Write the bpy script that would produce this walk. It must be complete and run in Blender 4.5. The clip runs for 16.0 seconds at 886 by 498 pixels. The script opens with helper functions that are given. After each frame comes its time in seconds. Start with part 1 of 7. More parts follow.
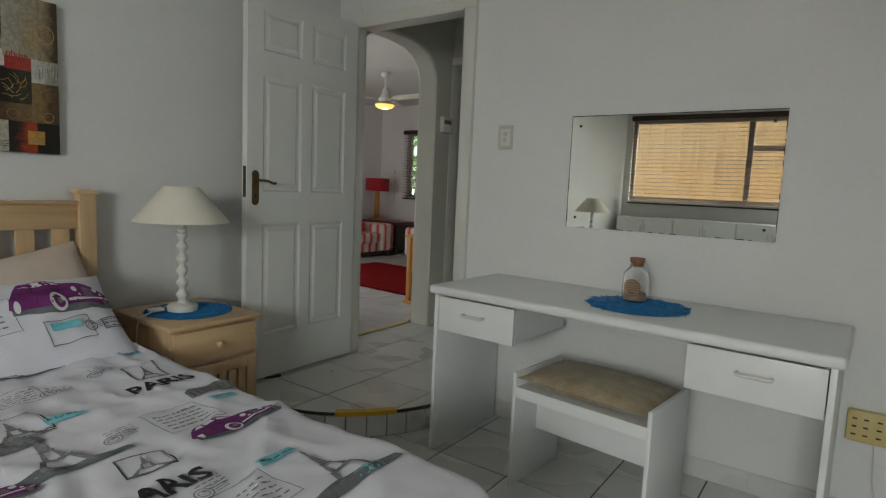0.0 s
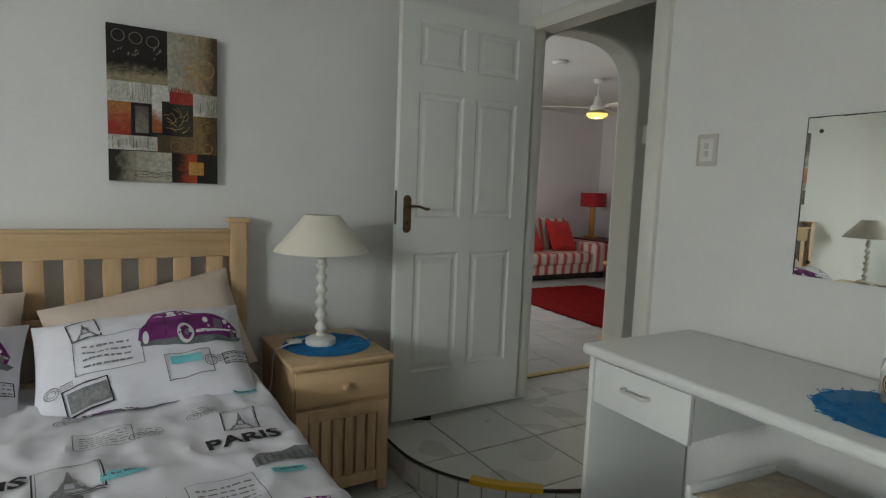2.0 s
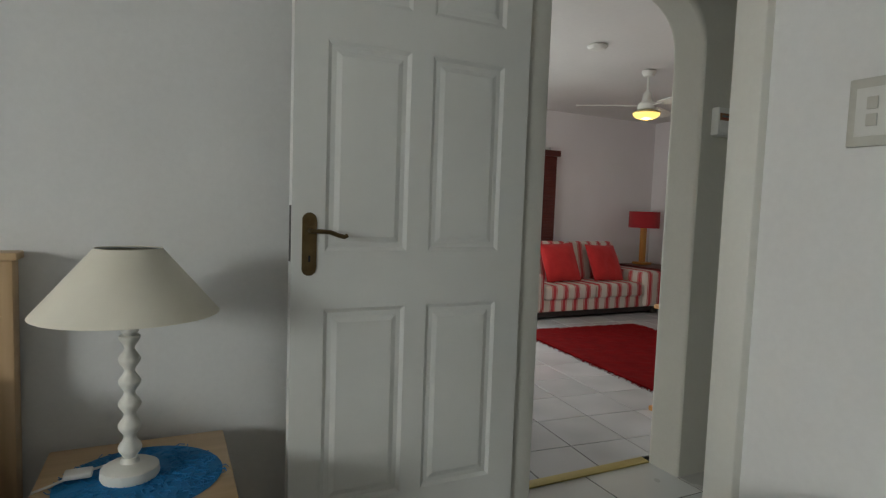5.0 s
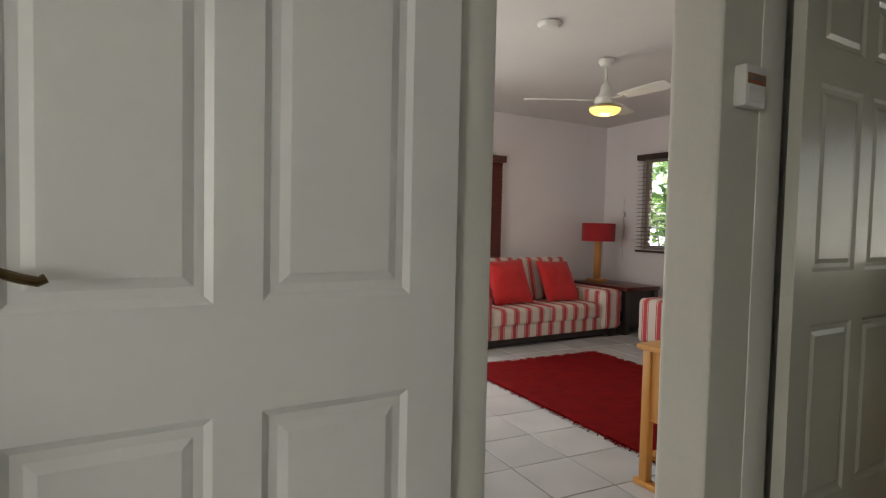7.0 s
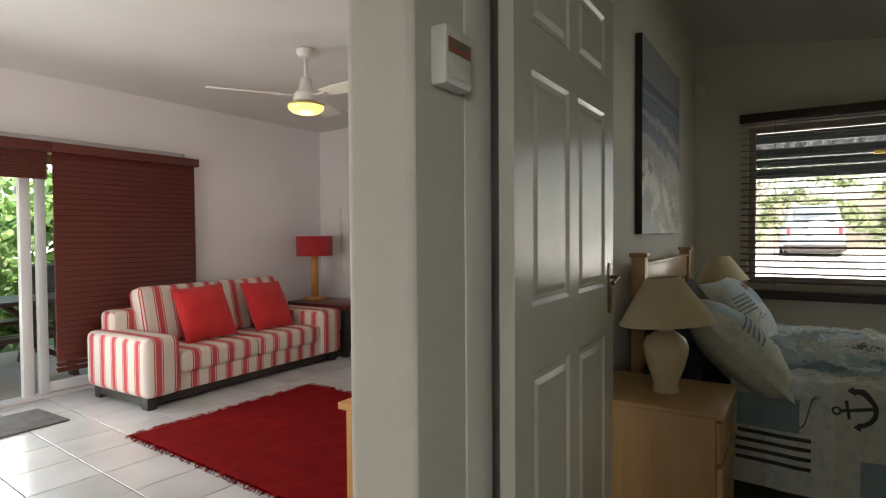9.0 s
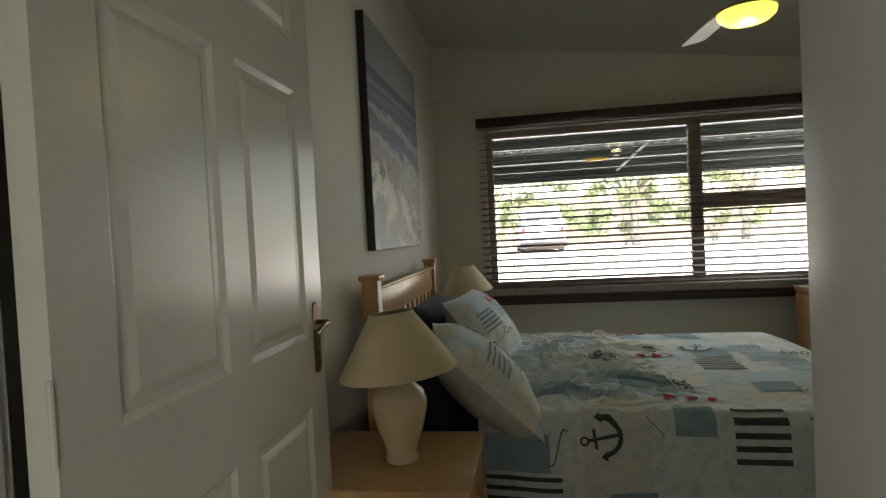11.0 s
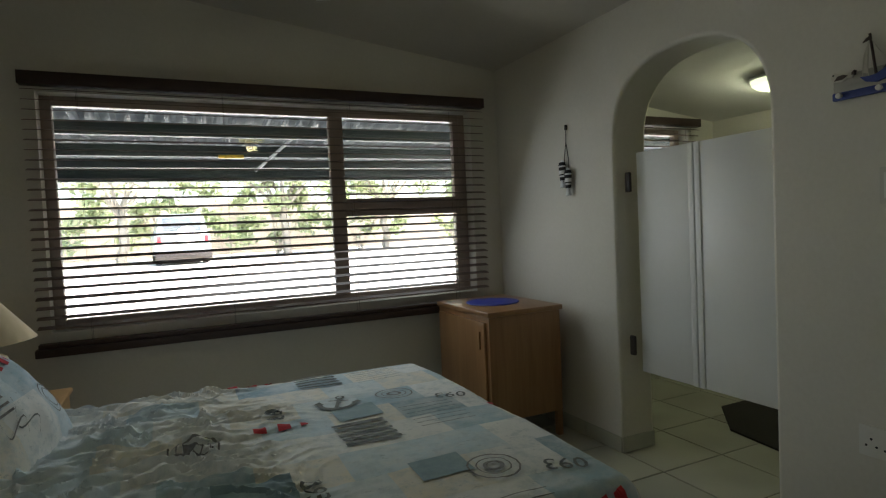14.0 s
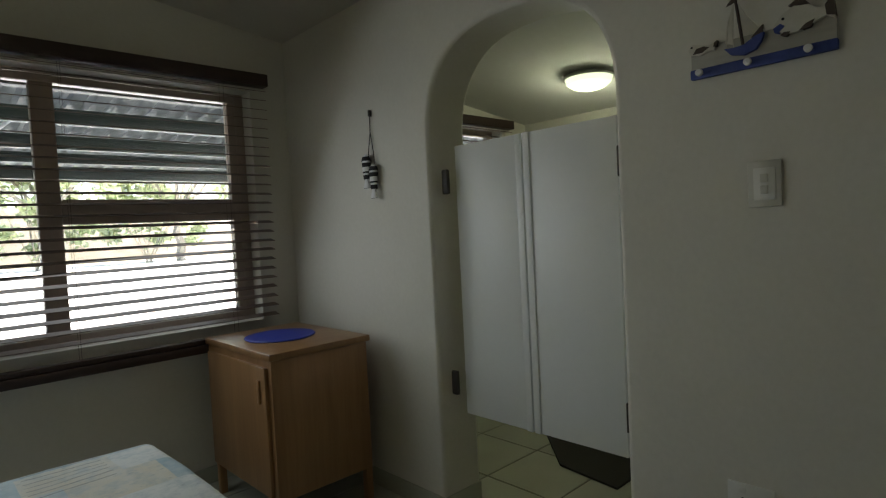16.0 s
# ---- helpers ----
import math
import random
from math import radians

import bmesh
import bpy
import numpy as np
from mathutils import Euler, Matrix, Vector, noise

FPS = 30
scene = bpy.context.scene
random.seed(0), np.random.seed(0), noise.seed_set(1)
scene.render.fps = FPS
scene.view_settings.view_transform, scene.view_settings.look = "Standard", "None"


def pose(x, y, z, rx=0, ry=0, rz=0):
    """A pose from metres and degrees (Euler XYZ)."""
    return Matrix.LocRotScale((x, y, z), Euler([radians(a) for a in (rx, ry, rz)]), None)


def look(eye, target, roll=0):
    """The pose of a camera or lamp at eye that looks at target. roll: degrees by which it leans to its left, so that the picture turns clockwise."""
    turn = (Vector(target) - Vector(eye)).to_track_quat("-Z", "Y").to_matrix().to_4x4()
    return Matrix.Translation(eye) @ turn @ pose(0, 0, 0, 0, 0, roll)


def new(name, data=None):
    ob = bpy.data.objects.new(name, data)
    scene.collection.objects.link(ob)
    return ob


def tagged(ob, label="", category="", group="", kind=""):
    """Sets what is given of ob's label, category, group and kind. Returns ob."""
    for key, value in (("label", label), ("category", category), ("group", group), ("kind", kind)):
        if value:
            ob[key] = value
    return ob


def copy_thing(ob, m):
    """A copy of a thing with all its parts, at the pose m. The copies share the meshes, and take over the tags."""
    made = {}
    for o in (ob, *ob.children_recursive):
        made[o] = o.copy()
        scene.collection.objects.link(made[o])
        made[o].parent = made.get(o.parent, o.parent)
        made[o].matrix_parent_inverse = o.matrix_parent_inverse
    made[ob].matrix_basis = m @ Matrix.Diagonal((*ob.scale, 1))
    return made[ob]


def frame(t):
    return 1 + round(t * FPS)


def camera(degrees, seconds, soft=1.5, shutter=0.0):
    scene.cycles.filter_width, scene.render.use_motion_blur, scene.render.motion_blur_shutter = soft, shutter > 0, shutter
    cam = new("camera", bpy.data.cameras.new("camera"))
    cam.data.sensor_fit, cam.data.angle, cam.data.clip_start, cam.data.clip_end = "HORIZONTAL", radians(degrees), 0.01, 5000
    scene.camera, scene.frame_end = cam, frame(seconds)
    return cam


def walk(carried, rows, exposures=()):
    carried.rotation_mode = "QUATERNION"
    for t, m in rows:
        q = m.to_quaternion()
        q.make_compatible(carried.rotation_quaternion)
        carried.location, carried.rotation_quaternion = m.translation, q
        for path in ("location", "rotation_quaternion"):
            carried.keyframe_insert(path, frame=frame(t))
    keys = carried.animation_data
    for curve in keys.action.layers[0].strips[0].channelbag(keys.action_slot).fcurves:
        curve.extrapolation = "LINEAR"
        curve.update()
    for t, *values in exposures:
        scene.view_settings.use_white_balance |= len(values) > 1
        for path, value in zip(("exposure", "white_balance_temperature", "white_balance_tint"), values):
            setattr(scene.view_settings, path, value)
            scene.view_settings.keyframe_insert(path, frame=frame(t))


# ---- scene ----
cam = camera(76.0, 16.0, 1.2)
PATH = [
    (0, (0.427, 0.458, 1.083), (-0.727, 2.077, 0.869), 2.5),
    (0.5, (0.379, 0.561, 1.098), (-0.968, 2.023, 0.88), 2.5),
    (1, (0.349, 0.672, 1.12), (-1.152, 1.976, 0.9), 2.5),
    (1.5, (0.334, 0.819, 1.144), (-1.287, 1.97, 0.926), 2.4),
    (2, (0.333, 1.039, 1.167), (-1.371, 2.065, 0.957), 2.2),
    (2.5, (0.319, 1.227, 1.168), (-1.438, 2.162, 0.971), 2.1),
    (3, (0.203, 1.398, 1.16), (-1.575, 2.297, 0.979), 2.1),
    (3.5, (0.064, 1.556, 1.179), (-1.725, 2.433, 1.006), 2.1),
    (4, (-0.081, 1.694, 1.18), (-1.876, 2.562, 1.022), 2.1),
    (6.3, (-1.003, 2.242, 1.131), (-2.777, 3.161, 1.033), 1.3),
    (6.5, (-1.071, 2.302, 1.135), (-2.831, 3.247, 1.041), 1.3),
    (7, (-1.201, 2.441, 1.148), (-2.907, 3.48, 1.059), 1.3),
    (7.5, (-1.311, 2.552, 1.151), (-2.938, 3.713, 1.074), 0.9),
    (8, (-1.455, 2.722, 1.169), (-2.943, 4.056, 1.1), 0.7),
    (8.5, (-1.528, 2.862, 1.193), (-2.808, 4.397, 1.134), 0.2),
    (9, (-1.561, 3.054, 1.206), (-2.622, 4.749, 1.154), -0.4),
    (9.5, (-1.588, 3.254, 1.229), (-2.445, 5.06, 1.176), -1.2),
    (11.8, (-1.566, 3.978, 1.256), (-1.571, 5.977, 1.196), -2.2),
    (12, (-1.553, 4.05, 1.248), (-1.48, 6.047, 1.183), -1.8),
    (12.5, (-1.469, 4.167, 1.261), (-1.216, 6.149, 1.189), -2.0),
    (13, (-1.435, 4.354, 1.295), (-0.942, 6.29, 1.205), -2.3),
    (13.5, (-1.4, 4.491, 1.272), (-0.72, 6.37, 1.185), -2.5),
    (14, (-1.289, 4.651, 1.259), (-0.442, 6.461, 1.18), -2.6),
    (14.5, (-1.189, 4.808, 1.254), (-0.157, 6.52, 1.181), -2.7),
    (15, (-1.08, 4.954, 1.254), (0.087, 6.577, 1.179), -2.7),
    (15.5, (-0.953, 5.106, 1.266), (0.32, 6.647, 1.187), -2.9),
    (16, (-0.819, 5.204, 1.261), (0.56, 6.65, 1.18), -2.9),
]
EXPOSURES = [(0.0, 1.95, 6600, 3), (2.0, 2.04, 6480, 2), (4.5, 2.14, 6500, 3), (6.5, 2.42, 6950, 8), (7.5, 2.58, 7100, 9), (9.0, 2.78, 7020, 9), (12.0, 3.1, 7050, 9), (13.6, 2.88, 6750, 8), (14.5, 2.47, 6600, 7), (15.0, 2.32, 6600, 8), (15.5, 2.48, 6600, 8), (16.0, 2.7, 6600, 7)]
SKY, SUN = 0.15, 3.8
L_BED1, L_LIV, L_BED2, L_FAN, L_BATH, GLOW = 10.0, 4.3, 1.15, 0.4, 0.8, 0.27
walk(cam, [(t, look(eye, target, roll)) for t, eye, target, roll in PATH], EXPOSURES)

# ---- world, sun, large lights ----
world = bpy.data.worlds.new("overcast_sky")
scene.world = world
world.use_nodes = True
wn = world.node_tree.nodes
sky = wn.new("ShaderNodeTexSky")
sky.sky_type, sky.sun_disc = "NISHITA", False
sky.sun_elevation, sky.sun_rotation = radians(63), radians(119)
sky.dust_density, sky.ozone_density = 3.0, 1.0
wn["Background"].inputs["Strength"].default_value = SKY
world.node_tree.links.new(sky.outputs["Color"], wn["Background"].inputs["Color"])

sun = new("sun", bpy.data.lights.new("sun", "SUN"))
sun.data.energy, sun.data.angle, sun.data.color = SUN, radians(30), (1.0, 0.96, 0.9)
sun.matrix_world = look((4.5, -2.5, 20), (0, 0, 10))


def window_light(name, eye, target, w, h, watts, color=(0.93, 0.97, 1.0), spread=135):
    lamp = new(name, bpy.data.lights.new(name, "AREA"))
    lamp.data.shape, lamp.data.size, lamp.data.size_y = "RECTANGLE", w, h
    lamp.data.energy, lamp.data.color = watts, color
    lamp.data.spread = radians(spread)
    lamp.matrix_world = look(eye, target)
    return lamp


window_light("window_light_bedroom", (0.75, -2.555, 1.6), (-0.35, -0.75, 0.0), 1.1, 1.05, L_BED1, (0.95, 0.98, 1.0), 118)
window_light("window_light_living", (-6.12, 4.1, 1.0), (-4.2, 4.4, 0.85), 1.6, 1.7, L_LIV, (0.95, 0.98, 1.0))
# added fill lamp, no window here: brightens the wall behind the sofa
window_light("fill_light_living", (-4.6, 2.35, 1.1), (-5.9, 5.2, 1.1), 1.6, 1.7, L_LIV * 1.25, (1.0, 0.98, 0.95), 160)
window_light("window_light_sea_room", (-0.65, 7.88, 1.42), (-0.5, 6.6, 0.65), 2.2, 1.1, L_BED2, (0.86, 0.94, 1.0), 172)


# ---- materials ----
def base_mat(name):
    m = bpy.data.materials.new(name)
    m.use_nodes = True
    nt = m.node_tree
    return m, nt, nt.nodes["Principled BSDF"]


def link(nt, a, b):
    nt.links.new(a, b)


def coords(nt, kind="Object", scale=(1, 1, 1)):
    tc = nt.nodes.new("ShaderNodeTexCoord")
    mp = nt.nodes.new("ShaderNodeMapping")
    mp.inputs["Scale"].default_value = scale
    link(nt, tc.outputs[kind], mp.inputs["Vector"])
    return mp.outputs["Vector"]


def noise_tex(nt, vec, scale, detail=5.0, rough=0.6):
    n = nt.nodes.new("ShaderNodeTexNoise")
    n.inputs["Scale"].default_value, n.inputs["Detail"].default_value = scale, detail
    n.inputs["Roughness"].default_value = rough
    link(nt, vec, n.inputs["Vector"])
    return n.outputs["Fac"]


def ramp(nt, fac, stops, constant=False):
    r = nt.nodes.new("ShaderNodeValToRGB")
    if constant:
        r.color_ramp.interpolation = "CONSTANT"
    els = r.color_ramp.elements
    while len(els) < len(stops):
        els.new(0.5)
    for e, (p, c) in zip(els, stops):
        e.position, e.color = p, (*c, 1)
    link(nt, fac, r.inputs["Fac"])
    return r.outputs["Color"]


def mix(nt, fac, a, b, mode="MIX"):
    n = nt.nodes.new("ShaderNodeMix")
    n.data_type, n.blend_type = "RGBA", mode
    for sock, v in ((n.inputs[0], fac), (n.inputs[6], a), (n.inputs[7], b)):
        if isinstance(v, (int, float)):
            sock.default_value = v
        elif isinstance(v, tuple):
            sock.default_value = (*v, 1)
        else:
            link(nt, v, sock)
    return n.outputs[2]


def maths(nt, op, a, b=0.0):
    n = nt.nodes.new("ShaderNodeMath")
    n.operation = op
    for sock, v in ((n.inputs[0], a), (n.inputs[1], b)):
        if isinstance(v, (int, float)):
            sock.default_value = v
        else:
            link(nt, v, sock)
    return n.outputs[0]


def bump(nt, bsdf, height, strength, distance=0.002):
    b = nt.nodes.new("ShaderNodeBump")
    b.inputs["Strength"].default_value, b.inputs["Distance"].default_value = strength, distance
    link(nt, height, b.inputs["Height"])
    link(nt, b.outputs["Normal"], bsdf.inputs["Normal"])


def surface(name, c1, c2, fine=40, coarse=2.0, rough=0.6, rvar=0.1, relief=0.2, metal=0.0, stretch=(1, 1, 1), kind="Object"):
    """A plain surface with colour variation at two scales and a fine relief."""
    m, nt, b = base_mat(name)
    v = coords(nt, kind, stretch)
    f, c = noise_tex(nt, v, fine), noise_tex(nt, v, coarse, 3)
    both = maths(nt, "ADD", maths(nt, "MULTIPLY", f, 0.4), maths(nt, "MULTIPLY", c, 0.6))
    link(nt, ramp(nt, both, [(0.3, c1), (0.7, c2)]), b.inputs["Base Color"])
    link(nt, maths(nt, "ADD", maths(nt, "MULTIPLY", c, 2 * rvar), rough - rvar), b.inputs["Roughness"])
    b.inputs["Metallic"].default_value = metal
    if relief:
        bump(nt, b, f, relief)
    return m


def wood(name, c1, c2, axis=2, rough=0.4, scale=14.0):
    """Grain that runs along one axis of the piece, with a few knots of darker tone."""
    m, nt, b = base_mat(name)
    st = [1.0, 1.0, 1.0]
    st[axis] = 0.07
    v = coords(nt, "Object", tuple(st))
    f, c = noise_tex(nt, v, scale * 4, 6), noise_tex(nt, v, scale, 3)
    knots = noise_tex(nt, coords(nt), 5.0, 2)
    both = maths(nt, "ADD", maths(nt, "MULTIPLY", f, 0.35), maths(nt, "MULTIPLY", c, 0.65))
    col = ramp(nt, both, [(0.3, c1), (0.5, tuple((p + q) / 2 for p, q in zip(c1, c2))), (0.7, c2)])
    dark = tuple(p * 0.6 for p in c1)
    col = mix(nt, ramp(nt, knots, [(0.7, (0, 0, 0)), (0.78, (0.6, 0.6, 0.6))]), col, dark)
    link(nt, col, b.inputs["Base Color"])
    b.inputs["Roughness"].default_value = rough
    bump(nt, b, f, 0.12)
    return m


def fabric(name, c1, c2, weave=350, rough=0.9, soft=6.0):
    m, nt, b = base_mat(name)
    v = coords(nt)
    f, c = noise_tex(nt, v, weave, 2), noise_tex(nt, v, soft, 4)
    link(nt, ramp(nt, maths(nt, "ADD", maths(nt, "MULTIPLY", f, 0.3), maths(nt, "MULTIPLY", c, 0.7)), [(0.35, c1), (0.65, c2)]), b.inputs["Base Color"])
    b.inputs["Roughness"].default_value = rough
    b.inputs["Sheen Weight"].default_value = 0.15
    bump(nt, b, f, 0.3, 0.001)
    return m


def tiled(name, c1, c2, grime, rough):
    """Glazed floor tile: each piece has its own slight tone, with marbling and grime."""
    m, nt, b = base_mat(name)
    oi = nt.nodes.new("ShaderNodeObjectInfo")
    v = coords(nt)
    add = nt.nodes.new("ShaderNodeVectorMath")
    add.operation = "ADD"
    link(nt, v, add.inputs[0])
    comb = nt.nodes.new("ShaderNodeCombineXYZ")
    link(nt, maths(nt, "MULTIPLY", oi.outputs["Random"], 40.0), comb.inputs[0])
    link(nt, comb.outputs[0], add.inputs[1])
    f, c = noise_tex(nt, add.outputs[0], 30), noise_tex(nt, add.outputs[0], 3, 1, 0.4)
    col = ramp(nt, c, [(0.3, c1), (0.7, c2)])
    col = mix(nt, ramp(nt, f, [(0.5, (0, 0, 0)), (0.85, (0.06, 0.06, 0.06))]), col, grime)
    tone = ramp(nt, oi.outputs["Random"], [(0, (0.9, 0.9, 0.9)), (1, (1, 1, 1))])
    link(nt, mix(nt, 1.0, col, tone, "MULTIPLY"), b.inputs["Base Color"])
    link(nt, maths(nt, "ADD", maths(nt, "MULTIPLY", c, 0.08), rough - 0.04), b.inputs["Roughness"])
    bump(nt, b, c, 0.004)
    return m


def stripes(name, pitch, stops, axis=0, rough=0.9):
    """Woven stripes across the first direction of the cloth."""
    m, nt, b = base_mat(name)
    uv = nt.nodes.new("ShaderNodeTexCoord")
    sep = nt.nodes.new("ShaderNodeSeparateXYZ")
    link(nt, uv.outputs["UV"], sep.inputs[0])
    fr = maths(nt, "FRACT", maths(nt, "DIVIDE", sep.outputs[axis], pitch))
    col = ramp(nt, fr, stops, True)
    n = noise_tex(nt, coords(nt), 250, 2)
    link(nt, mix(nt, 0.25, col, ramp(nt, n, [(0.3, (0.5, 0.5, 0.5)), (0.7, (1, 1, 1))]), "MULTIPLY"), b.inputs["Base Color"])
    b.inputs["Roughness"].default_value = rough
    bump(nt, b, n, 0.25, 0.001)
    return m


def patchwork(name):
    """Printed cloth of pale blue, grey, cream and teal rectangles with faint marks."""
    m, nt, b = base_mat(name)
    v = coords(nt)
    sep = nt.nodes.new("ShaderNodeSeparateXYZ")
    link(nt, v, sep.inputs[0])
    cell = nt.nodes.new("ShaderNodeCombineXYZ")
    rowf = maths(nt, "FLOOR", maths(nt, "DIVIDE", sep.outputs[1], 0.19))
    shift = maths(nt, "MULTIPLY", rowf, 0.37)
    link(nt, maths(nt, "FLOOR", maths(nt, "ADD", maths(nt, "DIVIDE", sep.outputs[0], 0.235), shift)), cell.inputs[0])
    link(nt, rowf, cell.inputs[1])
    wnz = nt.nodes.new("ShaderNodeTexWhiteNoise")
    link(nt, cell.outputs[0], wnz.inputs["Vector"])
    cols = [(0.0, (0.74, 0.76, 0.76)), (0.2, (0.5, 0.63, 0.71)), (0.34, (0.7, 0.67, 0.59)), (0.5, (0.35, 0.5, 0.59)), (0.62, (0.76, 0.79, 0.81)), (0.78, (0.54, 0.64, 0.69)), (0.9, (0.24, 0.36, 0.44))]
    col = ramp(nt, wnz.outputs["Value"], cols, True)
    wash = noise_tex(nt, v, 9, 6, 0.7)
    col = mix(nt, ramp(nt, wash, [(0.38, (0, 0, 0)), (0.66, (0.7, 0.7, 0.7))]), col, (0.7, 0.73, 0.73))
    veil = noise_tex(nt, coords(nt), 22, 6, 0.75)
    col = mix(nt, ramp(nt, veil, [(0.48, (0, 0, 0)), (0.62, (0.4, 0.4, 0.4))]), col, (0.34, 0.44, 0.5))
    marks = noise_tex(nt, coords(nt, "Object", (1, 2.2, 1)), 26, 5, 0.75)
    col = mix(nt, ramp(nt, marks, [(0.6, (0, 0, 0)), (0.66, (0.45, 0.45, 0.45))]), col, (0.2, 0.27, 0.32))
    link(nt, col, b.inputs["Base Color"])
    b.inputs["Roughness"].default_value = 0.9
    bump(nt, b, noise_tex(nt, v, 300, 2), 0.25, 0.001)
    return m


def glow(name, color, strength):
    m, nt, b = base_mat(name)
    b.inputs["Base Color"].default_value = (*color, 1)
    b.inputs["Emission Color"].default_value = (*color, 1)
    b.inputs["Emission Strength"].default_value = strength
    b.inputs["Roughness"].default_value = 0.3
    return m


def glass(name, tint=(1, 1, 1), rough=0.0):
    m, nt, b = base_mat(name)
    b.inputs["Base Color"].default_value = (*tint, 1)
    b.inputs["Transmission Weight"].default_value = 1.0
    b.inputs["Roughness"].default_value, b.inputs["IOR"].default_value = rough, 1.45
    return m


WALL = surface("white_wall_paint", (0.70, 0.695, 0.68), (0.77, 0.765, 0.75), 60, 1.3, 0.7, 0.08, 0.12)
PINK = surface("pale_rose_wall_paint", (0.74, 0.7, 0.71), (0.81, 0.77, 0.78), 60, 1.3, 0.7, 0.08, 0.12)
CREAM = surface("cream_wall_paint", (0.60, 0.575, 0.51), (0.68, 0.655, 0.59), 55, 1.2, 0.7, 0.08, 0.2)
CEIL = surface("white_ceiling_paint", (0.66, 0.645, 0.63), (0.72, 0.705, 0.69), 30, 1.0, 0.8, 0.05, 0.1)
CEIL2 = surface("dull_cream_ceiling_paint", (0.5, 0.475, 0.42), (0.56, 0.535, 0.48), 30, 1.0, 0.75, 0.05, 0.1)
DOORW = surface("white_door_enamel", (0.72, 0.72, 0.69), (0.74, 0.74, 0.71), 60, 5.0, 0.34, 0.02, 0.05)
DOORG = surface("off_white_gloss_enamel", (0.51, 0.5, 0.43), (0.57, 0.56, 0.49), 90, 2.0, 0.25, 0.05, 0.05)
HALLW = surface("ivory_wall_paint", (0.57, 0.55, 0.485), (0.63, 0.61, 0.545), 60, 1.3, 0.7, 0.08, 0.2)
FRAMEW = surface("ivory_frame_enamel", (0.67, 0.655, 0.6), (0.73, 0.715, 0.66), 80, 3.0, 0.35, 0.08, 0.06)
TILE = tiled("white_glazed_tile", (0.62, 0.62, 0.595), (0.66, 0.66, 0.638), (0.54, 0.53, 0.5), 0.28)
TILE_L = tiled("bright_glazed_tile", (0.55, 0.56, 0.57), (0.65, 0.66, 0.67), (0.42, 0.42, 0.42), 0.2)
TILE_B = tiled("cream_glazed_tile", (0.43, 0.43, 0.36), (0.51, 0.51, 0.43), (0.36, 0.35, 0.28), 0.25)
GROUT = surface("dark_grout", (0.09, 0.085, 0.075), (0.16, 0.15, 0.13), 120, 6, 0.9, 0.05, 0.3)
GROUT_L = surface("grey_grout", (0.06, 0.06, 0.06), (0.11, 0.11, 0.11), 120, 6, 0.9, 0.05, 0.3)
PINE = wood("pale_pine", (0.5, 0.33, 0.17), (0.66, 0.47, 0.27), 1)
PINE_V = wood("pale_pine_upright", (0.48, 0.31, 0.16), (0.64, 0.45, 0.26), 2)
# honey pine taken down to red-brown: the cabinet's shade sits in its colour
CABW = wood("red_brown_shaded_pine", (0.26, 0.135, 0.057), (0.37, 0.205, 0.092), 2, 0.3)
HONEY = wood("honey_pine", (0.44, 0.25, 0.1), (0.58, 0.36, 0.16), 2, 0.3)
ORANGE = wood("orange_pine", (0.5, 0.22, 0.05), (0.62, 0.3, 0.08), 2, 0.3)
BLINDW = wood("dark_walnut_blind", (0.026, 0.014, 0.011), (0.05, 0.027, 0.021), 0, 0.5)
# same walnut as the valance, lightened to hold the window's glare on the slats
SLATW = wood("walnut_slat_in_glare", (0.13, 0.088, 0.073), (0.19, 0.132, 0.112), 0, 0.45)
BLINDR = wood("red_mahogany_blind", (0.09, 0.0155, 0.011), (0.125, 0.023, 0.016), 1, 0.4)
WINFR = surface("brown_window_enamel", (0.34, 0.275, 0.23), (0.4, 0.325, 0.275), 60, 3, 0.4, 0.1, 0.1)
MELA = surface("white_melamine", (0.78, 0.79, 0.78), (0.82, 0.83, 0.82), 50, 2, 0.35, 0.05, 0.02)
BRONZE = surface("antique_bronze", (0.11, 0.075, 0.035), (0.2, 0.14, 0.07), 40, 8, 0.35, 0.1, 0.2, 1.0)
STEEL = surface("dull_steel", (0.5, 0.5, 0.5), (0.6, 0.6, 0.6), 40, 8, 0.3, 0.08, 0.05, 1.0)
ALU = surface("white_aluminium", (0.68, 0.68, 0.68), (0.74, 0.74, 0.74), 60, 3, 0.35, 0.05, 0.02)
SHADE = fabric("cream_lampshade_cloth", (0.72, 0.68, 0.57), (0.78, 0.74, 0.63), 500)
SHADE2 = fabric("tan_lampshade_cloth", (0.62, 0.51, 0.32), (0.68, 0.57, 0.37), 500)
LAMPW = surface("chalky_white_paint", (0.68, 0.66, 0.6), (0.76, 0.75, 0.7), 60, 9, 0.5, 0.1, 0.3)
CERAM = surface("cream_ceramic", (0.62, 0.51, 0.33), (0.68, 0.57, 0.38), 30, 4, 0.25, 0.05, 0.02)
REDC = fabric("bright_red_cloth", (0.5, 0.018, 0.02), (0.62, 0.028, 0.03), 300)
REDS = fabric("red_lampshade_cloth", (0.33, 0.012, 0.02), (0.4, 0.02, 0.028), 400)
RUG = surface("deep_red_pile", (0.13, 0.003, 0.004), (0.22, 0.006, 0.007), 160, 9, 0.95, 0.03, 0.6)
RUG.node_tree.nodes["Principled BSDF"].inputs["Specular IOR Level"].default_value = 0.08
BLUE = surface("blue_woven_straw", (0.0, 0.13, 0.36), (0.01, 0.22, 0.5), 160, 12, 0.6, 0.1, 0.8)
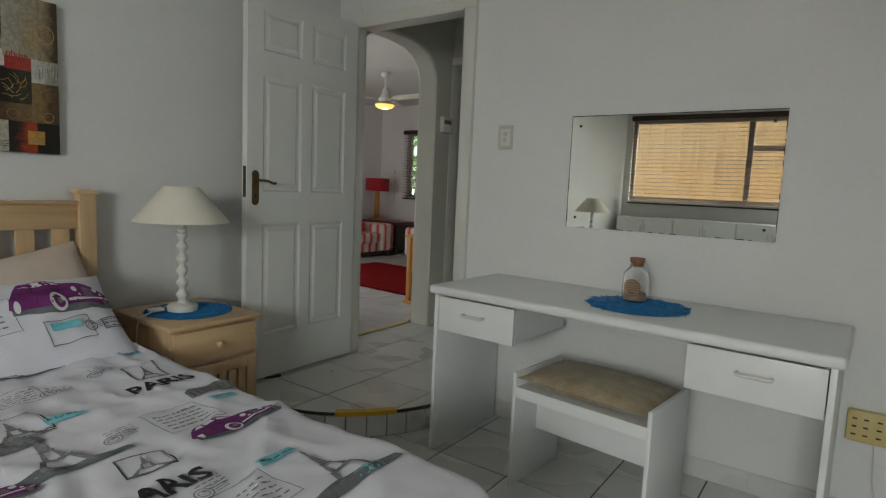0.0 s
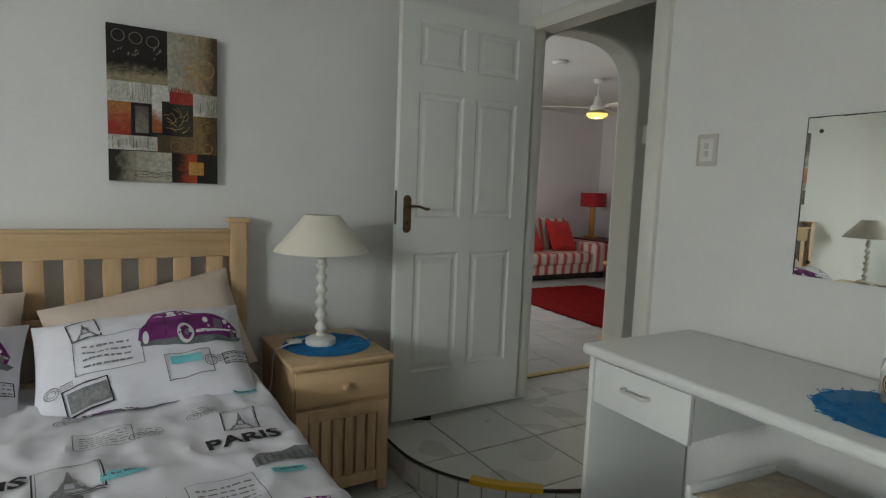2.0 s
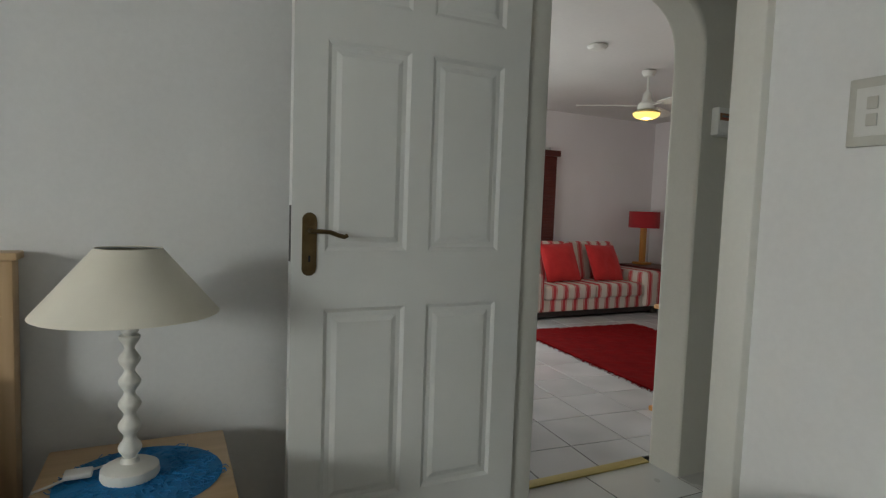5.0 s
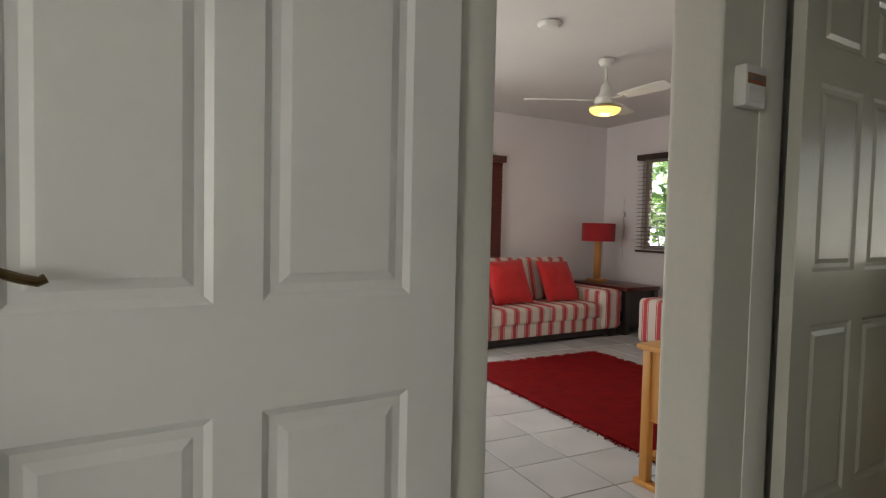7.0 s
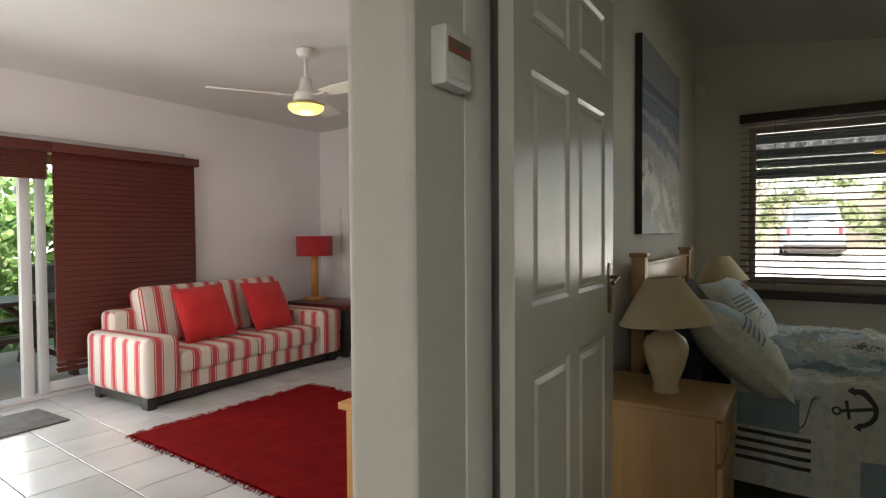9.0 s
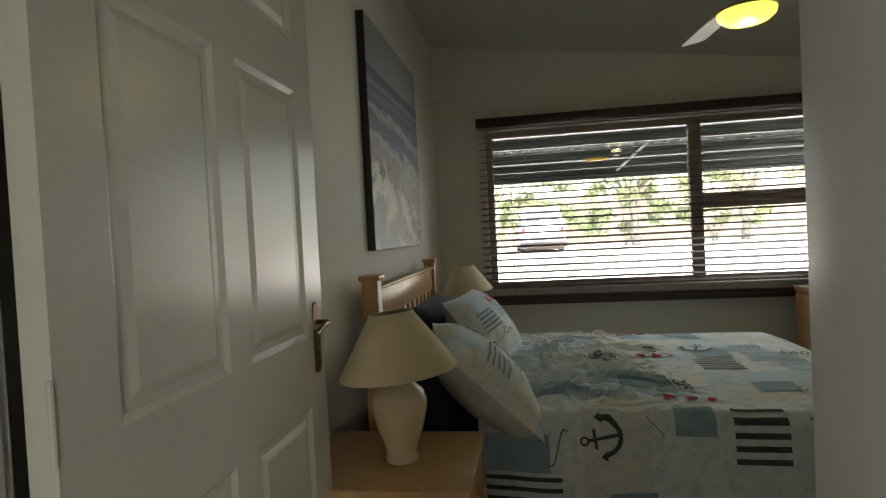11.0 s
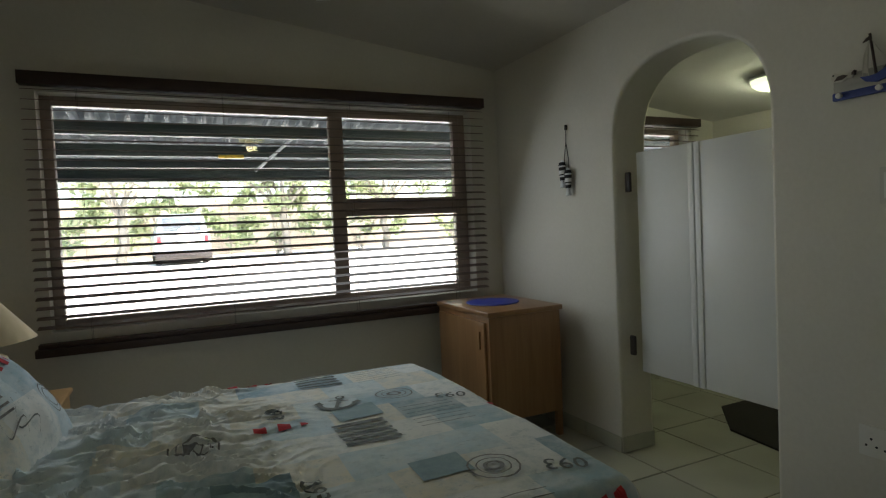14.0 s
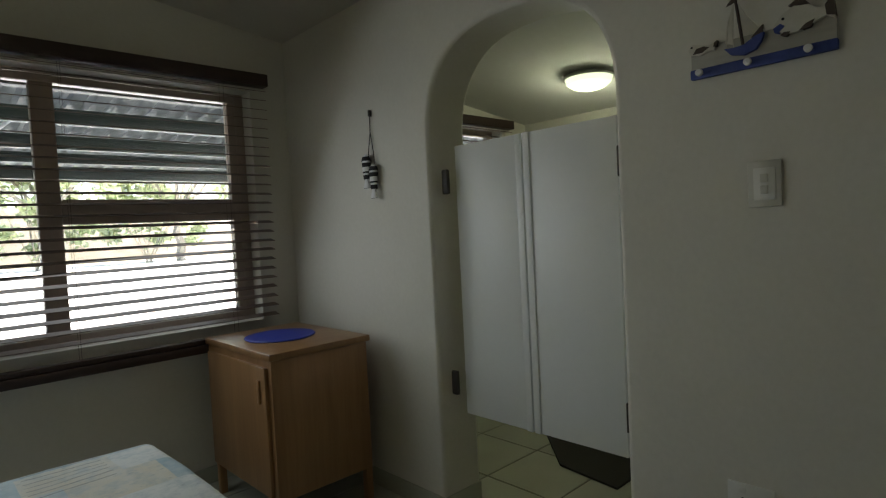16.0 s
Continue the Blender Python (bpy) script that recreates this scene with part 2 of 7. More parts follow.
COBALT = surface("cobalt_blue_mat", (0.015, 0.03, 0.3), (0.03, 0.05, 0.4), 120, 12, 0.4, 0.1, 0.3)
BEIGE = fabric("beige_pillow_cotton", (0.56, 0.46, 0.38), (0.64, 0.54, 0.46), 400)
SHEET = fabric("white_printed_cotton", (0.7, 0.69, 0.75), (0.77, 0.76, 0.82), 400)
PATCH = patchwork("sea_patchwork_cotton")
NAVY = fabric("navy_cotton", (0.008, 0.01, 0.03), (0.016, 0.02, 0.05), 400)
STOOLF = fabric("mottled_beige_velour", (0.26, 0.2, 0.12), (0.42, 0.35, 0.23), 90, 0.85, 14)
SOFA = stripes("red_and_cream_stripes", 0.15, [(0, (0.72, 0.64, 0.58)), (0.4, (0.55, 0.05, 0.06)), (0.46, (0.72, 0.64, 0.58)), (0.5, (0.58, 0.08, 0.09)), (0.78, (0.72, 0.64, 0.58)), (0.82, (0.55, 0.05, 0.06)), (0.87, (0.72, 0.64, 0.58))])
DARK = surface("dark_stained_timber", (0.02, 0.015, 0.012), (0.035, 0.025, 0.02), 40, 5, 0.45, 0.1, 0.2)
BLACK = surface("black_ink", (0.012, 0.012, 0.014), (0.022, 0.022, 0.025), 200, 20, 0.85, 0.05, 0)
GREY = surface("grey_ink", (0.12, 0.12, 0.125), (0.3, 0.3, 0.31), 120, 30, 0.9, 0.05, 0)
PURPLE = surface("purple_ink", (0.13, 0.012, 0.12), (0.2, 0.025, 0.18), 40, 9, 0.85, 0.05, 0)
TEAL = surface("teal_ink", (0.1, 0.5, 0.58), (0.3, 0.66, 0.72), 60, 12, 0.9, 0.05, 0)
REDINK = surface("red_ink", (0.4, 0.02, 0.03), (0.5, 0.04, 0.05), 60, 12, 0.9, 0.05, 0)
WHITEINK = surface("white_ink", (0.7, 0.7, 0.7), (0.78, 0.78, 0.78), 60, 12, 0.9, 0.05, 0)
SLATE = surface("slate_ink", (0.07, 0.085, 0.09), (0.22, 0.24, 0.245), 60, 12, 0.9, 0.05, 0)
TAPE = surface("yellow_hazard_tape", (0.6, 0.36, 0.01), (0.7, 0.45, 0.03), 60, 9, 0.4, 0.1, 0.1)
BRASS = surface("brass_strip", (0.45, 0.36, 0.12), (0.55, 0.45, 0.18), 60, 9, 0.4, 0.1, 0.1)
PLASTIC = surface("white_plastic", (0.66, 0.65, 0.61), (0.72, 0.71, 0.67), 60, 5, 0.4, 0.05, 0.02)
SWITCHP = surface("aged_switch_plastic", (0.5, 0.485, 0.43), (0.57, 0.555, 0.5), 60, 5, 0.4, 0.05, 0.02)
IVORY = surface("yellowed_plastic", (0.55, 0.42, 0.16), (0.62, 0.5, 0.22), 60, 5, 0.4, 0.05, 0.05)
CORK = surface("cork", (0.2, 0.09, 0.04), (0.32, 0.16, 0.08), 90, 15, 0.85, 0.05, 0.5)
SAND = surface("coarse_sand", (0.45, 0.36, 0.24), (0.6, 0.5, 0.36), 200, 30, 0.9, 0.05, 0.6)
MIRROR, _nt, _b = base_mat("mirror_silver")
_b.inputs["Base Color"].default_value, _b.inputs["Metallic"].default_value, _b.inputs["Roughness"].default_value = (0.72, 0.74, 0.7, 1), 1.0, 0.01
GLASS = glass("clear_glass")
BULB = glow("warm_glass_bowl", (1.0, 0.66, 0.18), GLOW)
BULB2 = glow("yellow_green_glass_bowl", (0.85, 0.78, 0.1), GLOW)
BULB3 = glow("pale_green_glass_bowl", (0.85, 0.95, 0.6), GLOW * 0.8)


# ---- building helpers ----
def thing(name, m, label, category, group="", kind=""):
    ob = new(name)
    ob.empty_display_size = 0.1
    ob.matrix_basis = m
    return tagged(ob, label, category, group, kind)


def finish(name, bm, material, smooth=True, flip=False, angle=35):
    me = bpy.data.meshes.new(name)
    bmesh.ops.recalc_face_normals(bm, faces=bm.faces[:])
    lay = bm.loops.layers.uv.new("UVMap")
    for f in bm.faces:
        n = f.normal
        a = [abs(n.x), abs(n.y), abs(n.z)]
        for lp in f.loops:
            c = lp.vert.co
            if a[2] >= a[0] and a[2] >= a[1]:
                uv = (c.y, c.x) if flip else (c.x, c.y)
            elif a[0] >= a[1]:
                uv = (c.y, c.z)
            else:
                uv = (c.x, c.z)
            lp[lay].uv = uv
    bm.to_mesh(me)
    bm.free()
    me.materials.append(material)
    if smooth:
        for p in me.polygons:
            p.use_smooth = True
        me.set_sharp_from_angle(angle=radians(angle))
    return me


def part(name, bm, material, parent, label="", m=None, smooth=True, flip=False, angle=35):
    ob = new(name, finish(name, bm, material, smooth, flip, angle))
    ob.parent = parent
    if m is not None:
        ob.matrix_basis = m
    return tagged(ob, label)


def solo(name, bm, material, label, category, group="", kind="", m=None, smooth=True):
    """A thing that is one mesh."""
    ob = new(name, finish(name, bm, material, smooth))
    if m is not None:
        ob.matrix_basis = m
    return tagged(ob, label, category, group, kind)


def box(x0, y0, z0, x1, y1, z1, bevel=0.0, bm=None, segs=2):
    out = bm or bmesh.new()
    tmp = bmesh.new() if (bm and bevel) else out
    m = Matrix.Translation(((x0 + x1) / 2, (y0 + y1) / 2, (z0 + z1) / 2)) @ Matrix.Diagonal((abs(x1 - x0), abs(y1 - y0), abs(z1 - z0), 1))
    bmesh.ops.create_cube(tmp, size=1, matrix=m)
    if bevel:
        bmesh.ops.bevel(tmp, geom=tmp.edges[:], offset=bevel, segments=segs, affect="EDGES", profile=0.5)
    if tmp is not out:
        me = bpy.data.meshes.new("tmp")
        tmp.to_mesh(me)
        tmp.free()
        out.from_mesh(me)
        bpy.data.meshes.remove(me)
    return out


def lathe(profile, segs=24, bm=None, at=(0, 0, 0)):
    bm = bm or bmesh.new()
    rings = []
    for r, z in profile:
        rings.append([bm.verts.new((at[0] + r * math.cos(2 * math.pi * i / segs), at[1] + r * math.sin(2 * math.pi * i / segs), at[2] + z)) for i in range(segs)])
    for a, b in zip(rings, rings[1:]):
        for i in range(segs):
            j = (i + 1) % segs
            bm.faces.new((a[i], a[j], b[j], b[i]))
    if profile[0][0] > 0.0005:
        bm.faces.new(rings[0][::-1])
    if profile[-1][0] > 0.0005:
        bm.faces.new(rings[-1])
    bmesh.ops.remove_doubles(bm, verts=bm.verts[:], dist=0.00005)
    return bm


def tube(points, r, segs=8, bm=None):
    """A round rod through the points."""
    bm = bm or bmesh.new()
    pts = [Vector(p) for p in points]
    rings = []
    for i, p in enumerate(pts):
        d = (pts[min(i + 1, len(pts) - 1)] - pts[max(i - 1, 0)]).normalized()
        q = d.to_track_quat("Z", "Y")
        rings.append([bm.verts.new(p + q @ Vector((r * math.cos(2 * math.pi * k / segs), r * math.sin(2 * math.pi * k / segs), 0))) for k in range(segs)])
    for a, b in zip(rings, rings[1:]):
        for k in range(segs):
            j = (k + 1) % segs
            bm.faces.new((a[k], a[j], b[j], b[k]))
    bm.faces.new(rings[0][::-1])
    bm.faces.new(rings[-1])
    return bm


def prism(poly, z0, z1, bm=None):
    """An upright prism on a flat outline."""
    bm = bm or bmesh.new()
    lo = [bm.verts.new((x, y, z0)) for x, y in poly]
    hi = [bm.verts.new((x, y, z1)) for x, y in poly]
    n = len(poly)
    for i in range(n):
        bm.faces.new((lo[i], lo[(i + 1) % n], hi[(i + 1) % n], hi[i]))
    bm.faces.new(lo[::-1])
    bm.faces.new(hi)
    return bm


def cushion(w, h, t, seed, nu=22, nv=16, crease=0.006):
    """A soft filled cushion lying flat, w by h, with pinched corners."""
    bm = bmesh.new()
    rows = {}
    for side in (1, -1):
        for i in range(nu + 1):
            for j in range(nv + 1):
                u, v = 2 * i / nu - 1, 2 * j / nv - 1
                edge = i in (0, nu) or j in (0, nv)
                if edge and side == -1:
                    rows[side, i, j] = rows[1, i, j]
                    continue
                puff = ((1 - abs(u) ** 2.6) * (1 - abs(v) ** 2.6)) ** 0.55
                pull = 1 - 0.07 * (abs(u) * abs(v)) ** 0.0 * (1 - abs(v) ** 2) * abs(u) ** 4 * 0.6
                pull2 = 1 - 0.04 * (1 - abs(u) ** 2) * abs(v) ** 4
                n = noise.noise(Vector((u * 2.3 + seed, v * 2.0, side * 3.1))) * 0.14 + noise.noise(Vector((u * 6 + seed, v * 5, side))) * crease / max(t, 0.01) * 1.5
                rows[side, i, j] = bm.verts.new((u * w / 2 * pull, v * h / 2 * pull2, side * t / 2 * puff * (1 + n)))
    for side in (1, -1):
        for i in range(nu):
            for j in range(nv):
                q = [rows[side, i, j], rows[side, i + 1, j], rows[side, i + 1, j + 1], rows[side, i, j + 1]]
                bm.faces.new(q if side == 1 else q[::-1])
    return bm


def clip_poly(poly, region):
    """The piece of a flat polygon inside a convex region (both anticlockwise)."""
    out = poly
    n = len(region)
    for i in range(n):
        (ax, ay), (bx, by) = region[i], region[(i + 1) % n]
        src, out = out, []
        for k in range(len(src)):
            p, q = src[k], src[(k + 1) % len(src)]
            dp = (bx - ax) * (p[1] - ay) - (by - ay) * (p[0] - ax)
            dq = (bx - ax) * (q[1] - ay) - (by - ay) * (q[0] - ax)
            if dp >= 0:
                out.append(p)
            if dp * dq < 0:
                s = dp / (dp - dq)
                out.append((p[0] + s * (q[0] - p[0]), p[1] + s * (q[1] - p[1])))
        if len(out) < 3:
            return []
    return out


TILE_CACHE = {}


def tile_mesh(poly, material):
    key = (material.name, tuple((round(x, 3), round(y, 3)) for x, y in poly))
    if key not in TILE_CACHE:
        cx, cy = sum(p[0] for p in poly) / len(poly), sum(p[1] for p in poly) / len(poly)
        bm = bmesh.new()
        lo = [bm.verts.new((x, y, -0.008)) for x, y in poly]
        mid = [bm.verts.new((x, y, -0.0018)) for x, y in poly]
        hi = [bm.verts.new((x + (cx - x) * 0.012, y + (cy - y) * 0.012, 0)) for x, y in poly]
        n = len(poly)
        for a, b in ((lo, mid), (mid, hi)):
            for i in range(n):
                bm.faces.new((a[i], a[(i + 1) % n], b[(i + 1) % n], b[i]))
        bm.faces.new(hi)
        TILE_CACHE[key] = finish("tile", bm, material, False)
    return TILE_CACHE[key]


def lay_tiles(parent, region, ox, oy, pitch, turn, z, material, gap=0.004):
    """Square tiles on a grid turned by some degrees, cut to a convex region."""
    c, s = math.cos(radians(turn)), math.sin(radians(turn))
    local = [((x - ox) * c + (y - oy) * s, -(x - ox) * s + (y - oy) * c) for x, y in region]
    i0, i1 = math.floor(min(p[0] for p in local) / pitch), math.ceil(max(p[0] for p in local) / pitch)
    j0, j1 = math.floor(min(p[1] for p in local) / pitch), math.ceil(max(p[1] for p in local) / pitch)
    g = gap / 2
    for i in range(i0, i1):
        for j in range(j0, j1):
            sq = [(i * pitch + g, j * pitch + g), ((i + 1) * pitch - g, j * pitch + g), ((i + 1) * pitch - g, (j + 1) * pitch - g), (i * pitch + g, (j + 1) * pitch - g)]
            cut = clip_poly(sq, local)
            if len(cut) < 3:
                continue
            area = abs(sum(a[0] * b[1] - a[1] * b[0] for a, b in zip(cut, cut[1:] + cut[:1]))) / 2
            if area < 0.0006:
                continue
            cx, cy = (i + 0.5) * pitch, (j + 0.5) * pitch
            ob = new("tile", tile_mesh([(x - cx, y - cy) for x, y in cut], material))
            ob.parent = parent
            ob.matrix_basis = pose(ox + cx * c - cy * s, oy + cx * s + cy * c, z + random.uniform(-0.0006, 0.0006), 0, 0, turn)


def wall_piece(name, x0, x1, y0, y1, z0, z1, material, holes=(), axis="y", label="", arch=None):
    """An upright wall of thickness x0..x1 (axis y) or y0..y1 (axis x), with rectangular holes (a0, a1, z0, z1) that go through."""
    bm = bmesh.new()
    lo, hi = (y0, y1) if axis == "y" else (x0, x1)
    cuts = sorted({lo, hi, *[h[0] for h in holes], *[h[1] for h in holes]})
    for a, b in zip(cuts, cuts[1:]):
        inside = [h for h in holes if h[0] <= a + 1e-6 and h[1] >= b - 1e-6]
        levels = [(z0, z1)]
        for h in inside:
            levels = [seg for s in levels for seg in ((s[0], min(s[1], h[2])), (max(s[0], h[3]), s[1])) if seg[1] - seg[0] > 1e-4]
        for s in levels:
            if axis == "y":
                box(x0, a, s[0], x1, b, s[1], bm=bm)
            else:
                box(a, y0, s[0], b, y1, s[1], bm=bm)
    bmesh.ops.remove_doubles(bm, verts=bm.verts[:], dist=0.0001)
    inner = {}
    for f in bm.faces:
        c = f.calc_center_median()
        inner.setdefault((round(c.x, 3), round(c.y, 3), round(c.z, 3)), []).append(f)
    bmesh.ops.delete(bm, geom=[f for fs in inner.values() if len(fs) > 1 for f in fs], context="FACES_ONLY")
    return tagged(new(name, finish(name, bm, material, False)), label or "painted plaster wall", "wall", "", "structure")


def arch_wall(name, x0, x1, y0, y1, z1, a0, a1, spring, top, power, material, label):
    """A wall across x0..x1 that runs along y, with an arched opening a0..a1 whose edges are rounded plaster."""
    bm = bmesh.new()
    n = 28
    half, mid = (a1 - a0) / 2, (a0 + a1) / 2
    curve = [(a0, 0.0), (a0, spring)]
    for k in range(1, n):
        th = math.pi - math.pi * k / n
        c, s = math.cos(th), math.sin(th)
        curve.append((mid + half * math.copysign(abs(c) ** (2 / power), c), spring + (top - spring) * abs(s) ** (2 / power)))
    curve += [(a1, spring), (a1, 0.0)]
    outer = [(y0, 0.0)] + [(y0, spring)] + [(y0 + (y1 - y0) * k / n, z1) for k in range(1, n)] + [(y1, spring), (y1, 0.0)]
    for a, b in zip(range(len(curve) - 1), range(1, len(curve))):
        ring = [curve[a], curve[b], outer[b], outer[a]]
        for x, rev in ((x0, False), (x1, True)):
            vs = [bm.verts.new((x, p[0], p[1])) for p in ring]
            bm.faces.new(vs[::-1] if rev else vs)
        vs = [bm.verts.new((x, p[0], p[1])) for x, p in ((x0, curve[a]), (x0, curve[b]), (x1, curve[b]), (x1, curve[a]))]
        bm.faces.new(vs)
    # the upper corners beyond the fan of strips
    for ya, yb in ((y0, y0 + (y1 - y0) / n), (y1 - (y1 - y0) / n, y1)):
        near = (ya, spring) if ya == y0 else (yb, spring)
        far = (yb, z1) if ya == y0 else (ya, z1)
        corner = (near[0], z1)
        for x in (x0, x1):
            bm.faces.new([bm.verts.new((x, *p)) for p in (near, far, corner)])
    bmesh.ops.remove_doubles(bm, verts=bm.verts[:], dist=0.0001)
    ob = new(name, finish(name, bm, material, True, angle=50))
    bev = ob.modifiers.new("rounded_edges", "BEVEL")
    bev.width, bev.segments, bev.limit_method, bev.angle_limit = 0.018, 3, "ANGLE", radians(50)
    return tagged(ob, label, "wall", "", "structure")


def slope_slab(name, x0, x1, y0, y1, za, zb, thick, material, label):
    """A ceiling of even thickness whose underside is at za over x0 and zb over x1."""
    bm = bmesh.new()
    v = [bm.verts.new(p) for p in ((x0, y0, za), (x1, y0, zb), (x1, y1, zb), (x0, y1, za), (x0, y0, za + thick), (x1, y0, zb + thick), (x1, y1, zb + thick), (x0, y1, za + thick))]
    for q in ((3, 2, 1, 0), (4, 5, 6, 7), (0, 1, 5, 4), (1, 2, 6, 5), (2, 3, 7, 6), (3, 0, 4, 7)):
        bm.faces.new([v[i] for i in q])
    return tagged(new(name, finish(name, bm, material, False)), label, "ceiling", "", "structure")


# ---- structure ----
F1 = -0.125
GX, GS = 2.44, -0.125


def roof_z(x):
    return GX + GS * x


wall_piece("wall_headboard_side", -2.41, -2.29, -2.72, 3.055, -0.3, 2.9, WALL)
wall_piece("wall_window_side", -2.29, 1.5, -2.72, -2.6, -0.3, 2.9, WALL, [(-2.2, 1.32, 1.03, 2.15)], "x")
wall_piece("wall_right_side", 1.5, 1.62, -2.72, 4.285, -0.3, 2.9, WALL)
wall_piece("wall_door_side", -2.1, 1.5, 3.055, 3.175, -0.3, 2.9, WALL, [(-2.1, -1.3, -0.3, 2.06)], "x")
wall_piece("wall_door_side_end", -2.41, -2.104, 3.055, 3.1, -0.3, 2.9, WALL)
arch_wall("wall_hall_arch", -2.36, -2.19, 3.1, 4.165, 2.9, 3.125, 3.955, 1.82, 2.11, 2.6, HALLW, "ivory plaster wall with a rounded archway")
wall_piece("wall_sea_room_door", -2.41, 1.5, 4.165, 4.285, -0.1, 2.9, CREAM, [(-2.192, -1.29, -0.1, 2.06)], "x")
wall_piece("wall_sea_room_head", -2.41, -2.29, 4.285, 8.35, -0.1, 2.9, CREAM)
wall_piece("wall_sea_room_window", -2.41, 3.1, 8.15, 8.35, -0.3, 2.9, CREAM, [(-1.9, 0.6, 0.80, 2.04), (1.6, 2.7, 1.2, 2.0)], "x")
arch_wall("wall_bathroom_arch", 0.815, 1.04, 4.285, 8.15, 2.9, 6.11, 6.98, 1.62, 2.04, 2.5, CREAM, "cream plaster wall with a rounded archway")
wall_piece("wall_bathroom_far", 3.0, 3.12, 5.0, 8.15, -0.1, 2.9, CREAM)
wall_piece("wall_bathroom_near", 1.04, 3.0, 5.0, 5.12, -0.1, 2.9, CREAM)
wall_piece("wall_living_sliding", -6.45, -6.3, 2.2, 8.08, -0.1, 2.9, PINK, [(2.9, 6.2, 0.0, 1.95)])
wall_piece("wall_living_window", -6.3, -2.41, 7.93, 8.08, -0.1, 2.9, PINK, [(-5.72, -4.72, 0.9, 1.97)], "x")
# unseen opening and the closed space behind it, added for the fill lamp
wall_piece("wall_living_near", -6.3, -2.41, 2.2, 2.32, -0.1, 2.9, PINK, [(-5.5, -3.7, 0.0, 2.05)], "x")
wall_piece("wall_behind_opening_far", -6.3, -2.41, 0.9, 1.0, -0.1, 2.9, PINK)
wall_piece("wall_behind_opening_side", -6.45, -6.3, 0.9, 2.2, -0.1, 2.9, PINK)
wall_piece("wall_living_inner", -2.44, -2.412, 2.32, 3.17, -0.1, 2.9, PINK)
wall_piece("wall_living_inner_far", -2.44, -2.412, 4.168, 7.93, -0.1, 2.9, PINK)

slope_slab("ceiling_bedroom", -2.35, 1.55, -2.66, 3.115, roof_z(-2.35), roof_z(1.55), 0.1, CEIL, "white sloping plaster ceiling")
slope_slab("ceiling_hall", -2.3, 1.55, 3.115, 4.225, 2.42, 2.42, 0.1, CEIL, "white flat hall ceiling")
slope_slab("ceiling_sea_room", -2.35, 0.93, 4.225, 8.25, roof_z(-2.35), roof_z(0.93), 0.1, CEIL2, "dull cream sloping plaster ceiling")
slope_slab("ceiling_bathroom", 0.93, 3.06, 5.06, 8.25, roof_z(0.93), roof_z(3.06), 0.1, CEIL, "white bathroom ceiling")
slope_slab("ceiling_living", -6.38, -2.3, 0.95, 8.0, 2.395, 2.52, 0.1, CEIL, "white living room ceiling")


def floor_slab(name, region, z, material, label):
    return tagged(new(name, finish(name, prism(region, z - 0.2, z), material, False)), label, "floor", "", "structure")


def rect(x0, y0, x1, y1):
    return [(x0, y0), (x1, y0), (x1, y1), (x0, y1)]


R_BED1 = rect(-2.29, -2.6, 1.5, 3.055)
R_HALL = rect(-2.37, 3.059, 1.5, 4.285)
R_SEA = rect(-2.29, 4.285, 3.0, 8.15)
R_LIV = rect(-6.45, 1.0, -2.415, 7.93)
STEP = [(-2.29, 2.16), (-1.85, 2.16)] + [(-1.85 + 0.72 * math.sin(a), 3.05 - 0.89 * math.cos(a)) for a in [k * math.pi / 2 / 18 for k in range(1, 19)]] + [(-1.13, 3.055), (-2.29, 3.055)]
floor_bed = floor_slab("floor_bedroom", R_BED1, F1 - 0.004, GROUT, "pale glazed square tiles with dark joints")
floor_step = floor_slab("floor_landing", STEP, -0.004, GROUT, "raised curved tiled landing with dark joints at the door")
floor_hall = floor_slab("floor_hall", R_HALL, -0.004, GROUT, "white glazed square tiles with dark joints")
floor_sea = floor_slab("floor_sea_room", R_SEA, -0.004, GROUT, "cream glazed square tiles with dark joints")
floor_liv = floor_slab("floor_living", R_LIV, -0.004, GROUT_L, "bright white glazed square tiles with grey joints")


def skirting(name, x0, y0, x1, y1, z, h=0.08, material=None, label="white tile skirting"):
    """Low skirting of short tiles along a wall."""
    top = tagged(new(name), label, "baseboard", "", "structure")
    length = math.hypot(x1 - x0, y1 - y0)
    n = max(1, round(length / 0.33))
    turn = math.degrees(math.atan2(y1 - y0, x1 - x0))
    bm = box(-length / n / 2 + 0.0015, -0.008, 0, length / n / 2 - 0.0015, 0.0, h, 0.003, segs=1)
    me = finish("skirting_tile", bm, material or TILE, False)
    for i in range(n):
        ob = new("skirting_tile", me)
        ob.parent = top
        f = (i + 0.5) / n
        ob.matrix_basis = pose(x0 + (x1 - x0) * f, y0 + (y1 - y0) * f, z, 0, 0, turn)
    return top


skirting("baseboard_desk_wall", -1.12, 3.055, 1.5, 3.055, F1, 0.09)
skirting("baseboard_headboard_wall", -2.29, -2.6, -2.29, 2.15, F1, 0.09)
for nm, y0, y1 in (("baseboard_arch_near", 4.285, 6.11), ("baseboard_arch_far", 6.98, 8.15)):
    skirting(nm, 0.815, y1, 0.815, y0, 0.0, 0.085, TILE_B, "cream tile skirting")
skirting("baseboard_arch_reveal", 0.815, 6.98, 1.04, 6.98, 0.0, 0.085, TILE_B, "cream tile skirting")
skirting("baseboard_sea_window", -2.29, 8.15, 0.815, 8.15, 0.0, 0.085, TILE_B, "cream tile skirting")
skirting("baseboard_living_far", -6.3, 6.25, -6.3, 7.93, 0.0, 0.085, TILE_L)
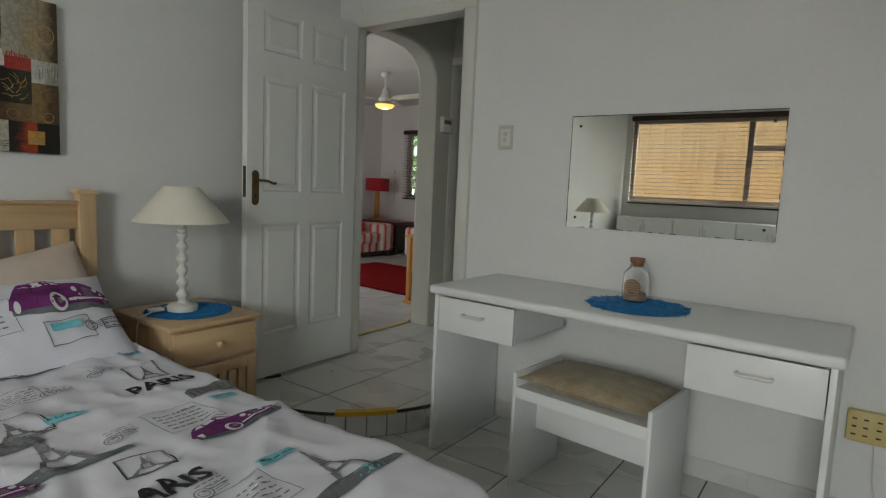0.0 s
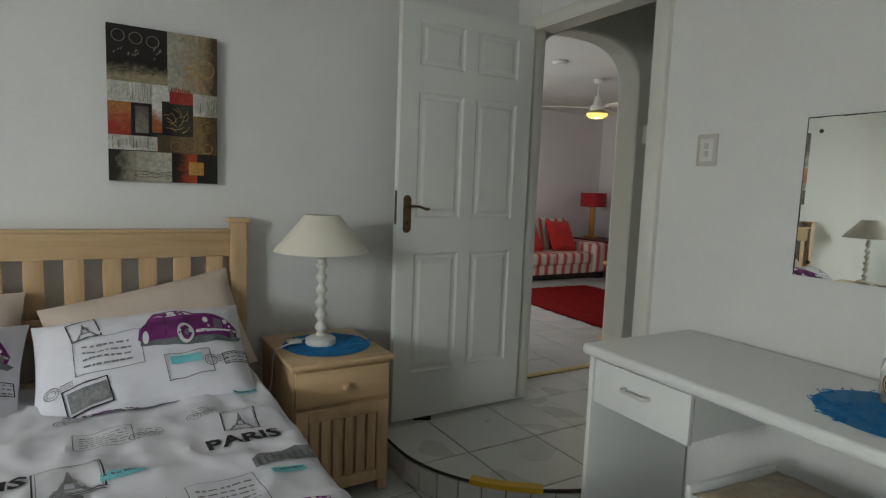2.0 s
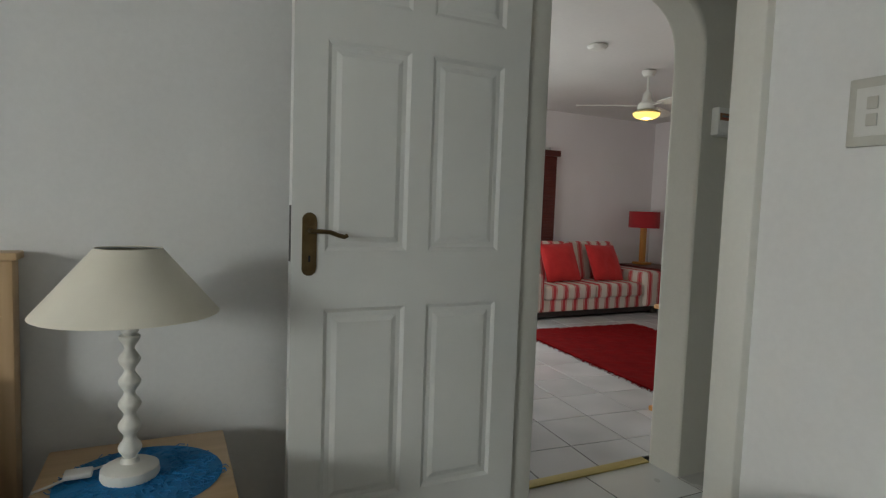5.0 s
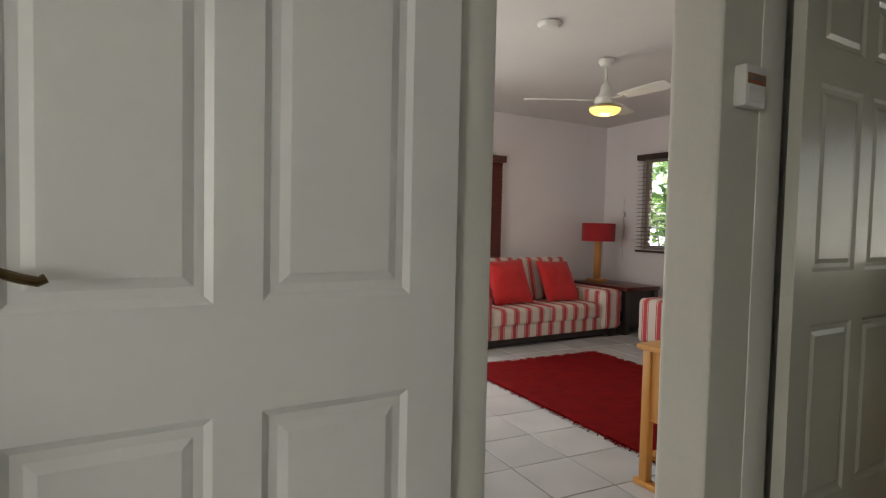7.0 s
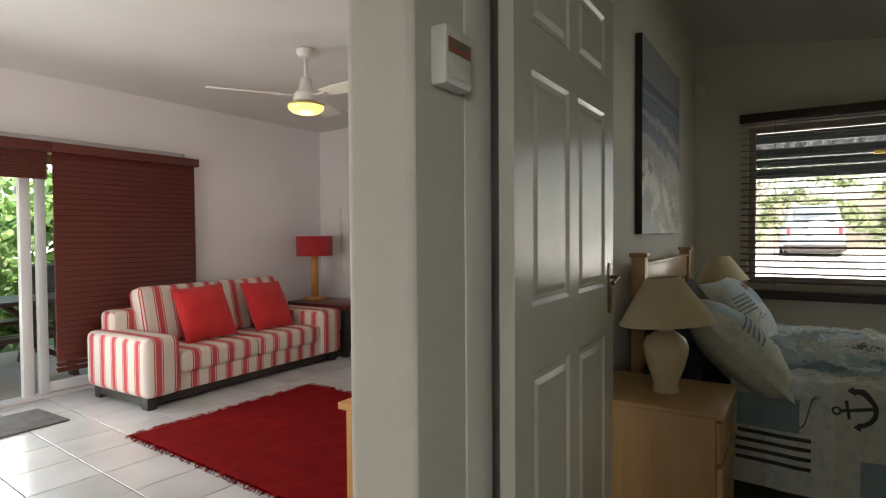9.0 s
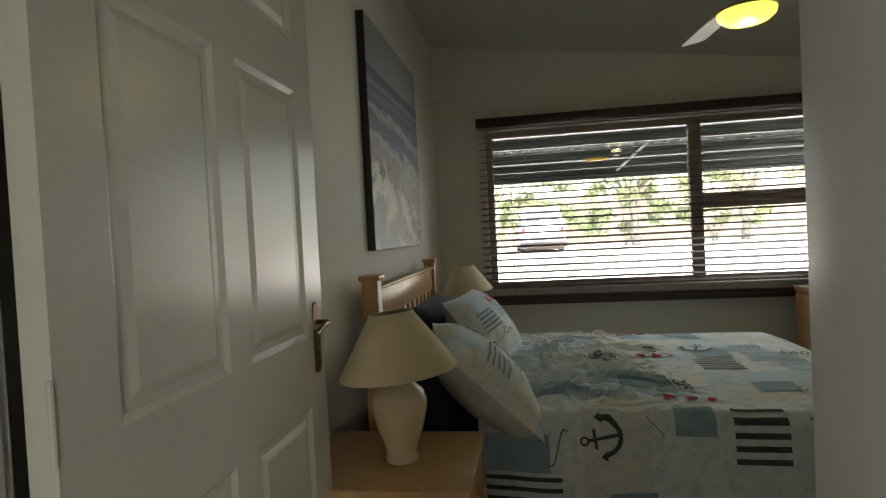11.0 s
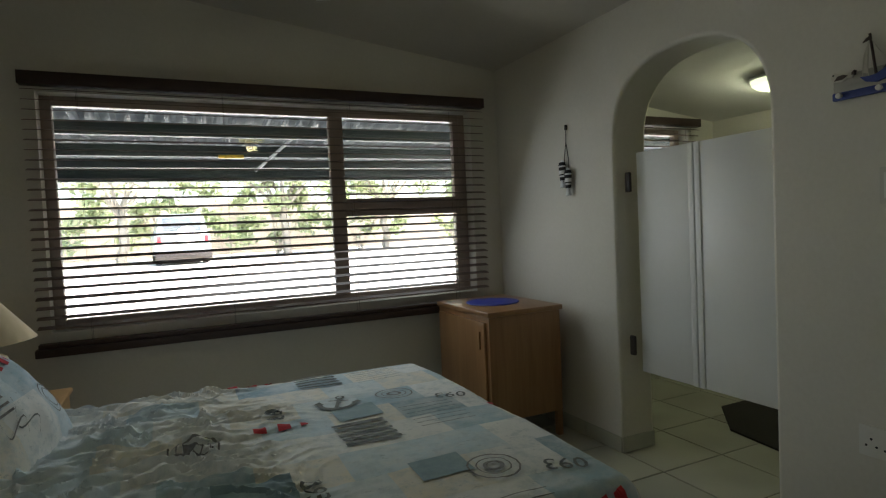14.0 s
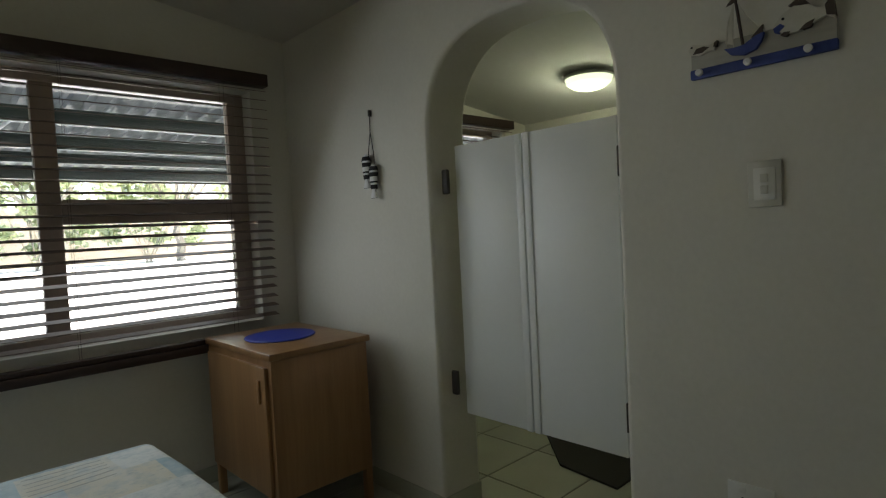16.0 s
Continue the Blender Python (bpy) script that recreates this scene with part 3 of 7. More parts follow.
skirting("baseboard_living_window", -6.3, 7.93, -2.45, 7.93, 0.0, 0.085, TILE_L)
skirting("baseboard_bathroom", 1.04, 8.15, 3.0, 8.15, 0.0, 0.1, TILE_B, "cream tile skirting")


fr1 = tagged(new("door_frame_1"), "white enamelled pressed door frame", "door frame", "", "structure")
part("jamb", box(-2.135, 3.014, 0.0, -2.1, 3.098, 2.035, 0.004), FRAMEW, fr1)
part("jamb", box(-1.335, 3.03, 0.0, -1.26, 3.195, 2.035, 0.006), FRAMEW, fr1)
part("stop", box(-1.349, 3.08, 0.0, -1.335, 3.17, 2.035, 0.003), FRAMEW, fr1)
part("head", box(-2.135, 3.03, 2.036, -1.26, 3.18, 2.095, 0.006), FRAMEW, fr1)
part("head_lip", box(-2.1, 3.022, 2.022, -1.335, 3.07, 2.036, 0.003), FRAMEW, fr1)
fr2 = tagged(new("door_frame_2"), "white enamelled pressed door frame", "door frame", "", "structure")
part("jamb", box(-2.199, 4.15, 0.0, -2.186, 4.272, 2.03, 0.004), FRAMEW, fr2)
part("jamb", box(-1.325, 4.15, 0.0, -1.26, 4.3, 2.03, 0.006), FRAMEW, fr2)
part("head", box(-2.199, 4.15, 2.031, -1.26, 4.3, 2.09, 0.006), FRAMEW, fr2)


def six_panel_door(name, m, material, label, w=0.80, h=2.02, hz=0.0):
    """A moulded six-panel leaf, hinge at the origin, the leaf along +x, faces at y +-0.02."""
    d = thing(name, m, label, "door", "", "structure")
    us = [0, 0.096 * w / 0.775, 0.352 * w / 0.775, 0.424 * w / 0.775, 0.68 * w / 0.775, w]
    zs = [0, 0.24, 0.84, 1.01, 1.61, 1.73, 1.94, h]
    bm = bmesh.new()
    for side in (1, -1):
        grid = [[bm.verts.new((u, 0.02 * side, z)) for z in zs] for u in us]
        panels = []
        for i in range(len(us) - 1):
            for j in range(len(zs) - 1):
                q = [grid[i][j], grid[i][j + 1], grid[i + 1][j + 1], grid[i + 1][j]]
                f = bm.faces.new(q if side == 1 else q[::-1])
                if i in (1, 3) and j in (1, 3, 5):
                    panels.append(f)
        bm.normal_update()
        for thick, depth in ((0.012, -0.007), (0.014, 0.0), (0.016, 0.0055)):
            bmesh.ops.inset_individual(bm, faces=panels, thickness=thick, depth=depth, use_even_offset=True)
    for q in (((0, 0), (0, h)), ((w, 0), (w, h)), ((0, 0), (w, 0)), ((0, h), (w, h))):
        (ua, za), (ub, zb) = q
        bm.faces.new([bm.verts.new(p) for p in ((ua, -0.02, za), (ua, 0.02, za), (ub, 0.02, zb), (ub, -0.02, zb))])
    part("leaf", bm, material, d, smooth=False)
    uh = w - 0.05
    for s in (1, -1):
        plate = part("handle_plate", box(uh - 0.021, 0.02 * s, 0.96 + hz, uh + 0.021, 0.024 * s, 1.10 + hz, 0.0015), BRONZE, d, "antique bronze handle plate")
        scal = lathe([(0.0005, 0.0), (0.021, 0.0), (0.019, 0.004), (0.0005, 0.0045)], 20)
        for zc in (0.96 + hz, 1.10 + hz):
            part("plate_end", scal.copy(), BRONZE, plate, m=pose(uh, 0.02 * s, zc, -90 * s))
        scal.free()
        lever = tube([(uh, 0.02 * s, 1.085), (uh, 0.052 * s, 1.085), (uh - 0.02, 0.06 * s, 1.085), (uh - 0.05, 0.06 * s, 1.083), (uh - 0.075, 0.058 * s, 1.074), (uh - 0.092, 0.06 * s, 1.07), (uh - 0.1, 0.058 * s, 1.074)], 0.0065, 8)
        part("lever", lever, BRONZE, d, "curled bronze lever", m=pose(0, 0, hz - 0.016))
        part("keyhole", box(uh - 0.003, 0.0243 * s, 0.98 + hz, uh + 0.003, 0.025 * s, 0.998 + hz), BLACK, plate)
    part("latch_plate", box(w, -0.011, 0.98, w + 0.0015, 0.011, 1.14), DARK, d)
    for z in (0.25, 1.0, 1.75):
        part("hinge", tube([(-0.004, -0.02, z), (-0.004, -0.02, z + 0.1)], 0.004), material, d)
    return d


# the bedroom leaf stands open along -y, its room face towards +x
six_panel_door("door_1", pose(-2.105, 3.008, 0.012, 0, 0, -90), DOORW, "white six-panel bedroom door standing open, bronze handle", 0.772)
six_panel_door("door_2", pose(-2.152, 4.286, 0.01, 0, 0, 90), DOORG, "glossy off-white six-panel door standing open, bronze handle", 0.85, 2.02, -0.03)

# risers of the landing: upright tiles that follow the curve
arc = [(-2.27, 2.16), (-1.85, 2.16)] + [(-1.85 + 0.72 * math.sin(a), 3.05 - 0.89 * math.cos(a)) for a in [k * math.pi / 2 / 60 for k in range(1, 61)]]
cum = [0.0]
for p, q in zip(arc, arc[1:]):
    cum.append(cum[-1] + math.dist(p, q))


def on_arc(s):
    k = max(i for i in range(len(cum) - 1) if cum[i] <= s + 1e-9)
    f = min(1.0, (s - cum[k]) / (cum[k + 1] - cum[k]))
    p, q = arc[k], arc[k + 1]
    return (p[0] + f * (q[0] - p[0]), p[1] + f * (q[1] - p[1])), math.degrees(math.atan2(q[1] - p[1], q[0] - p[0]))


PITCH = 0.098
riser_mesh = finish("riser_tile", box(-PITCH / 2 + 0.002, -0.008, 0.004, PITCH / 2 - 0.002, 0.004, -F1 - 0.016, 0.002, segs=1), TILE, False)
for k in range(int(cum[-1] / PITCH)):
    (x, y), a = on_arc((k + 0.5) * PITCH)
    ob = new("riser_tile", riser_mesh)
    ob.parent = floor_step
    ob.matrix_basis = pose(x, y, F1, 0, 0, a)
nose = bmesh.new()
tube([(*on_arc(s)[0], -0.007) for s in [cum[-1] * k / 80 for k in range(80)]], 0.0075, 6, nose)
part("edge_trim", nose, DARK, floor_step, "dark edge trim of the landing")
tape = bmesh.new()
s0, s1 = 0.83, 1.125
for k in range(12):
    a, b = s0 + (s1 - s0) * k / 12, s0 + (s1 - s0) * (k + 1) / 12
    (pa, ta), (pb, tb) = on_arc(a), on_arc(b)
    def off(p, t, d, z):
        return tape.verts.new((p[0] - d * math.sin(radians(t)), p[1] + d * math.cos(radians(t)), z))
    tape.faces.new([off(pa, ta, 0.035, 0.002), off(pb, tb, 0.035, 0.002), off(pb, tb, -0.009, 0.003), off(pa, ta, -0.009, 0.003)])
    tape.faces.new([off(pa, ta, -0.0095, 0.003), off(pb, tb, -0.0095, 0.003), off(pb, tb, -0.0105, -0.016), off(pa, ta, -0.0105, -0.016)])
bmesh.ops.remove_doubles(tape, verts=tape.verts[:], dist=0.0012)
bmesh.ops.solidify(tape, geom=tape.faces[:], thickness=0.0012)
solo("warning_tape", tape, TAPE, "strip of yellow warning tape on the landing edge", "tape")
thr = solo("threshold_strip", box(-2.405, 3.2, 0.0, -2.35, 3.955, 0.008, 0.003), BRASS, "yellowed metal threshold strip under the archway", "threshold")

# ---- windows and blinds ----


def blind(name, x0, x1, y, z0, z1, pitch, tilt, material, label, valance=0.06, m=None):
    """A wooden venetian blind that hangs along x at depth y, with every slat, tapes and a bottom rail."""
    b = thing(name, m or pose((x0 + x1) / 2, y, z1), label, "blind")
    w = (x1 - x0) / 2
    part("valance", box(-w - 0.01, -0.035, -valance, w + 0.01, 0.03, 0.004, 0.003), material, b)
    h = z1 - z0
    bm = box(-w, -0.025, -0.0016, w, 0.025, 0.0016, 0.001, segs=1)
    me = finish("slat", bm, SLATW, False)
    n = int((h - valance - 0.03) / pitch)
    for k in range(n):
        ob = new("slat", me)
        ob.parent = b
        ob.matrix_basis = pose(0, 0, -valance - 0.02 - k * pitch, tilt + random.uniform(-1.5, 1.5), random.uniform(-0.08, 0.08), 0)
    part("bottom_rail", box(-w, -0.026, -h, w, 0.026, -h + 0.022, 0.003), material, b)
    for f in (-0.82, -0.28, 0.28, 0.82):
        for d in (-0.026, 0.026):
            part("cord", tube([(w * f, d, -valance), (w * f, d, -h + 0.01)], 0.0007, 5), material, b)
    return b


def window(name, x0, x1, y, z0, z1, muls, transoms, material, label, m=None, depth=0.06):
    """A window of frame, mullions, transoms and panes in an opening along x."""
    w = tagged(new(name), label, "window", "", "structure")
    if m is not None:
        w.matrix_basis = m
    fw = 0.05
    for nm, b in (("window_frame", (x0, y, z0, x0 + fw, y + depth, z1)), ("window_frame", (x1 - fw, y, z0, x1, y + depth, z1)), ("window_frame", (x0 + fw, y, z0, x1 - fw, y + depth, z0 + fw)), ("window_frame", (x0 + fw, y, z1 - fw, x1 - fw, y + depth, z1))):
        part(nm, box(*b, 0.004), material, w)
    for a, wd in muls:
        part("mullion", box(a - wd / 2, y + 0.003, z0 + fw, a + wd / 2, y + depth - 0.003, z1 - fw, 0.004), material, w)
    for a, b, z, wd in transoms:
        part("transom", box(a, y + 0.006, z - wd / 2, b, y + depth - 0.006, z + wd / 2, 0.004), material, w)
    pane = part("pane", box(x0 + fw, y + 0.028, z0 + fw, x1 - fw, y + 0.032, z1 - fw), GLASS, w, smooth=False)
    pane.visible_shadow = False
    return w


window("window_1", -1.9, 0.6, 8.245, 0.80, 2.04, [(-0.327, 0.09), (0.545, 0.07)], [(-0.28, 0.51, 1.41, 0.115)], WINFR, "brown enamelled window with one large pane and a top vent")
blind("venetian_blind", -1.945, 0.65, 8.085, 0.735, 2.115, 0.05, 13, BLINDW, "dark walnut venetian blind with open slats over the window")
solo("window_sill", box(-1.96, 8.05, 0.69, 0.66, 8.15, 0.732, 0.006), BLINDW, "dark stained timber window sill", "sill", kind="structure")
window("window_2", -2.2, 1.32, -2.7, 1.03, 2.15, [(-0.7, 0.07), (0.12, 0.07)], [(-0.66, 0.09, 1.76, 0.07)], WINFR, "brown enamelled bedroom window")
blind("venetian_blind", -2.2, 0.14, -2.565, 0.98, 2.2, 0.052, -10, BLINDW, "dark walnut venetian blind with open slats over the window")
window("window_3", -5.72, -4.72, 7.98, 0.9, 1.97, [], [], WINFR, "small living room window")
blind("venetian_blind", -5.75, -4.7, 7.895, 0.87, 2.0, 0.045, 8, BLINDW, "narrow dark venetian blind with pale open slats")
window("window_4", 1.6, 2.7, 8.25, 1.2, 2.0, [], [], WINFR, "small bathroom window")
blind("venetian_blind", 1.55, 2.75, 8.1, 1.15, 2.06, 0.05, 20, BLINDW, "dark venetian blind over the bathroom window")

# ---- beds and their cloth ----


def fold(d, r=0.05):
    """How far out and down the cloth lies at d past the edge of the bed."""
    if d <= 0:
        return d, 0.0
    if d < r * math.pi / 2:
        return r * math.sin(d / r), -(r - r * math.cos(d / r))
    return r + 0.02 * (d - r * math.pi / 2), -r - (d - r * math.pi / 2)


class Cloth:
    """A duvet over a bed: u runs along y, v from the head (0) to the foot, both in metres on the cloth."""

    def __init__(self, x_head, length, y0, y1, z, over, floor, wrinkle, seed, puff=0.02):
        self.x, self.length, self.y0, self.y1, self.z = x_head, length, y0, y1, z
        self.over, self.floor, self.wrinkle, self.seed, self.puff = over, floor, wrinkle, seed, puff

    def at(self, u, v, lift=0.0):
        mid = (self.y0 + self.y1) / 2
        half = (self.y1 - self.y0) / 2 - 0.05
        s = 1 if u >= mid else -1
        du, dz1 = fold(abs(u - mid) - half)
        dv, dz2 = fold(v - self.length + 0.05)
        y = mid + s * (half + du)
        x = self.x + (self.length - 0.05 + dv)
        w = self.wrinkle(u, v)
        top = max(0.0, 1 + (dz1 + dz2) / 0.1)
        z = self.z + dz1 + dz2 + (w + self.puff * (1 - ((u - mid) / (half + 0.1)) ** 4)) * min(1.0, top)
        side = min(1.0, max(0.0, -(dz1 + dz2) / 0.15))
        wave = 0.018 * side * math.sin(9 * v + 2.1 * self.seed) + 0.01 * side * noise.noise(Vector((u * 7, v * 9, self.seed)))
        if dz1 < -0.02:
            y += s * (wave + lift)
        if dz2 < -0.02:
            x += 0.015 * side * math.sin(8 * u + self.seed) + lift
        return Vector((x, y, max(z, self.floor + 0.015 + 0.02 * side) + lift * (1 if dz1 + dz2 > -0.03 else 0.3)))

    def mesh(self, nu, nv):
        bm = bmesh.new()
        u0, u1 = self.y0 - self.over, self.y1 + self.over
        v1 = self.length + self.over
        g = [[bm.verts.new(self.at(u0 + (u1 - u0) * i / nu, v1 * j / nv)) for j in range(nv + 1)] for i in range(nu + 1)]
        for i in range(nu):
            for j in range(nv):
                bm.faces.new((g[i][j], g[i][j + 1], g[i + 1][j + 1], g[i + 1][j]))
        return bm

    def print_on(self, name, polys, material, parent, lift=0.0035, step=0.035):
        """Flat printed shapes laid on the cloth; each polygon is a list of (u, v)."""
        part(name, laid(polys, self.at, lift, step), material, parent, smooth=True)


def laid(polys, at, lift, step):
    bm = bmesh.new()
    for poly in polys:
        vs = [bm.verts.new((u, v, 0)) for u, v in poly]
        try:
            bm.faces.new(vs)
        except ValueError:
            pass
    bmesh.ops.triangulate(bm, faces=bm.faces[:])
    for _ in range(4):
        long = [e for e in bm.edges if e.calc_length() > step]
        if not long:
            break
        bmesh.ops.subdivide_edges(bm, edges=long, cuts=1)
        bmesh.ops.triangulate(bm, faces=bm.faces[:])
    for v in bm.verts:
        v.co = at(v.co.x, v.co.y, lift)
    return bm


def text_polys(body, size, bold=0.03):
    """The faces of a line of text in the built-in font, as polygons, starting at the origin."""
    cu = bpy.data.curves.new("letters", "FONT")
    cu.body, cu.size, cu.resolution_u = body, size, 2
    cu.offset = size * bold
    ob = bpy.data.objects.new("letters", cu)
    scene.collection.objects.link(ob)
    me = bpy.data.meshes.new_from_object(ob.evaluated_get(bpy.context.evaluated_depsgraph_get()))
    out = [[(me.vertices[i].co.x, me.vertices[i].co.y) for i in p.vertices] for p in me.polygons]
    bpy.data.objects.remove(ob)
    bpy.data.meshes.remove(me)
    bpy.data.curves.remove(cu)
    return out


def moved(polys, u, v, turn=0.0, sx=1.0, sy=1.0):
    """Shapes drawn with y up, set down on the cloth at (u, v), v downwards on the print."""
    c, s = math.cos(radians(turn)), math.sin(radians(turn))
    return [[(u + (x * sx) * c - (y * sy) * s, v - ((x * sx) * s + (y * sy) * c)) for x, y in p] for p in polys]


def outline(w, h, t=0.004):
    return [[(0, 0), (w, 0), (w, t), (0, t)], [(0, h - t), (w, h - t), (w, h), (0, h)], [(0, t), (t, t), (t, h - t), (0, h - t)], [(w - t, t), (w, t), (w, h - t), (w - t, h - t)]]


def block(w, h):
    return [[(0, 0), (w, 0), (w, h), (0, h)]]


def disc(x, y, r, n=14, squash=1.0):
    return [(x + r * math.cos(2 * math.pi * k / n), y + r * squash * math.sin(2 * math.pi * k / n)) for k in range(n)]


def ring(x, y, r, t, n=16):
    out = []
    for k in range(n):
        a, b = 2 * math.pi * k / n, 2 * math.pi * (k + 1) / n
        out.append([(x + r * math.cos(a), y + r * math.sin(a)), (x + r * math.cos(b), y + r * math.sin(b)), (x + (r - t) * math.cos(b), y + (r - t) * math.sin(b)), (x + (r - t) * math.cos(a), y + (r - t) * math.sin(a))])
    return out


def tower(w, h):
    """An iron lattice tower in outline: legs, arch, platforms and spire."""
    p = [[(-0.5, 0), (-0.36, 0), (-0.2, 0.26), (-0.27, 0.3)], [(0.5, 0), (0.36, 0), (0.2, 0.26), (0.27, 0.3)], [(-0.29, 0.26), (0.29, 0.26), (0.29, 0.31), (-0.29, 0.31)], [(-0.22, 0.31), (-0.1, 0.31), (-0.07, 0.52), (-0.13, 0.52)], [(0.22, 0.31), (0.1, 0.31), (0.07, 0.52), (0.13, 0.52)], [(-0.15, 0.52), (0.15, 0.52), (0.15, 0.56), (-0.15, 0.56)], [(-0.1, 0.56), (0.1, 0.56), (0.025, 0.92), (-0.025, 0.92)], [(-0.04, 0.9), (0.04, 0.9), (0.008, 1.0), (-0.008, 1.0)], [(-0.62, -0.03), (0.66, -0.03), (0.62, 0.03), (-0.58, 0.02)]]
    return [[(x * w, y * h) for x, y in q] for q in p]


def scribble(w, h, rows, rnd):
    """Small print that cannot be read: rows of short bars."""
    out = []
    for r in range(rows):
        y = h * (rows - r - 0.6) / rows
        x = 0.0
        while x < w:
            d = rnd.uniform(0.006, 0.022)
            out.append([(x, y), (min(w, x + d), y + rnd.uniform(-0.001, 0.001)), (min(w, x + d), y + h / rows * 0.28), (x, y + h / rows * 0.28)])
            x += d + rnd.uniform(0.003, 0.009)
    return out


def postmark(rnd):
    return ring(0, 0, 0.022, 0.003) + ring(0, 0, 0.013, 0.002) + [[(0.024, -0.012 + 0.008 * k), (0.06, -0.008 + 0.008 * k), (0.06, -0.006 + 0.008 * k), (0.024, -0.01 + 0.008 * k)] for k in range(4)] + scribble(0.02, 0.012, 2, rnd)


CAR_BODY = [(0.0, 0.06), (0.01, 0.13), (0.05, 0.2), (0.1, 0.29), (0.15, 0.35), (0.21, 0.385), (0.36, 0.39), (0.47, 0.375), (0.56, 0.345), (0.68, 0.335), (0.8, 0.325), (0.88, 0.3), (0.95, 0.22), (1.0, 0.15), (0.99, 0.08), (0.92, 0.05), (0.74, 0.08), (0.58, 0.07), (0.5, 0.02), (0.36, 0.05), (0.2, 0.05), (0.06, 0.03)]


def oval(x, y, rx, ry, n=16):
    return [(x + rx * math.cos(2 * math.pi * k / n), y + ry * math.sin(2 * math.pi * k / n)) for k in range(n)]


def car_print(at, u, v, w, turn, parent, lift, h=1.0):
    """An old rounded car in three-quarter view as a print, purple with pale glass, wheels and chrome."""
    def put(name, polys, material, up):
        part(name, laid(moved(polys, u, v, turn, w, w * h), at, lift + up, 0.03), material, parent)
    put("print_shadow", [[(0.02, 0.0), (0.5, -0.02), (1.0, 0.02), (1.04, 0.07), (0.9, 0.09), (0.02, 0.06)]], SLATE, 0.0)
    put("print_car", [CAR_BODY], PURPLE, 0.0008)
    put("print_window", [[(0.15, 0.305), (0.2, 0.36), (0.25, 0.37), (0.25, 0.3)], [(0.27, 0.3), (0.27, 0.372), (0.36, 0.372), (0.38, 0.31)], [(0.41, 0.315), (0.39, 0.37), (0.47, 0.355), (0.55, 0.33)]], WHITEINK, 0.0016)
    put("print_wheel", [oval(0.455, 0.1, 0.085, 0.105)], WHITEINK, 0.0016)
    put("print_wheel", [oval(0.07, 0.07, 0.03, 0.055, 12)], WHITEINK, 0.0016)
    put("print_hub", [oval(0.462, 0.1, 0.055, 0.075, 14)], PURPLE, 0.0022)
    put("print_hub", [oval(0.465, 0.1, 0.025, 0.035, 10), oval(0.94, 0.09, 0.025, 0.05, 10)], GREY, 0.0028)
    put("print_bumper", [[(0.56, 0.095), (0.74, 0.125), (0.99, 0.115), (0.99, 0.14), (0.74, 0.155), (0.56, 0.125)]], WHITEINK, 0.002)
    put("print_headlight", [oval(0.67, 0.255, 0.03, 0.035, 12), oval(0.88, 0.24, 0.026, 0.033, 12), oval(0.7, 0.185, 0.016, 0.02, 10), oval(0.92, 0.18, 0.014, 0.018, 10)], WHITEINK, 0.0018)
    put("print_grille", [[(0.765 + 0.022 * k, 0.165), (0.778 + 0.022 * k, 0.165), (0.772 + 0.02 * k, 0.29 - 0.006 * k), (0.76 + 0.02 * k, 0.29 - 0.006 * k)] for k in range(4)], GREY, 0.0018)
    put("print_line", [[(0.1, 0.235), (0.4, 0.24), (0.6, 0.25), (0.6, 0.256), (0.4, 0.247), (0.1, 0.242)], [(0.255, 0.08), (0.262, 0.08), (0.266, 0.3), (0.258, 0.3)], [(0.3, 0.195), (0.34, 0.197), (0.34, 0.205), (0.3, 0.203)]], BLACK, 0.0016)


def slat_headboard(bed, x, y0, y1, floor, top, rail_h, slat_z0, slats, mat_h, mat_v, shift=0.0):
    """Two capped posts, a deep top rail with a cap, a lower rail and upright slats, in bed coordinates."""
    for y in (y0, y1):
        post = part("post", box(x, y - 0.033, floor, x + 0.066, y + 0.033, top - 0.02, 0.004), mat_v, bed)
        part("post_cap", box(x - 0.008, y - 0.044, top - 0.02, x + 0.076, y + 0.044, top, 0.004), mat_h, post)
    a, b = y0 + 0.033, y1 - 0.033
    part("top_rail", box(x + 0.02, a, top - 0.06 - rail_h, x + 0.048, b, top - 0.062, 0.003), mat_h, bed)
    part("rail_cap", box(x + 0.008, a, top - 0.062, x + 0.062, b, top - 0.048, 0.003), mat_h, bed)
    part("lower_rail", box(x + 0.02, a, slat_z0 - 0.09, x + 0.048, b, slat_z0, 0.003), mat_h, bed)
    for k in range(slats):
        yc = a + (b - a) * (k + 0.5) / slats
        part("slat", box(x + 0.027, yc - 0.033, slat_z0, x + 0.041, yc + 0.033, top - 0.058 - rail_h, 0.003), mat_v, bed)


# --- the Paris bed: a wide pine bed with its head at the wall
bed1 = thing("bed", pose(0, 0, 0), "wide pale pine slatted bed with its headboard at the wall", "bed")
slat_headboard(bed1, -2.27, -0.17, 1.54, F1, 1.01, 0.105, 0.62, 13, PINE, PINE_V)
part("side_rail", box(-2.2, 1.50, 0.02, -0.2, 1.53, 0.14, 0.004), PINE, bed1)
part("side_rail", box(-2.2, -0.16, 0.02, -0.2, -0.13, 0.14, 0.004), PINE, bed1)
part("foot_rail", box(-0.2, -0.16, 0.02, -0.17, 1.53, 0.2, 0.004), PINE, bed1)
for y in (-0.13, 1.5):
    part("leg", box(-0.24, y - 0.03, F1, -0.18, y + 0.03, 0.1, 0.004), PINE_V, bed1)
part("mattress", box(-2.19, -0.14, 0.14, -0.2, 1.51, 0.405, 0.05, segs=4), BEIGE, bed1)
rnd = random.Random(4)
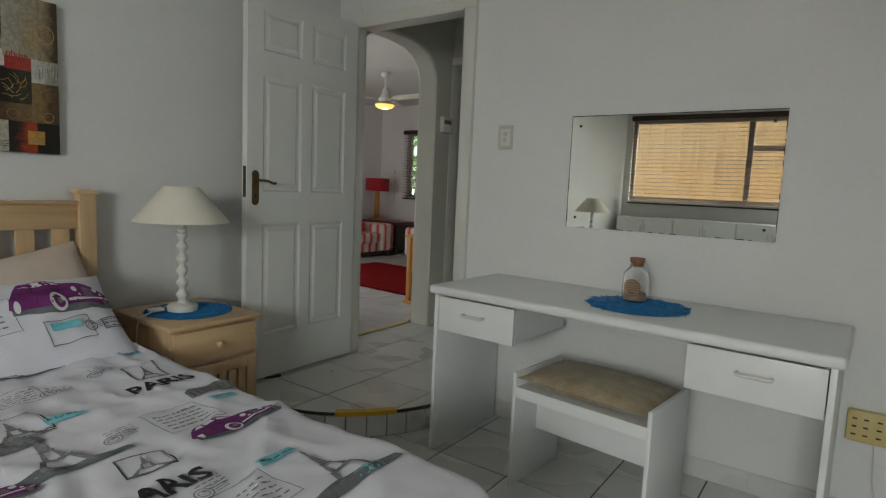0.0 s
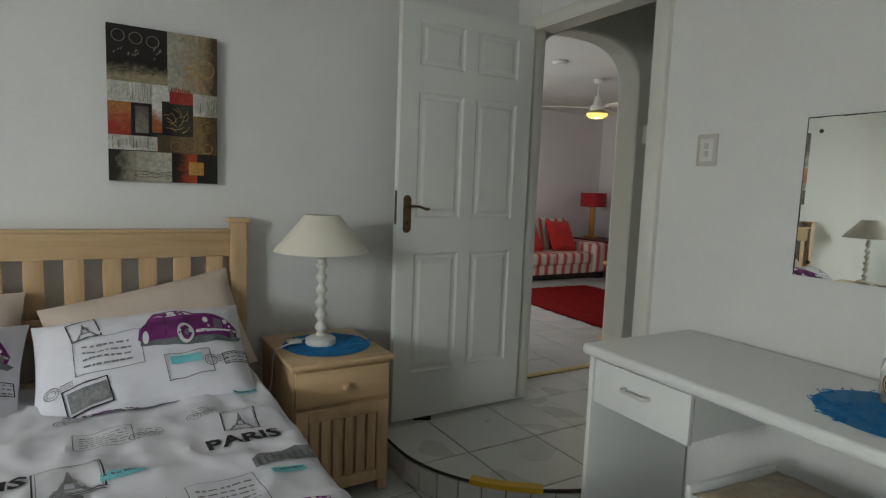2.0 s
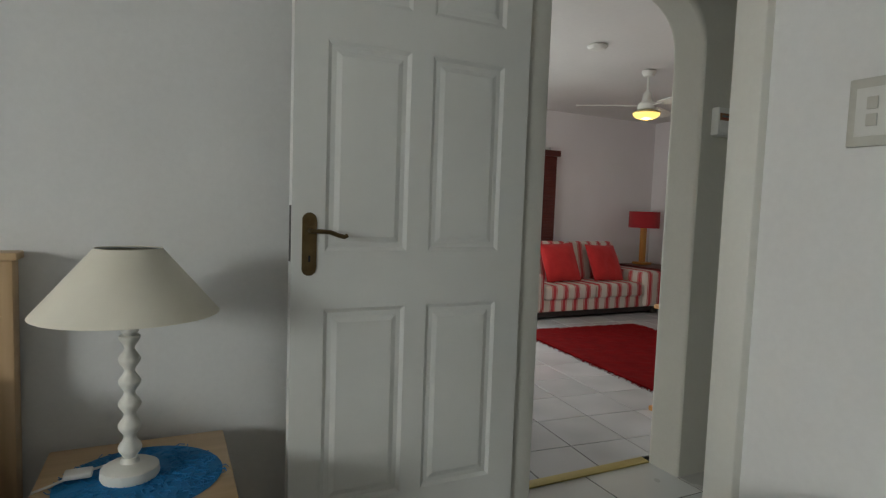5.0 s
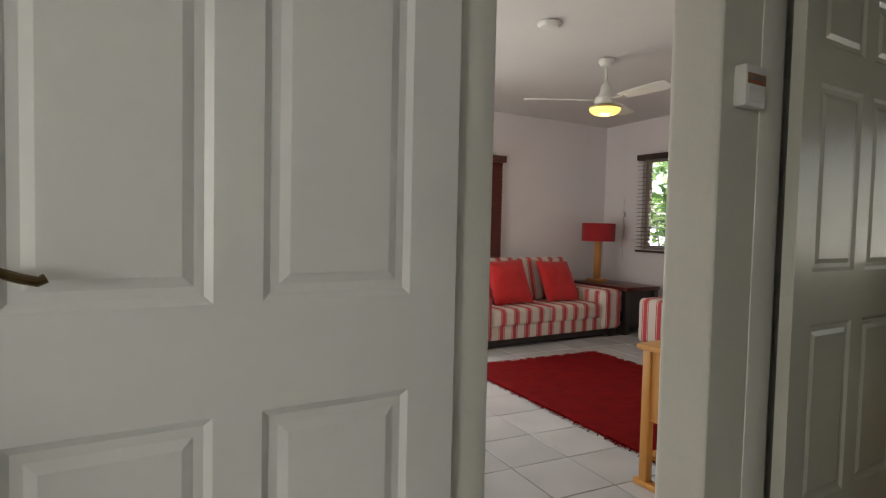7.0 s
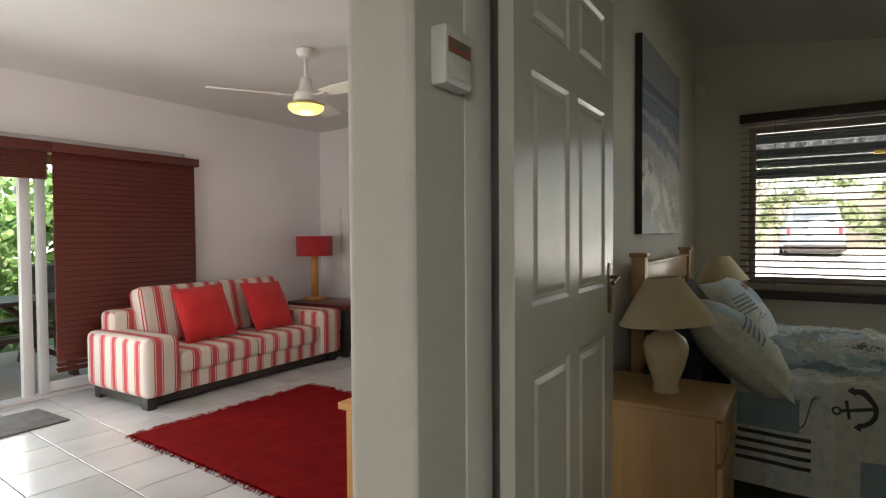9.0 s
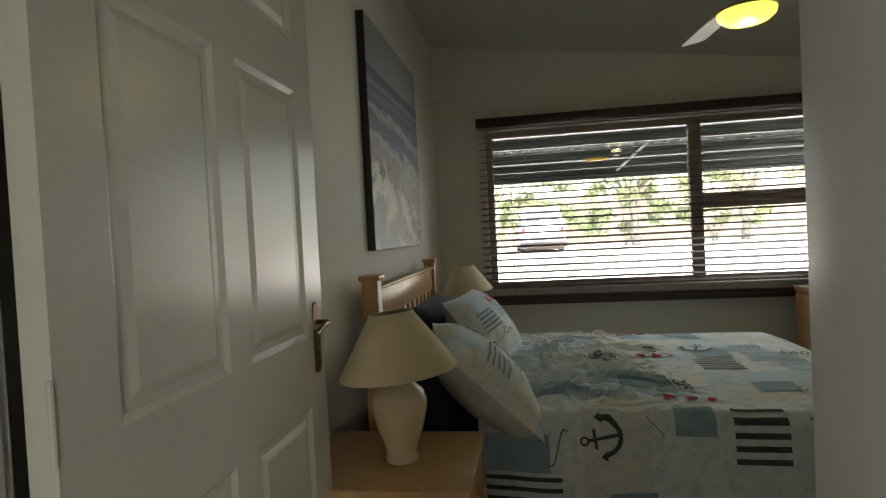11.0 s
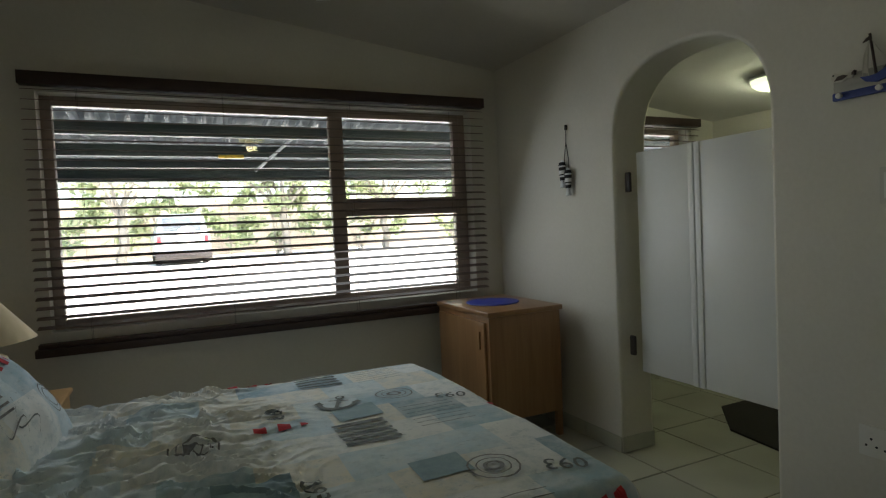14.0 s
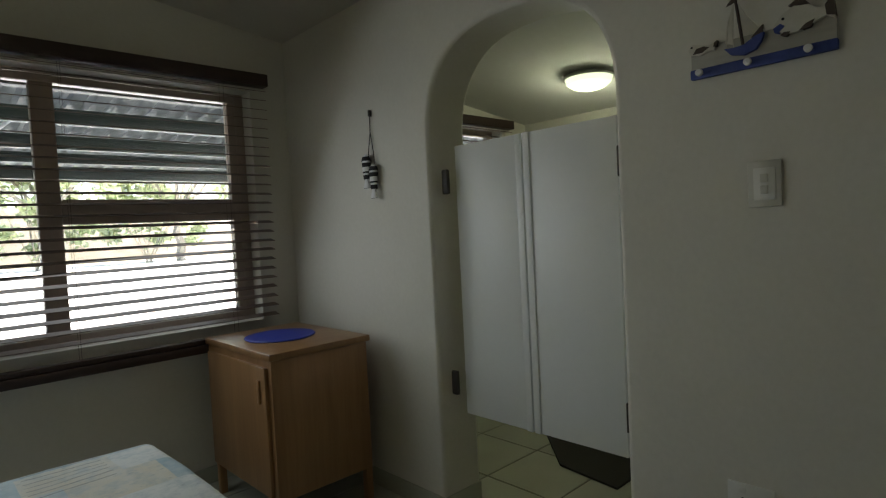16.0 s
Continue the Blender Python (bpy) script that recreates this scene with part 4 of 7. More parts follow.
cloth1 = Cloth(-2.0, 1.82, -0.18, 1.56, 0.405, 0.36, F1, lambda u, v: 0.008 * noise.noise(Vector((u * 3, v * 3, 2))) + 0.006 * noise.noise(Vector((u * 9, v * 7, 5))) + 0.012 * max(0.0, 1 - 4.5 * abs(noise.noise(Vector((u * 4 + v * 2, v * 2.5, 8))))) + 0.005 * max(0.0, 1 - 3.5 * abs(noise.noise(Vector((u * 7 - v * 5, v * 6 + u * 2, 12))))) + 0.012 * max(0.0, 1 - v / 1.2) * max(0.0, 1 - 4 * abs(noise.noise(Vector((u * 9 - v * 3, v * 4.0, 3))))), 1.3, 0.012)
duvet1 = solo("duvet", cloth1.mesh(150, 120), SHEET, "white cotton duvet printed with purple cars and Paris postcards", "duvet")


def on1(polys, x, y, material, name="print", turn=0.0, lift=0.005):
    """Print set on the first duvet at a place of the room: x along the bed, y across it."""
    part(name, laid(moved(polys, y, x + 2.0, turn), cloth1.at, lift, 0.02), material, duvet1)


paris = text_polys("PARIS", 0.084)
for x, y, turn in ((-1.28, 1.275, 3), (-1.25, 0.66, 3), (-0.62, 0.45, 3), (-0.66, 0.95, 3), (-1.27, 0.05, 3)):
    on1(paris, x, y, BLACK, "print_lettering", turn)
for x, y, w, h, turn in ((-1.38, 1.335, 0.105, 0.135, -3), (-1.17, 0.885, 0.15, 0.15, 6), (-0.785, 1.02, 0.11, 0.1, -8), (-1.4, 0.30, 0.12, 0.13, 4), (-0.75, 0.3, 0.12, 0.12, 4), (-1.3, -0.05, 0.12, 0.12, 4)):
    on1(outline(w, h), x, y, BLACK, "print_postcard", turn)
    on1(moved(tower(w * 0.75, h * 0.75), 0, 0, 0, 1, -1), x - 0.0, y + w * 0.5, GREY, "print_tower", turn)
    on1(outline(w * 0.9, h * 0.88, 0.002), x - h * 0.06, y + w * 0.05, GREY, "print_border", turn)
for x, y, w, h, turn in ((-0.93, 1.205, 0.165, 0.16, 5), (-1.42, 0.955, 0.15, 0.1, 4), (-0.95, 0.6, 0.17, 0.14, 5), (-1.5, 0.5, 0.15, 0.12, 2), (-0.45, 1.05, 0.2, 0.14, 8), (-0.5, 0.62, 0.17, 0.14, 5)):
    on1(outline(w, h, 0.0025), x, y, GREY, "print_letter", turn)
    on1(scribble(w * 0.8, h * 0.7, 5, rnd), x - h * 0.12, y + w * 0.1, GREY, "print_writing", turn)
for x, y in ((-1.53, 1.27), (-1.45, 1.11), (-1.0, 1.09), (-1.62, 0.92), (-0.98, 0.75), (-1.1, 0.55), (-0.7, 0.8), (-1.35, 0.7), (-0.62, 1.1), (-0.5, 0.9), (-0.85, 0.35), (-1.55, 0.2)):
    on1(postmark(rnd) + scribble(0.07, 0.05, 4, rnd), x, y, GREY, "print_postmark", rnd.uniform(-6, 8))
for x, y, w in ((-1.2, 1.02, 0.1), (-0.615, 1.245, 0.115), (-1.17, 0.52, 0.1), (-0.6, 0.75, 0.11), (-1.06, 1.4, 0.09), (-1.68, 1.42, 0.08), (-0.4, 1.35, 0.08)):
    on1(block(w, 0.03), x, y, TEAL, "print_label", rnd.uniform(2, 12))
    on1(scribble(w * 0.9, 0.02, 1, rnd), x - 0.006, y + 0.005, SLATE, "print_writing", 6, 0.006)
for x, y, h in ((-0.94, 0.97, 0.22), (-0.42, 1.36, 0.2), (-0.9, 0.35, 0.2), (-0.4, 0.8, 0.2)):
    on1(tower(0.12, h), x, y, GREY, "print_tower", 3)
    on1([[(-0.16, -0.03), (0.14, -0.02), (0.13, 0.0), (-0.05, 0.02), (-0.15, 0.0)]], x, y, SLATE, "print_bank", 3)
for x, y in ((-1.12, 1.37), (-1.1, 0.82), (-0.5, 0.42)):
    on1([[(0, 0), (0.17, 0), (0.17, 0.05), (0.13, 0.075), (0.09, 0.055), (0.03, 0.065), (0, 0.04)]], x, y, GREY, "print_building", 5)
    on1([[(0.01 + 0.02 * k, 0.005), (0.018 + 0.02 * k, 0.005), (0.018 + 0.02 * k, 0.04), (0.01 + 0.02 * k, 0.04)] for k in range(8)], x, y, SLATE, "print_arcade", 5, 0.0058)
for x, y in ((-0.83, 1.215), (-1.66, 0.97), (-0.85, 0.62), (-1.6, 0.3)):
    car_print(cloth1.at, y, x + 2.0, 0.28, 6, duvet1, 0.005, 0.85)


def pillow(name, w, h, t, material, m, label, seed, crease=0.006):
    return solo(name, cushion(w, h, t, seed, crease=crease), material, label, "pillow", "pillows on the bed", m=m)


pillow("pillow", 0.68, 0.43, 0.14, BEIGE, pose(-2.085, 1.2, 0.55, 0, 60, 0) @ pose(0, 0, 0, 0, 0, 102), "plain beige pillow leaning on the headboard", 2.2)
pillow("pillow", 0.68, 0.43, 0.14, BEIGE, pose(-2.085, 0.45, 0.55, 0, 60, 0) @ pose(0, 0, 0, 0, 0, 90), "plain beige pillow leaning on the headboard", 5.4)


def printed_pillow(m, seed):
    """A white pillow printed like the duvet; local x across, y up the face."""
    p = pillow("pillow", 0.68, 0.43, 0.21, SHEET, m, "white pillow printed with a purple car and postcards", seed, 0.02)
    def face_at(u, v, lift):
        # v runs down the face
        x, y = u, -v
        uu, vv = max(-1, min(1, x / 0.34)), max(-1, min(1, y / 0.215))
        puff = ((1 - abs(uu) ** 2.6) * (1 - abs(vv) ** 2.6)) ** 0.55
        n = noise.noise(Vector((uu * 2.3 + seed, vv * 2.0, 3.1))) * 0.14 + noise.noise(Vector((uu * 6 + seed, vv * 5, 1))) * 0.02 / 0.21 * 1.5
        return Vector((x, y, 0.105 * puff * (1 + n) + lift))
    r2 = random.Random(int(seed * 10))
    car_print(face_at, -0.03, -0.005, 0.33, -3, p, 0.003, 1.25)
    for polys, u, v, turn, mt, nm in ((outline(0.2, 0.14, 0.0022), -0.215, 0.07, 2, SLATE, "print_letter"), (scribble(0.14, 0.1, 4, r2), -0.19, 0.055, 2, GREY, "print_writing"), (outline(0.09, 0.1), -0.22, -0.06, 12, BLACK, "print_postcard"), (outline(0.13, 0.085), -0.24, 0.19, 10, BLACK, "print_postcard"), (block(0.11, 0.06), -0.23, 0.178, 10, GREY, "print_building"), (block(0.1, 0.03), 0.06, 0.09, 4, TEAL, "print_label"), (outline(0.15, 0.09, 0.003), 0.05, 0.14, 6, GREY, "print_letter"), (postmark(r2), 0.19, 0.08, 6, SLATE, "print_postmark"), (postmark(r2), -0.28, 0.1, 6, GREY, "print_postmark"), (scribble(0.08, 0.04, 3, r2), 0.24, 0.1, 8, SLATE, "print_writing"), (outline(0.09, 0.045, 0.003), 0.235, 0.102, 8, BLACK, "print_stamp"), (tower(0.07, 0.08), -0.175, -0.07, 12, GREY, "print_tower")):
        part(nm, laid(moved(polys, u, v, turn), face_at, 0.0035, 0.03), mt, p)
    return p


printed_pillow(pose(-1.865, 1.165, 0.515, 0, 40, -2) @ pose(0, 0, 0, 0, 0, 94), 1.7)
printed_pillow(pose(-1.875, 0.47, 0.515, 0, 40, 2) @ pose(0, 0, 0, 0, 0, 88), 3.9)

# --- nightstands and lamps


def nightstand(name, m, w, d, h, mat_h, mat_v, label, group, slatted=True):
    """A pine bedside cabinet: front towards +x, origin at the back centre on the floor."""
    n = thing(name, m, label, "nightstand", group)
    body = part("body", box(0, -w / 2 + 0.012, 0.05, d - 0.03, w / 2 - 0.012, h - 0.02, 0.003), mat_v, n)
    part("top", box(-0.0, -w / 2, h - 0.022, d, w / 2, h, 0.007), mat_h, n)
    for y in (-w / 2 + 0.03, w / 2 - 0.03):
        for x in (0.03, d - 0.05):
            part("foot", box(x - 0.02, y - 0.02, 0, x + 0.02, y + 0.02, 0.05, 0.003), mat_v, n)
    part("drawer", box(d - 0.03, -w / 2 + 0.02, h - 0.175, d - 0.012, w / 2 - 0.02, h - 0.035, 0.004), mat_h, n)
    part("knob", lathe([(0.0005, 0.03), (0.012, 0.028), (0.016, 0.02), (0.009, 0.01), (0.008, 0.0)], 14), mat_v, n, m=pose(d - 0.012, 0, h - 0.105, 0, 90, 0))
    y0, y1, z0, z1 = -w / 2 + 0.02, w / 2 - 0.02, 0.06, h - 0.19
    door = part("door", box(d - 0.03, y0, z0, d - 0.027, y1, z1), mat_v, n)
    for b in ((y0, z0, y0 + 0.05, z1), (y1 - 0.05, z0, y1, z1), (y0 + 0.05, z0, y1 - 0.05, z0 + 0.05), (y0 + 0.05, z1 - 0.05, y1 - 0.05, z1)):
        part("door_frame", box(d - 0.027, b[0], b[1], d - 0.008, b[2], b[3], 0.003), mat_v, door)
    if slatted:
        k = 6
        for i in range(k):
            a = y0 + 0.05 + (y1 - y0 - 0.1) * i / k
            part("slat", box(d - 0.027, a + 0.006, z0 + 0.05, d - 0.011, a + (y1 - y0 - 0.1) / k - 0.006, z1 - 0.05, 0.003), mat_v, door)
    else:
        part("panel", box(d - 0.027, y0 + 0.06, z0 + 0.06, d - 0.012, y1 - 0.06, z1 - 0.06, 0.004), mat_v, door)
    return n


def bobbin_lamp(name, m, label, group=""):
    """A turned bobbin table lamp with a wide coolie shade, origin on its base."""
    l = thing(name, m, label, "table lamp", group)
    part("base", lathe([(0.062, 0), (0.066, 0.008), (0.064, 0.026), (0.05, 0.034), (0.022, 0.038), (0.018, 0.05)], 28), LAMPW, l)
    prof = []
    for k in range(49):
        z = 0.05 + 0.30 * k / 48
        prof.append((0.0205 + 0.0065 * math.sin(2 * math.pi * k / 48 * 5.5 - 1.2) - 0.003 * k / 48, z))
    prof += [(0.014, 0.352), (0.02, 0.36), (0.02, 0.372), (0.012, 0.38)]
    part("stem", lathe(prof, 20), LAMPW, l)
    part("lamp_holder", lathe([(0.014, 0.38), (0.016, 0.385), (0.016, 0.43), (0.01, 0.435)], 14), PLASTIC, l)
    shade = lathe([(0.2, 0.405), (0.2015, 0.4055), (0.2005, 0.408), (0.0735, 0.56), (0.0725, 0.561), (0.0715, 0.56), (0.198, 0.408), (0.2, 0.405)], 48)
    part("shade", shade, SHADE, l, "cream cloth coolie shade")
    part("shade_ring", tube([(0.072 * math.cos(a), 0.072 * math.sin(a), 0.556) for a in [2 * math.pi * k / 24 for k in range(25)]], 0.002, 5), STEEL, l)
    for a in (0.3, 0.3 + 2.094, 0.3 + 4.189):
        part("spoke", tube([(0.0, 0.0, 0.43), (0.07 * math.cos(a), 0.07 * math.sin(a), 0.552)], 0.0014, 5), STEEL, l)
    return l


NS_H = 0.475 - F1
ns1 = nightstand("nightstand", pose(-2.235, 1.855, F1), 0.435, 0.50, NS_H, PINE, PINE_V, "pale pine nightstand with one drawer and a slatted door", "nightstands")
copy_thing(ns1, pose(-2.235, -0.62, F1))
lamp1 = bobbin_lamp("table_lamp", pose(-2.0, 1.84, 0.4775), "white turned table lamp with a cream coolie shade", "bedside lamps")
copy_thing(lamp1, pose(-1.98, -0.66, 0.4775))


def straw_mat(name, m, r, material, label, squash=1.0, seed=1):
    """A round mat of loosely looped straw: a disc with many little loops over it."""
    bm = lathe([(0.0005, 0.0), (r * 0.97, 0.0), (r, 0.0015), (r * 0.97, 0.003), (0.0005, 0.0035)], 40)
    rr = random.Random(seed)
    for _ in range(150):
        a, d, q = rr.uniform(0, 6.283), r * math.sqrt(rr.uniform(0.0, 1.0)), rr.uniform(0.008, 0.02)
        c = (d * math.cos(a), d * math.sin(a))
        tube([(c[0] + q * math.cos(t), c[1] + q * math.sin(t), 0.004 + 0.002 * math.sin(3 * t + a)) for t in [k * 0.9 + a for k in range(7)]], 0.0013, 4, bm)
    for v in bm.verts:
        v.co.y *= squash
    return solo(name, bm, material, label, "mat", m=m)


straw_mat("placemat", pose(-1.985, 1.865, 0.4755), 0.185, BLUE, "round blue woven straw mat on the nightstand", 1.0, 3)
straw_mat("placemat", pose(-0.225, 2.72, 0.6505), 0.195, BLUE, "round blue woven straw mat on the desk", 1.0, 7)
cord = tube([(-2.06, 1.80, 0.492), (-2.02, 1.73, 0.494), (-1.99, 1.68, 0.488), (-1.99, 1.645, 0.478), (-1.99, 1.632, 0.44), (-1.995, 1.63, 0.35), (-2.05, 1.62, 0.2), (-2.2, 1.6, 0.0)], 0.0032, 8)
lc = solo("lamp_cord", cord, PLASTIC, "white lamp cord with an inline switch", "cord")
part("switch", box(-2.04, 1.70, 0.487, -2.0, 1.76, 0.502, 0.005), PLASTIC, lc, m=None)

# --- desk, stool, mirror, picture
DESK = pose(-1.05, 3.045, 0, 0, 0, -2.2) @ pose(1.05, -3.045, 0)
desk = thing("desk", DESK, "white melamine dressing desk with two drawers against the wall", "desk")
part("top", box(-1.06, 2.475, 0.61, 0.485, 3.045, 0.65, 0.014, segs=3), MELA, desk)
for x in (-1.04, 0.447):
    part("side_panel", box(x, 2.50, F1, x + 0.018, 3.03, 0.61, 0.001), MELA, desk)
part("back_rail", box(-1.022, 3.01, 0.47, 0.447, 3.028, 0.609), MELA, desk)
for a, b, kx in ((-1.018, -0.632, -0.83), (0.045, 0.443, 0.25)):
    part("drawer_side", box(a, 2.53, 0.46, a + 0.012, 2.98, 0.6), MELA, desk)
    part("drawer_side", box(b - 0.012, 2.53, 0.46, b, 2.98, 0.6), MELA, desk)
    part("drawer_bottom", box(a, 2.53, 0.452, b, 2.98, 0.46), MELA, desk)
    dr = part("drawer_front", box(a, 2.508, 0.445, b, 2.526, 0.598, 0.001), MELA, desk)
    part("handle", tube([(kx - 0.05, 2.508, 0.535), (kx - 0.048, 2.488, 0.535), (kx - 0.04, 2.482, 0.535), (kx + 0.04, 2.482, 0.535), (kx + 0.048, 2.488, 0.535), (kx + 0.05, 2.508, 0.535)], 0.007, 8), PLASTIC, dr, "white plastic handle")

stool = thing("stool", pose(-0.3, 2.61, 0, 0, 0, -6) @ pose(0.3, -2.62, 0), "white melamine stool with a mottled beige padded seat", "stool")
for x in (-0.60, -0.045):
    part("side_panel", box(x, 2.43, F1, x + 0.016, 2.80, 0.355, 0.002), MELA, stool)
part("seat_board", box(-0.584, 2.435, 0.252, -0.045, 2.795, 0.296), MELA, stool)
seat = cushion(0.535, 0.37, 0.085, 8.1)
part("seat_pad", seat, STOOLF, stool, "mottled beige velour pad", m=pose(-0.314, 2.615, 0.336))
part("lower_rail", box(-0.584, 2.60, 0.075, -0.045, 2.616, 0.185, 0.001), MELA, stool)

mir = thing("wall_mirror", pose(-0.248, 3.053, 1.186), "frameless rectangular wall mirror with worn dark edges", "mirror")
part("glass", box(-0.444, -0.006, -0.262, 0.444, -0.001, 0.262), MIRROR, mir, smooth=False)
edge = bmesh.new()
rr = random.Random(3)
for k in range(90):
    s = rr.choice((0, 0, 1, 2, 3))
    q, d = rr.uniform(0.008, 0.04), rr.uniform(0.0015, 0.004)
    if s in (0, 1):
        z, x = (0.262 if s == 0 else -0.262), rr.uniform(-0.44, 0.4)
        box(x, -0.0072, z - (d if s == 0 else -0.0), x + q, -0.0061, z + (0.0 if s == 0 else d), bm=edge)
    else:
        x, z = (-0.444 if s == 2 else 0.444), rr.uniform(-0.26, 0.22)
        box(x - (d if s == 3 else 0), -0.0072, z, x + (d if s == 2 else 0), -0.0061, z + q, bm=edge)
box(-0.444, -0.0072, 0.2595, 0.444, -0.0061, 0.2625, bm=edge)
box(-0.4445, -0.0072, -0.262, -0.442, -0.0061, 0.262, bm=edge)
tagged(part("worn_edge", edge, DARK, mir, "dark worn silvering"), kind="stuff")
for x in (-0.4, 0.4):
    for z in (-0.215, 0.215):
        part("screw", lathe([(0.007, 0), (0.006, 0.003), (0.0005, 0.004)], 12), DARK, mir, m=pose(x, -0.006, z, 90))

# abstract canvas: patches of colour in relief
canvas = thing("canvas_painting", pose(-2.29, 1.2615, 1.4515), "abstract canvas in black, ochre, red and white patches", "painting")
part("stretcher", box(0.0, -0.2, -0.30, 0.03, 0.2, 0.30, 0.002), DARK, canvas)
PAINTS = {}


def paint(c, relief=0.8):
    if c not in PAINTS:
        PAINTS[c] = surface("oil_paint", tuple(x * 0.3 for x in c), tuple(min(1, x * 1.4) for x in c), 60, 11, 0.4, 0.1, relief)
    return PAINTS[c]


INKY, OCHRE, BONE, SCAR, ORNG, GOLD, RUST, GRY = (0.015, 0.012, 0.01), (0.26, 0.17, 0.07), (0.56, 0.54, 0.47), (0.36, 0.03, 0.02), (0.45, 0.1, 0.02), (0.5, 0.3, 0.08), (0.16, 0.06, 0.025), (0.22, 0.2, 0.18)
def blend(c1, c2, axis, soft=0.5):
    """Oil paint that runs from one colour to another across the patch, with dabs of both."""
    m, nt, b = base_mat("blended_oil_paint")
    sep_ = nt.nodes.new("ShaderNodeSeparateXYZ")
    link(nt, coords(nt, "Generated"), sep_.inputs[0])
    n1, n2 = noise_tex(nt, coords(nt), 16, 5, 0.7), noise_tex(nt, coords(nt), 70, 4, 0.7)
    f = maths(nt, "ADD", sep_.outputs[axis], maths(nt, "MULTIPLY", maths(nt, "SUBTRACT", n1, 0.5), 1.5))
    col = ramp(nt, f, [(0.5 - soft / 2, c1), (0.5 + soft / 2, c2)])
    dabs = ramp(nt, n2, [(0.35, (0.45, 0.45, 0.45)), (0.65, (1.0, 1.0, 1.0))])
    link(nt, mix(nt, 0.7, col, dabs, "MULTIPLY"), b.inputs["Base Color"])
    b.inputs["Roughness"].default_value = 0.35
    bump(nt, b, n2, 0.8)
    return m


UMBER, CHALK = (0.09, 0.055, 0.025), (0.68, 0.67, 0.62)
for y0, z0, y1, z1, c1, c2, axis in (
        (0.0, 0.8, 0.53, 1.0, INKY, INKY, 1), (0.0, 0.645, 0.53, 0.8, (0.36, 0.3, 0.18), INKY, 2), (0.53, 0.61, 0.82, 1.0, (0.42, 0.39, 0.32), (0.4, 0.34, 0.24), 1), (0.82, 0.61, 1.0, 1.0, (0.36, 0.28, 0.17), UMBER, 1),
        (0.0, 0.515, 0.385, 0.645, CHALK, BONE, 1), (0.385, 0.54, 0.545, 0.645, CHALK, CHALK, 1), (0.545, 0.53, 0.765, 0.61, SCAR, (0.45, 0.06, 0.03), 1), (0.765, 0.46, 1.0, 0.61, CHALK, (0.4, 0.37, 0.3), 1),
        (0.0, 0.3, 0.2, 0.515, SCAR, (0.42, 0.17, 0.05), 2), (0.2, 0.3, 0.385, 0.515, INKY, INKY, 1), (0.235, 0.32, 0.355, 0.495, (0.24, 0.21, 0.18), (0.13, 0.1, 0.08), 2), (0.385, 0.33, 0.475, 0.54, (0.34, 0.1, 0.03), CHALK, 2), (0.475, 0.315, 0.765, 0.53, INKY, (0.05, 0.05, 0.035), 1), (0.765, 0.2, 1.0, 0.46, (0.26, 0.17, 0.07), UMBER, 1),
        (0.0, 0.205, 0.43, 0.3, CHALK, BONE, 1), (0.43, 0.2, 0.765, 0.315, UMBER, (0.2, 0.13, 0.06), 1),
        (0.0, 0.0, 0.24, 0.2, INKY, (0.3, 0.27, 0.21), 1), (0.24, 0.0, 0.56, 0.2, (0.42, 0.39, 0.31), (0.5, 0.47, 0.38), 1), (0.56, 0.0, 0.8, 0.2, INKY, (0.44, 0.06, 0.015), 1), (0.8, 0.0, 1.0, 0.2, INKY, INKY, 1), (0.72, 0.055, 0.865, 0.145, GOLD, (0.55, 0.3, 0.06), 2)):
    d = 0.0315 + 0.0003 * (int(100 * y0 + 37 * z0) % 7)
    part("paint_patch", box(0.029, -0.2 + 0.4 * y0, -0.3 + 0.6 * z0, d + (0.0014 if y0 in (0.235, 0.72) else 0), -0.2 + 0.4 * y1, -0.3 + 0.6 * z1, 0.0008, segs=1), blend(c1, c2, axis), canvas)
for y, z, r, c in ((0.1, 0.93, 0.022, GRY), (0.25, 0.925, 0.022, GRY), (0.4, 0.915, 0.022, GRY), (0.6, 0.245, 0.019, OCHRE), (0.73, 0.245, 0.019, OCHRE), (0.9, 0.24, 0.019, GOLD), (0.91, 0.38, 0.02, RUST), (0.88, 0.78, 0.035, GOLD), (0.88, 0.78, 0.017, OCHRE)):
    part("paint_ring", tube([(0.034, -0.2 + 0.4 * y + r * math.cos(a), -0.3 + 0.6 * z + r * math.sin(a)) for a in [2 * math.pi * k / 18 for k in range(19)]], 0.0018, 5), paint(c), canvas)
rr = random.Random(9)
for y0, y1, z0, z1, c, n in ((0.02, 0.37, 0.53, 0.645, BONE, 15), (0.55, 0.75, 0.57, 0.645, SCAR, 9), (0.775, 0.99, 0.48, 0.61, BONE, 10), (0.02, 0.42, 0.215, 0.295, BONE, 14)):
    for k in range(n):
        y = -0.2 + 0.4 * (y0 + (y1 - y0) * (k + rr.uniform(0.2, 0.8)) / n)
        part("paint_ridge", tube([(0.0335, y + rr.uniform(-0.003, 0.003), -0.3 + 0.6 * (z0 + rr.uniform(0, 0.02))), (0.0345, y, -0.3 + 0.6 * (z0 + z1) / 2), (0.0335, y + rr.uniform(-0.003, 0.003), -0.3 + 0.6 * (z1 - rr.uniform(0, 0.02)))], 0.0022, 5), paint(c), canvas)
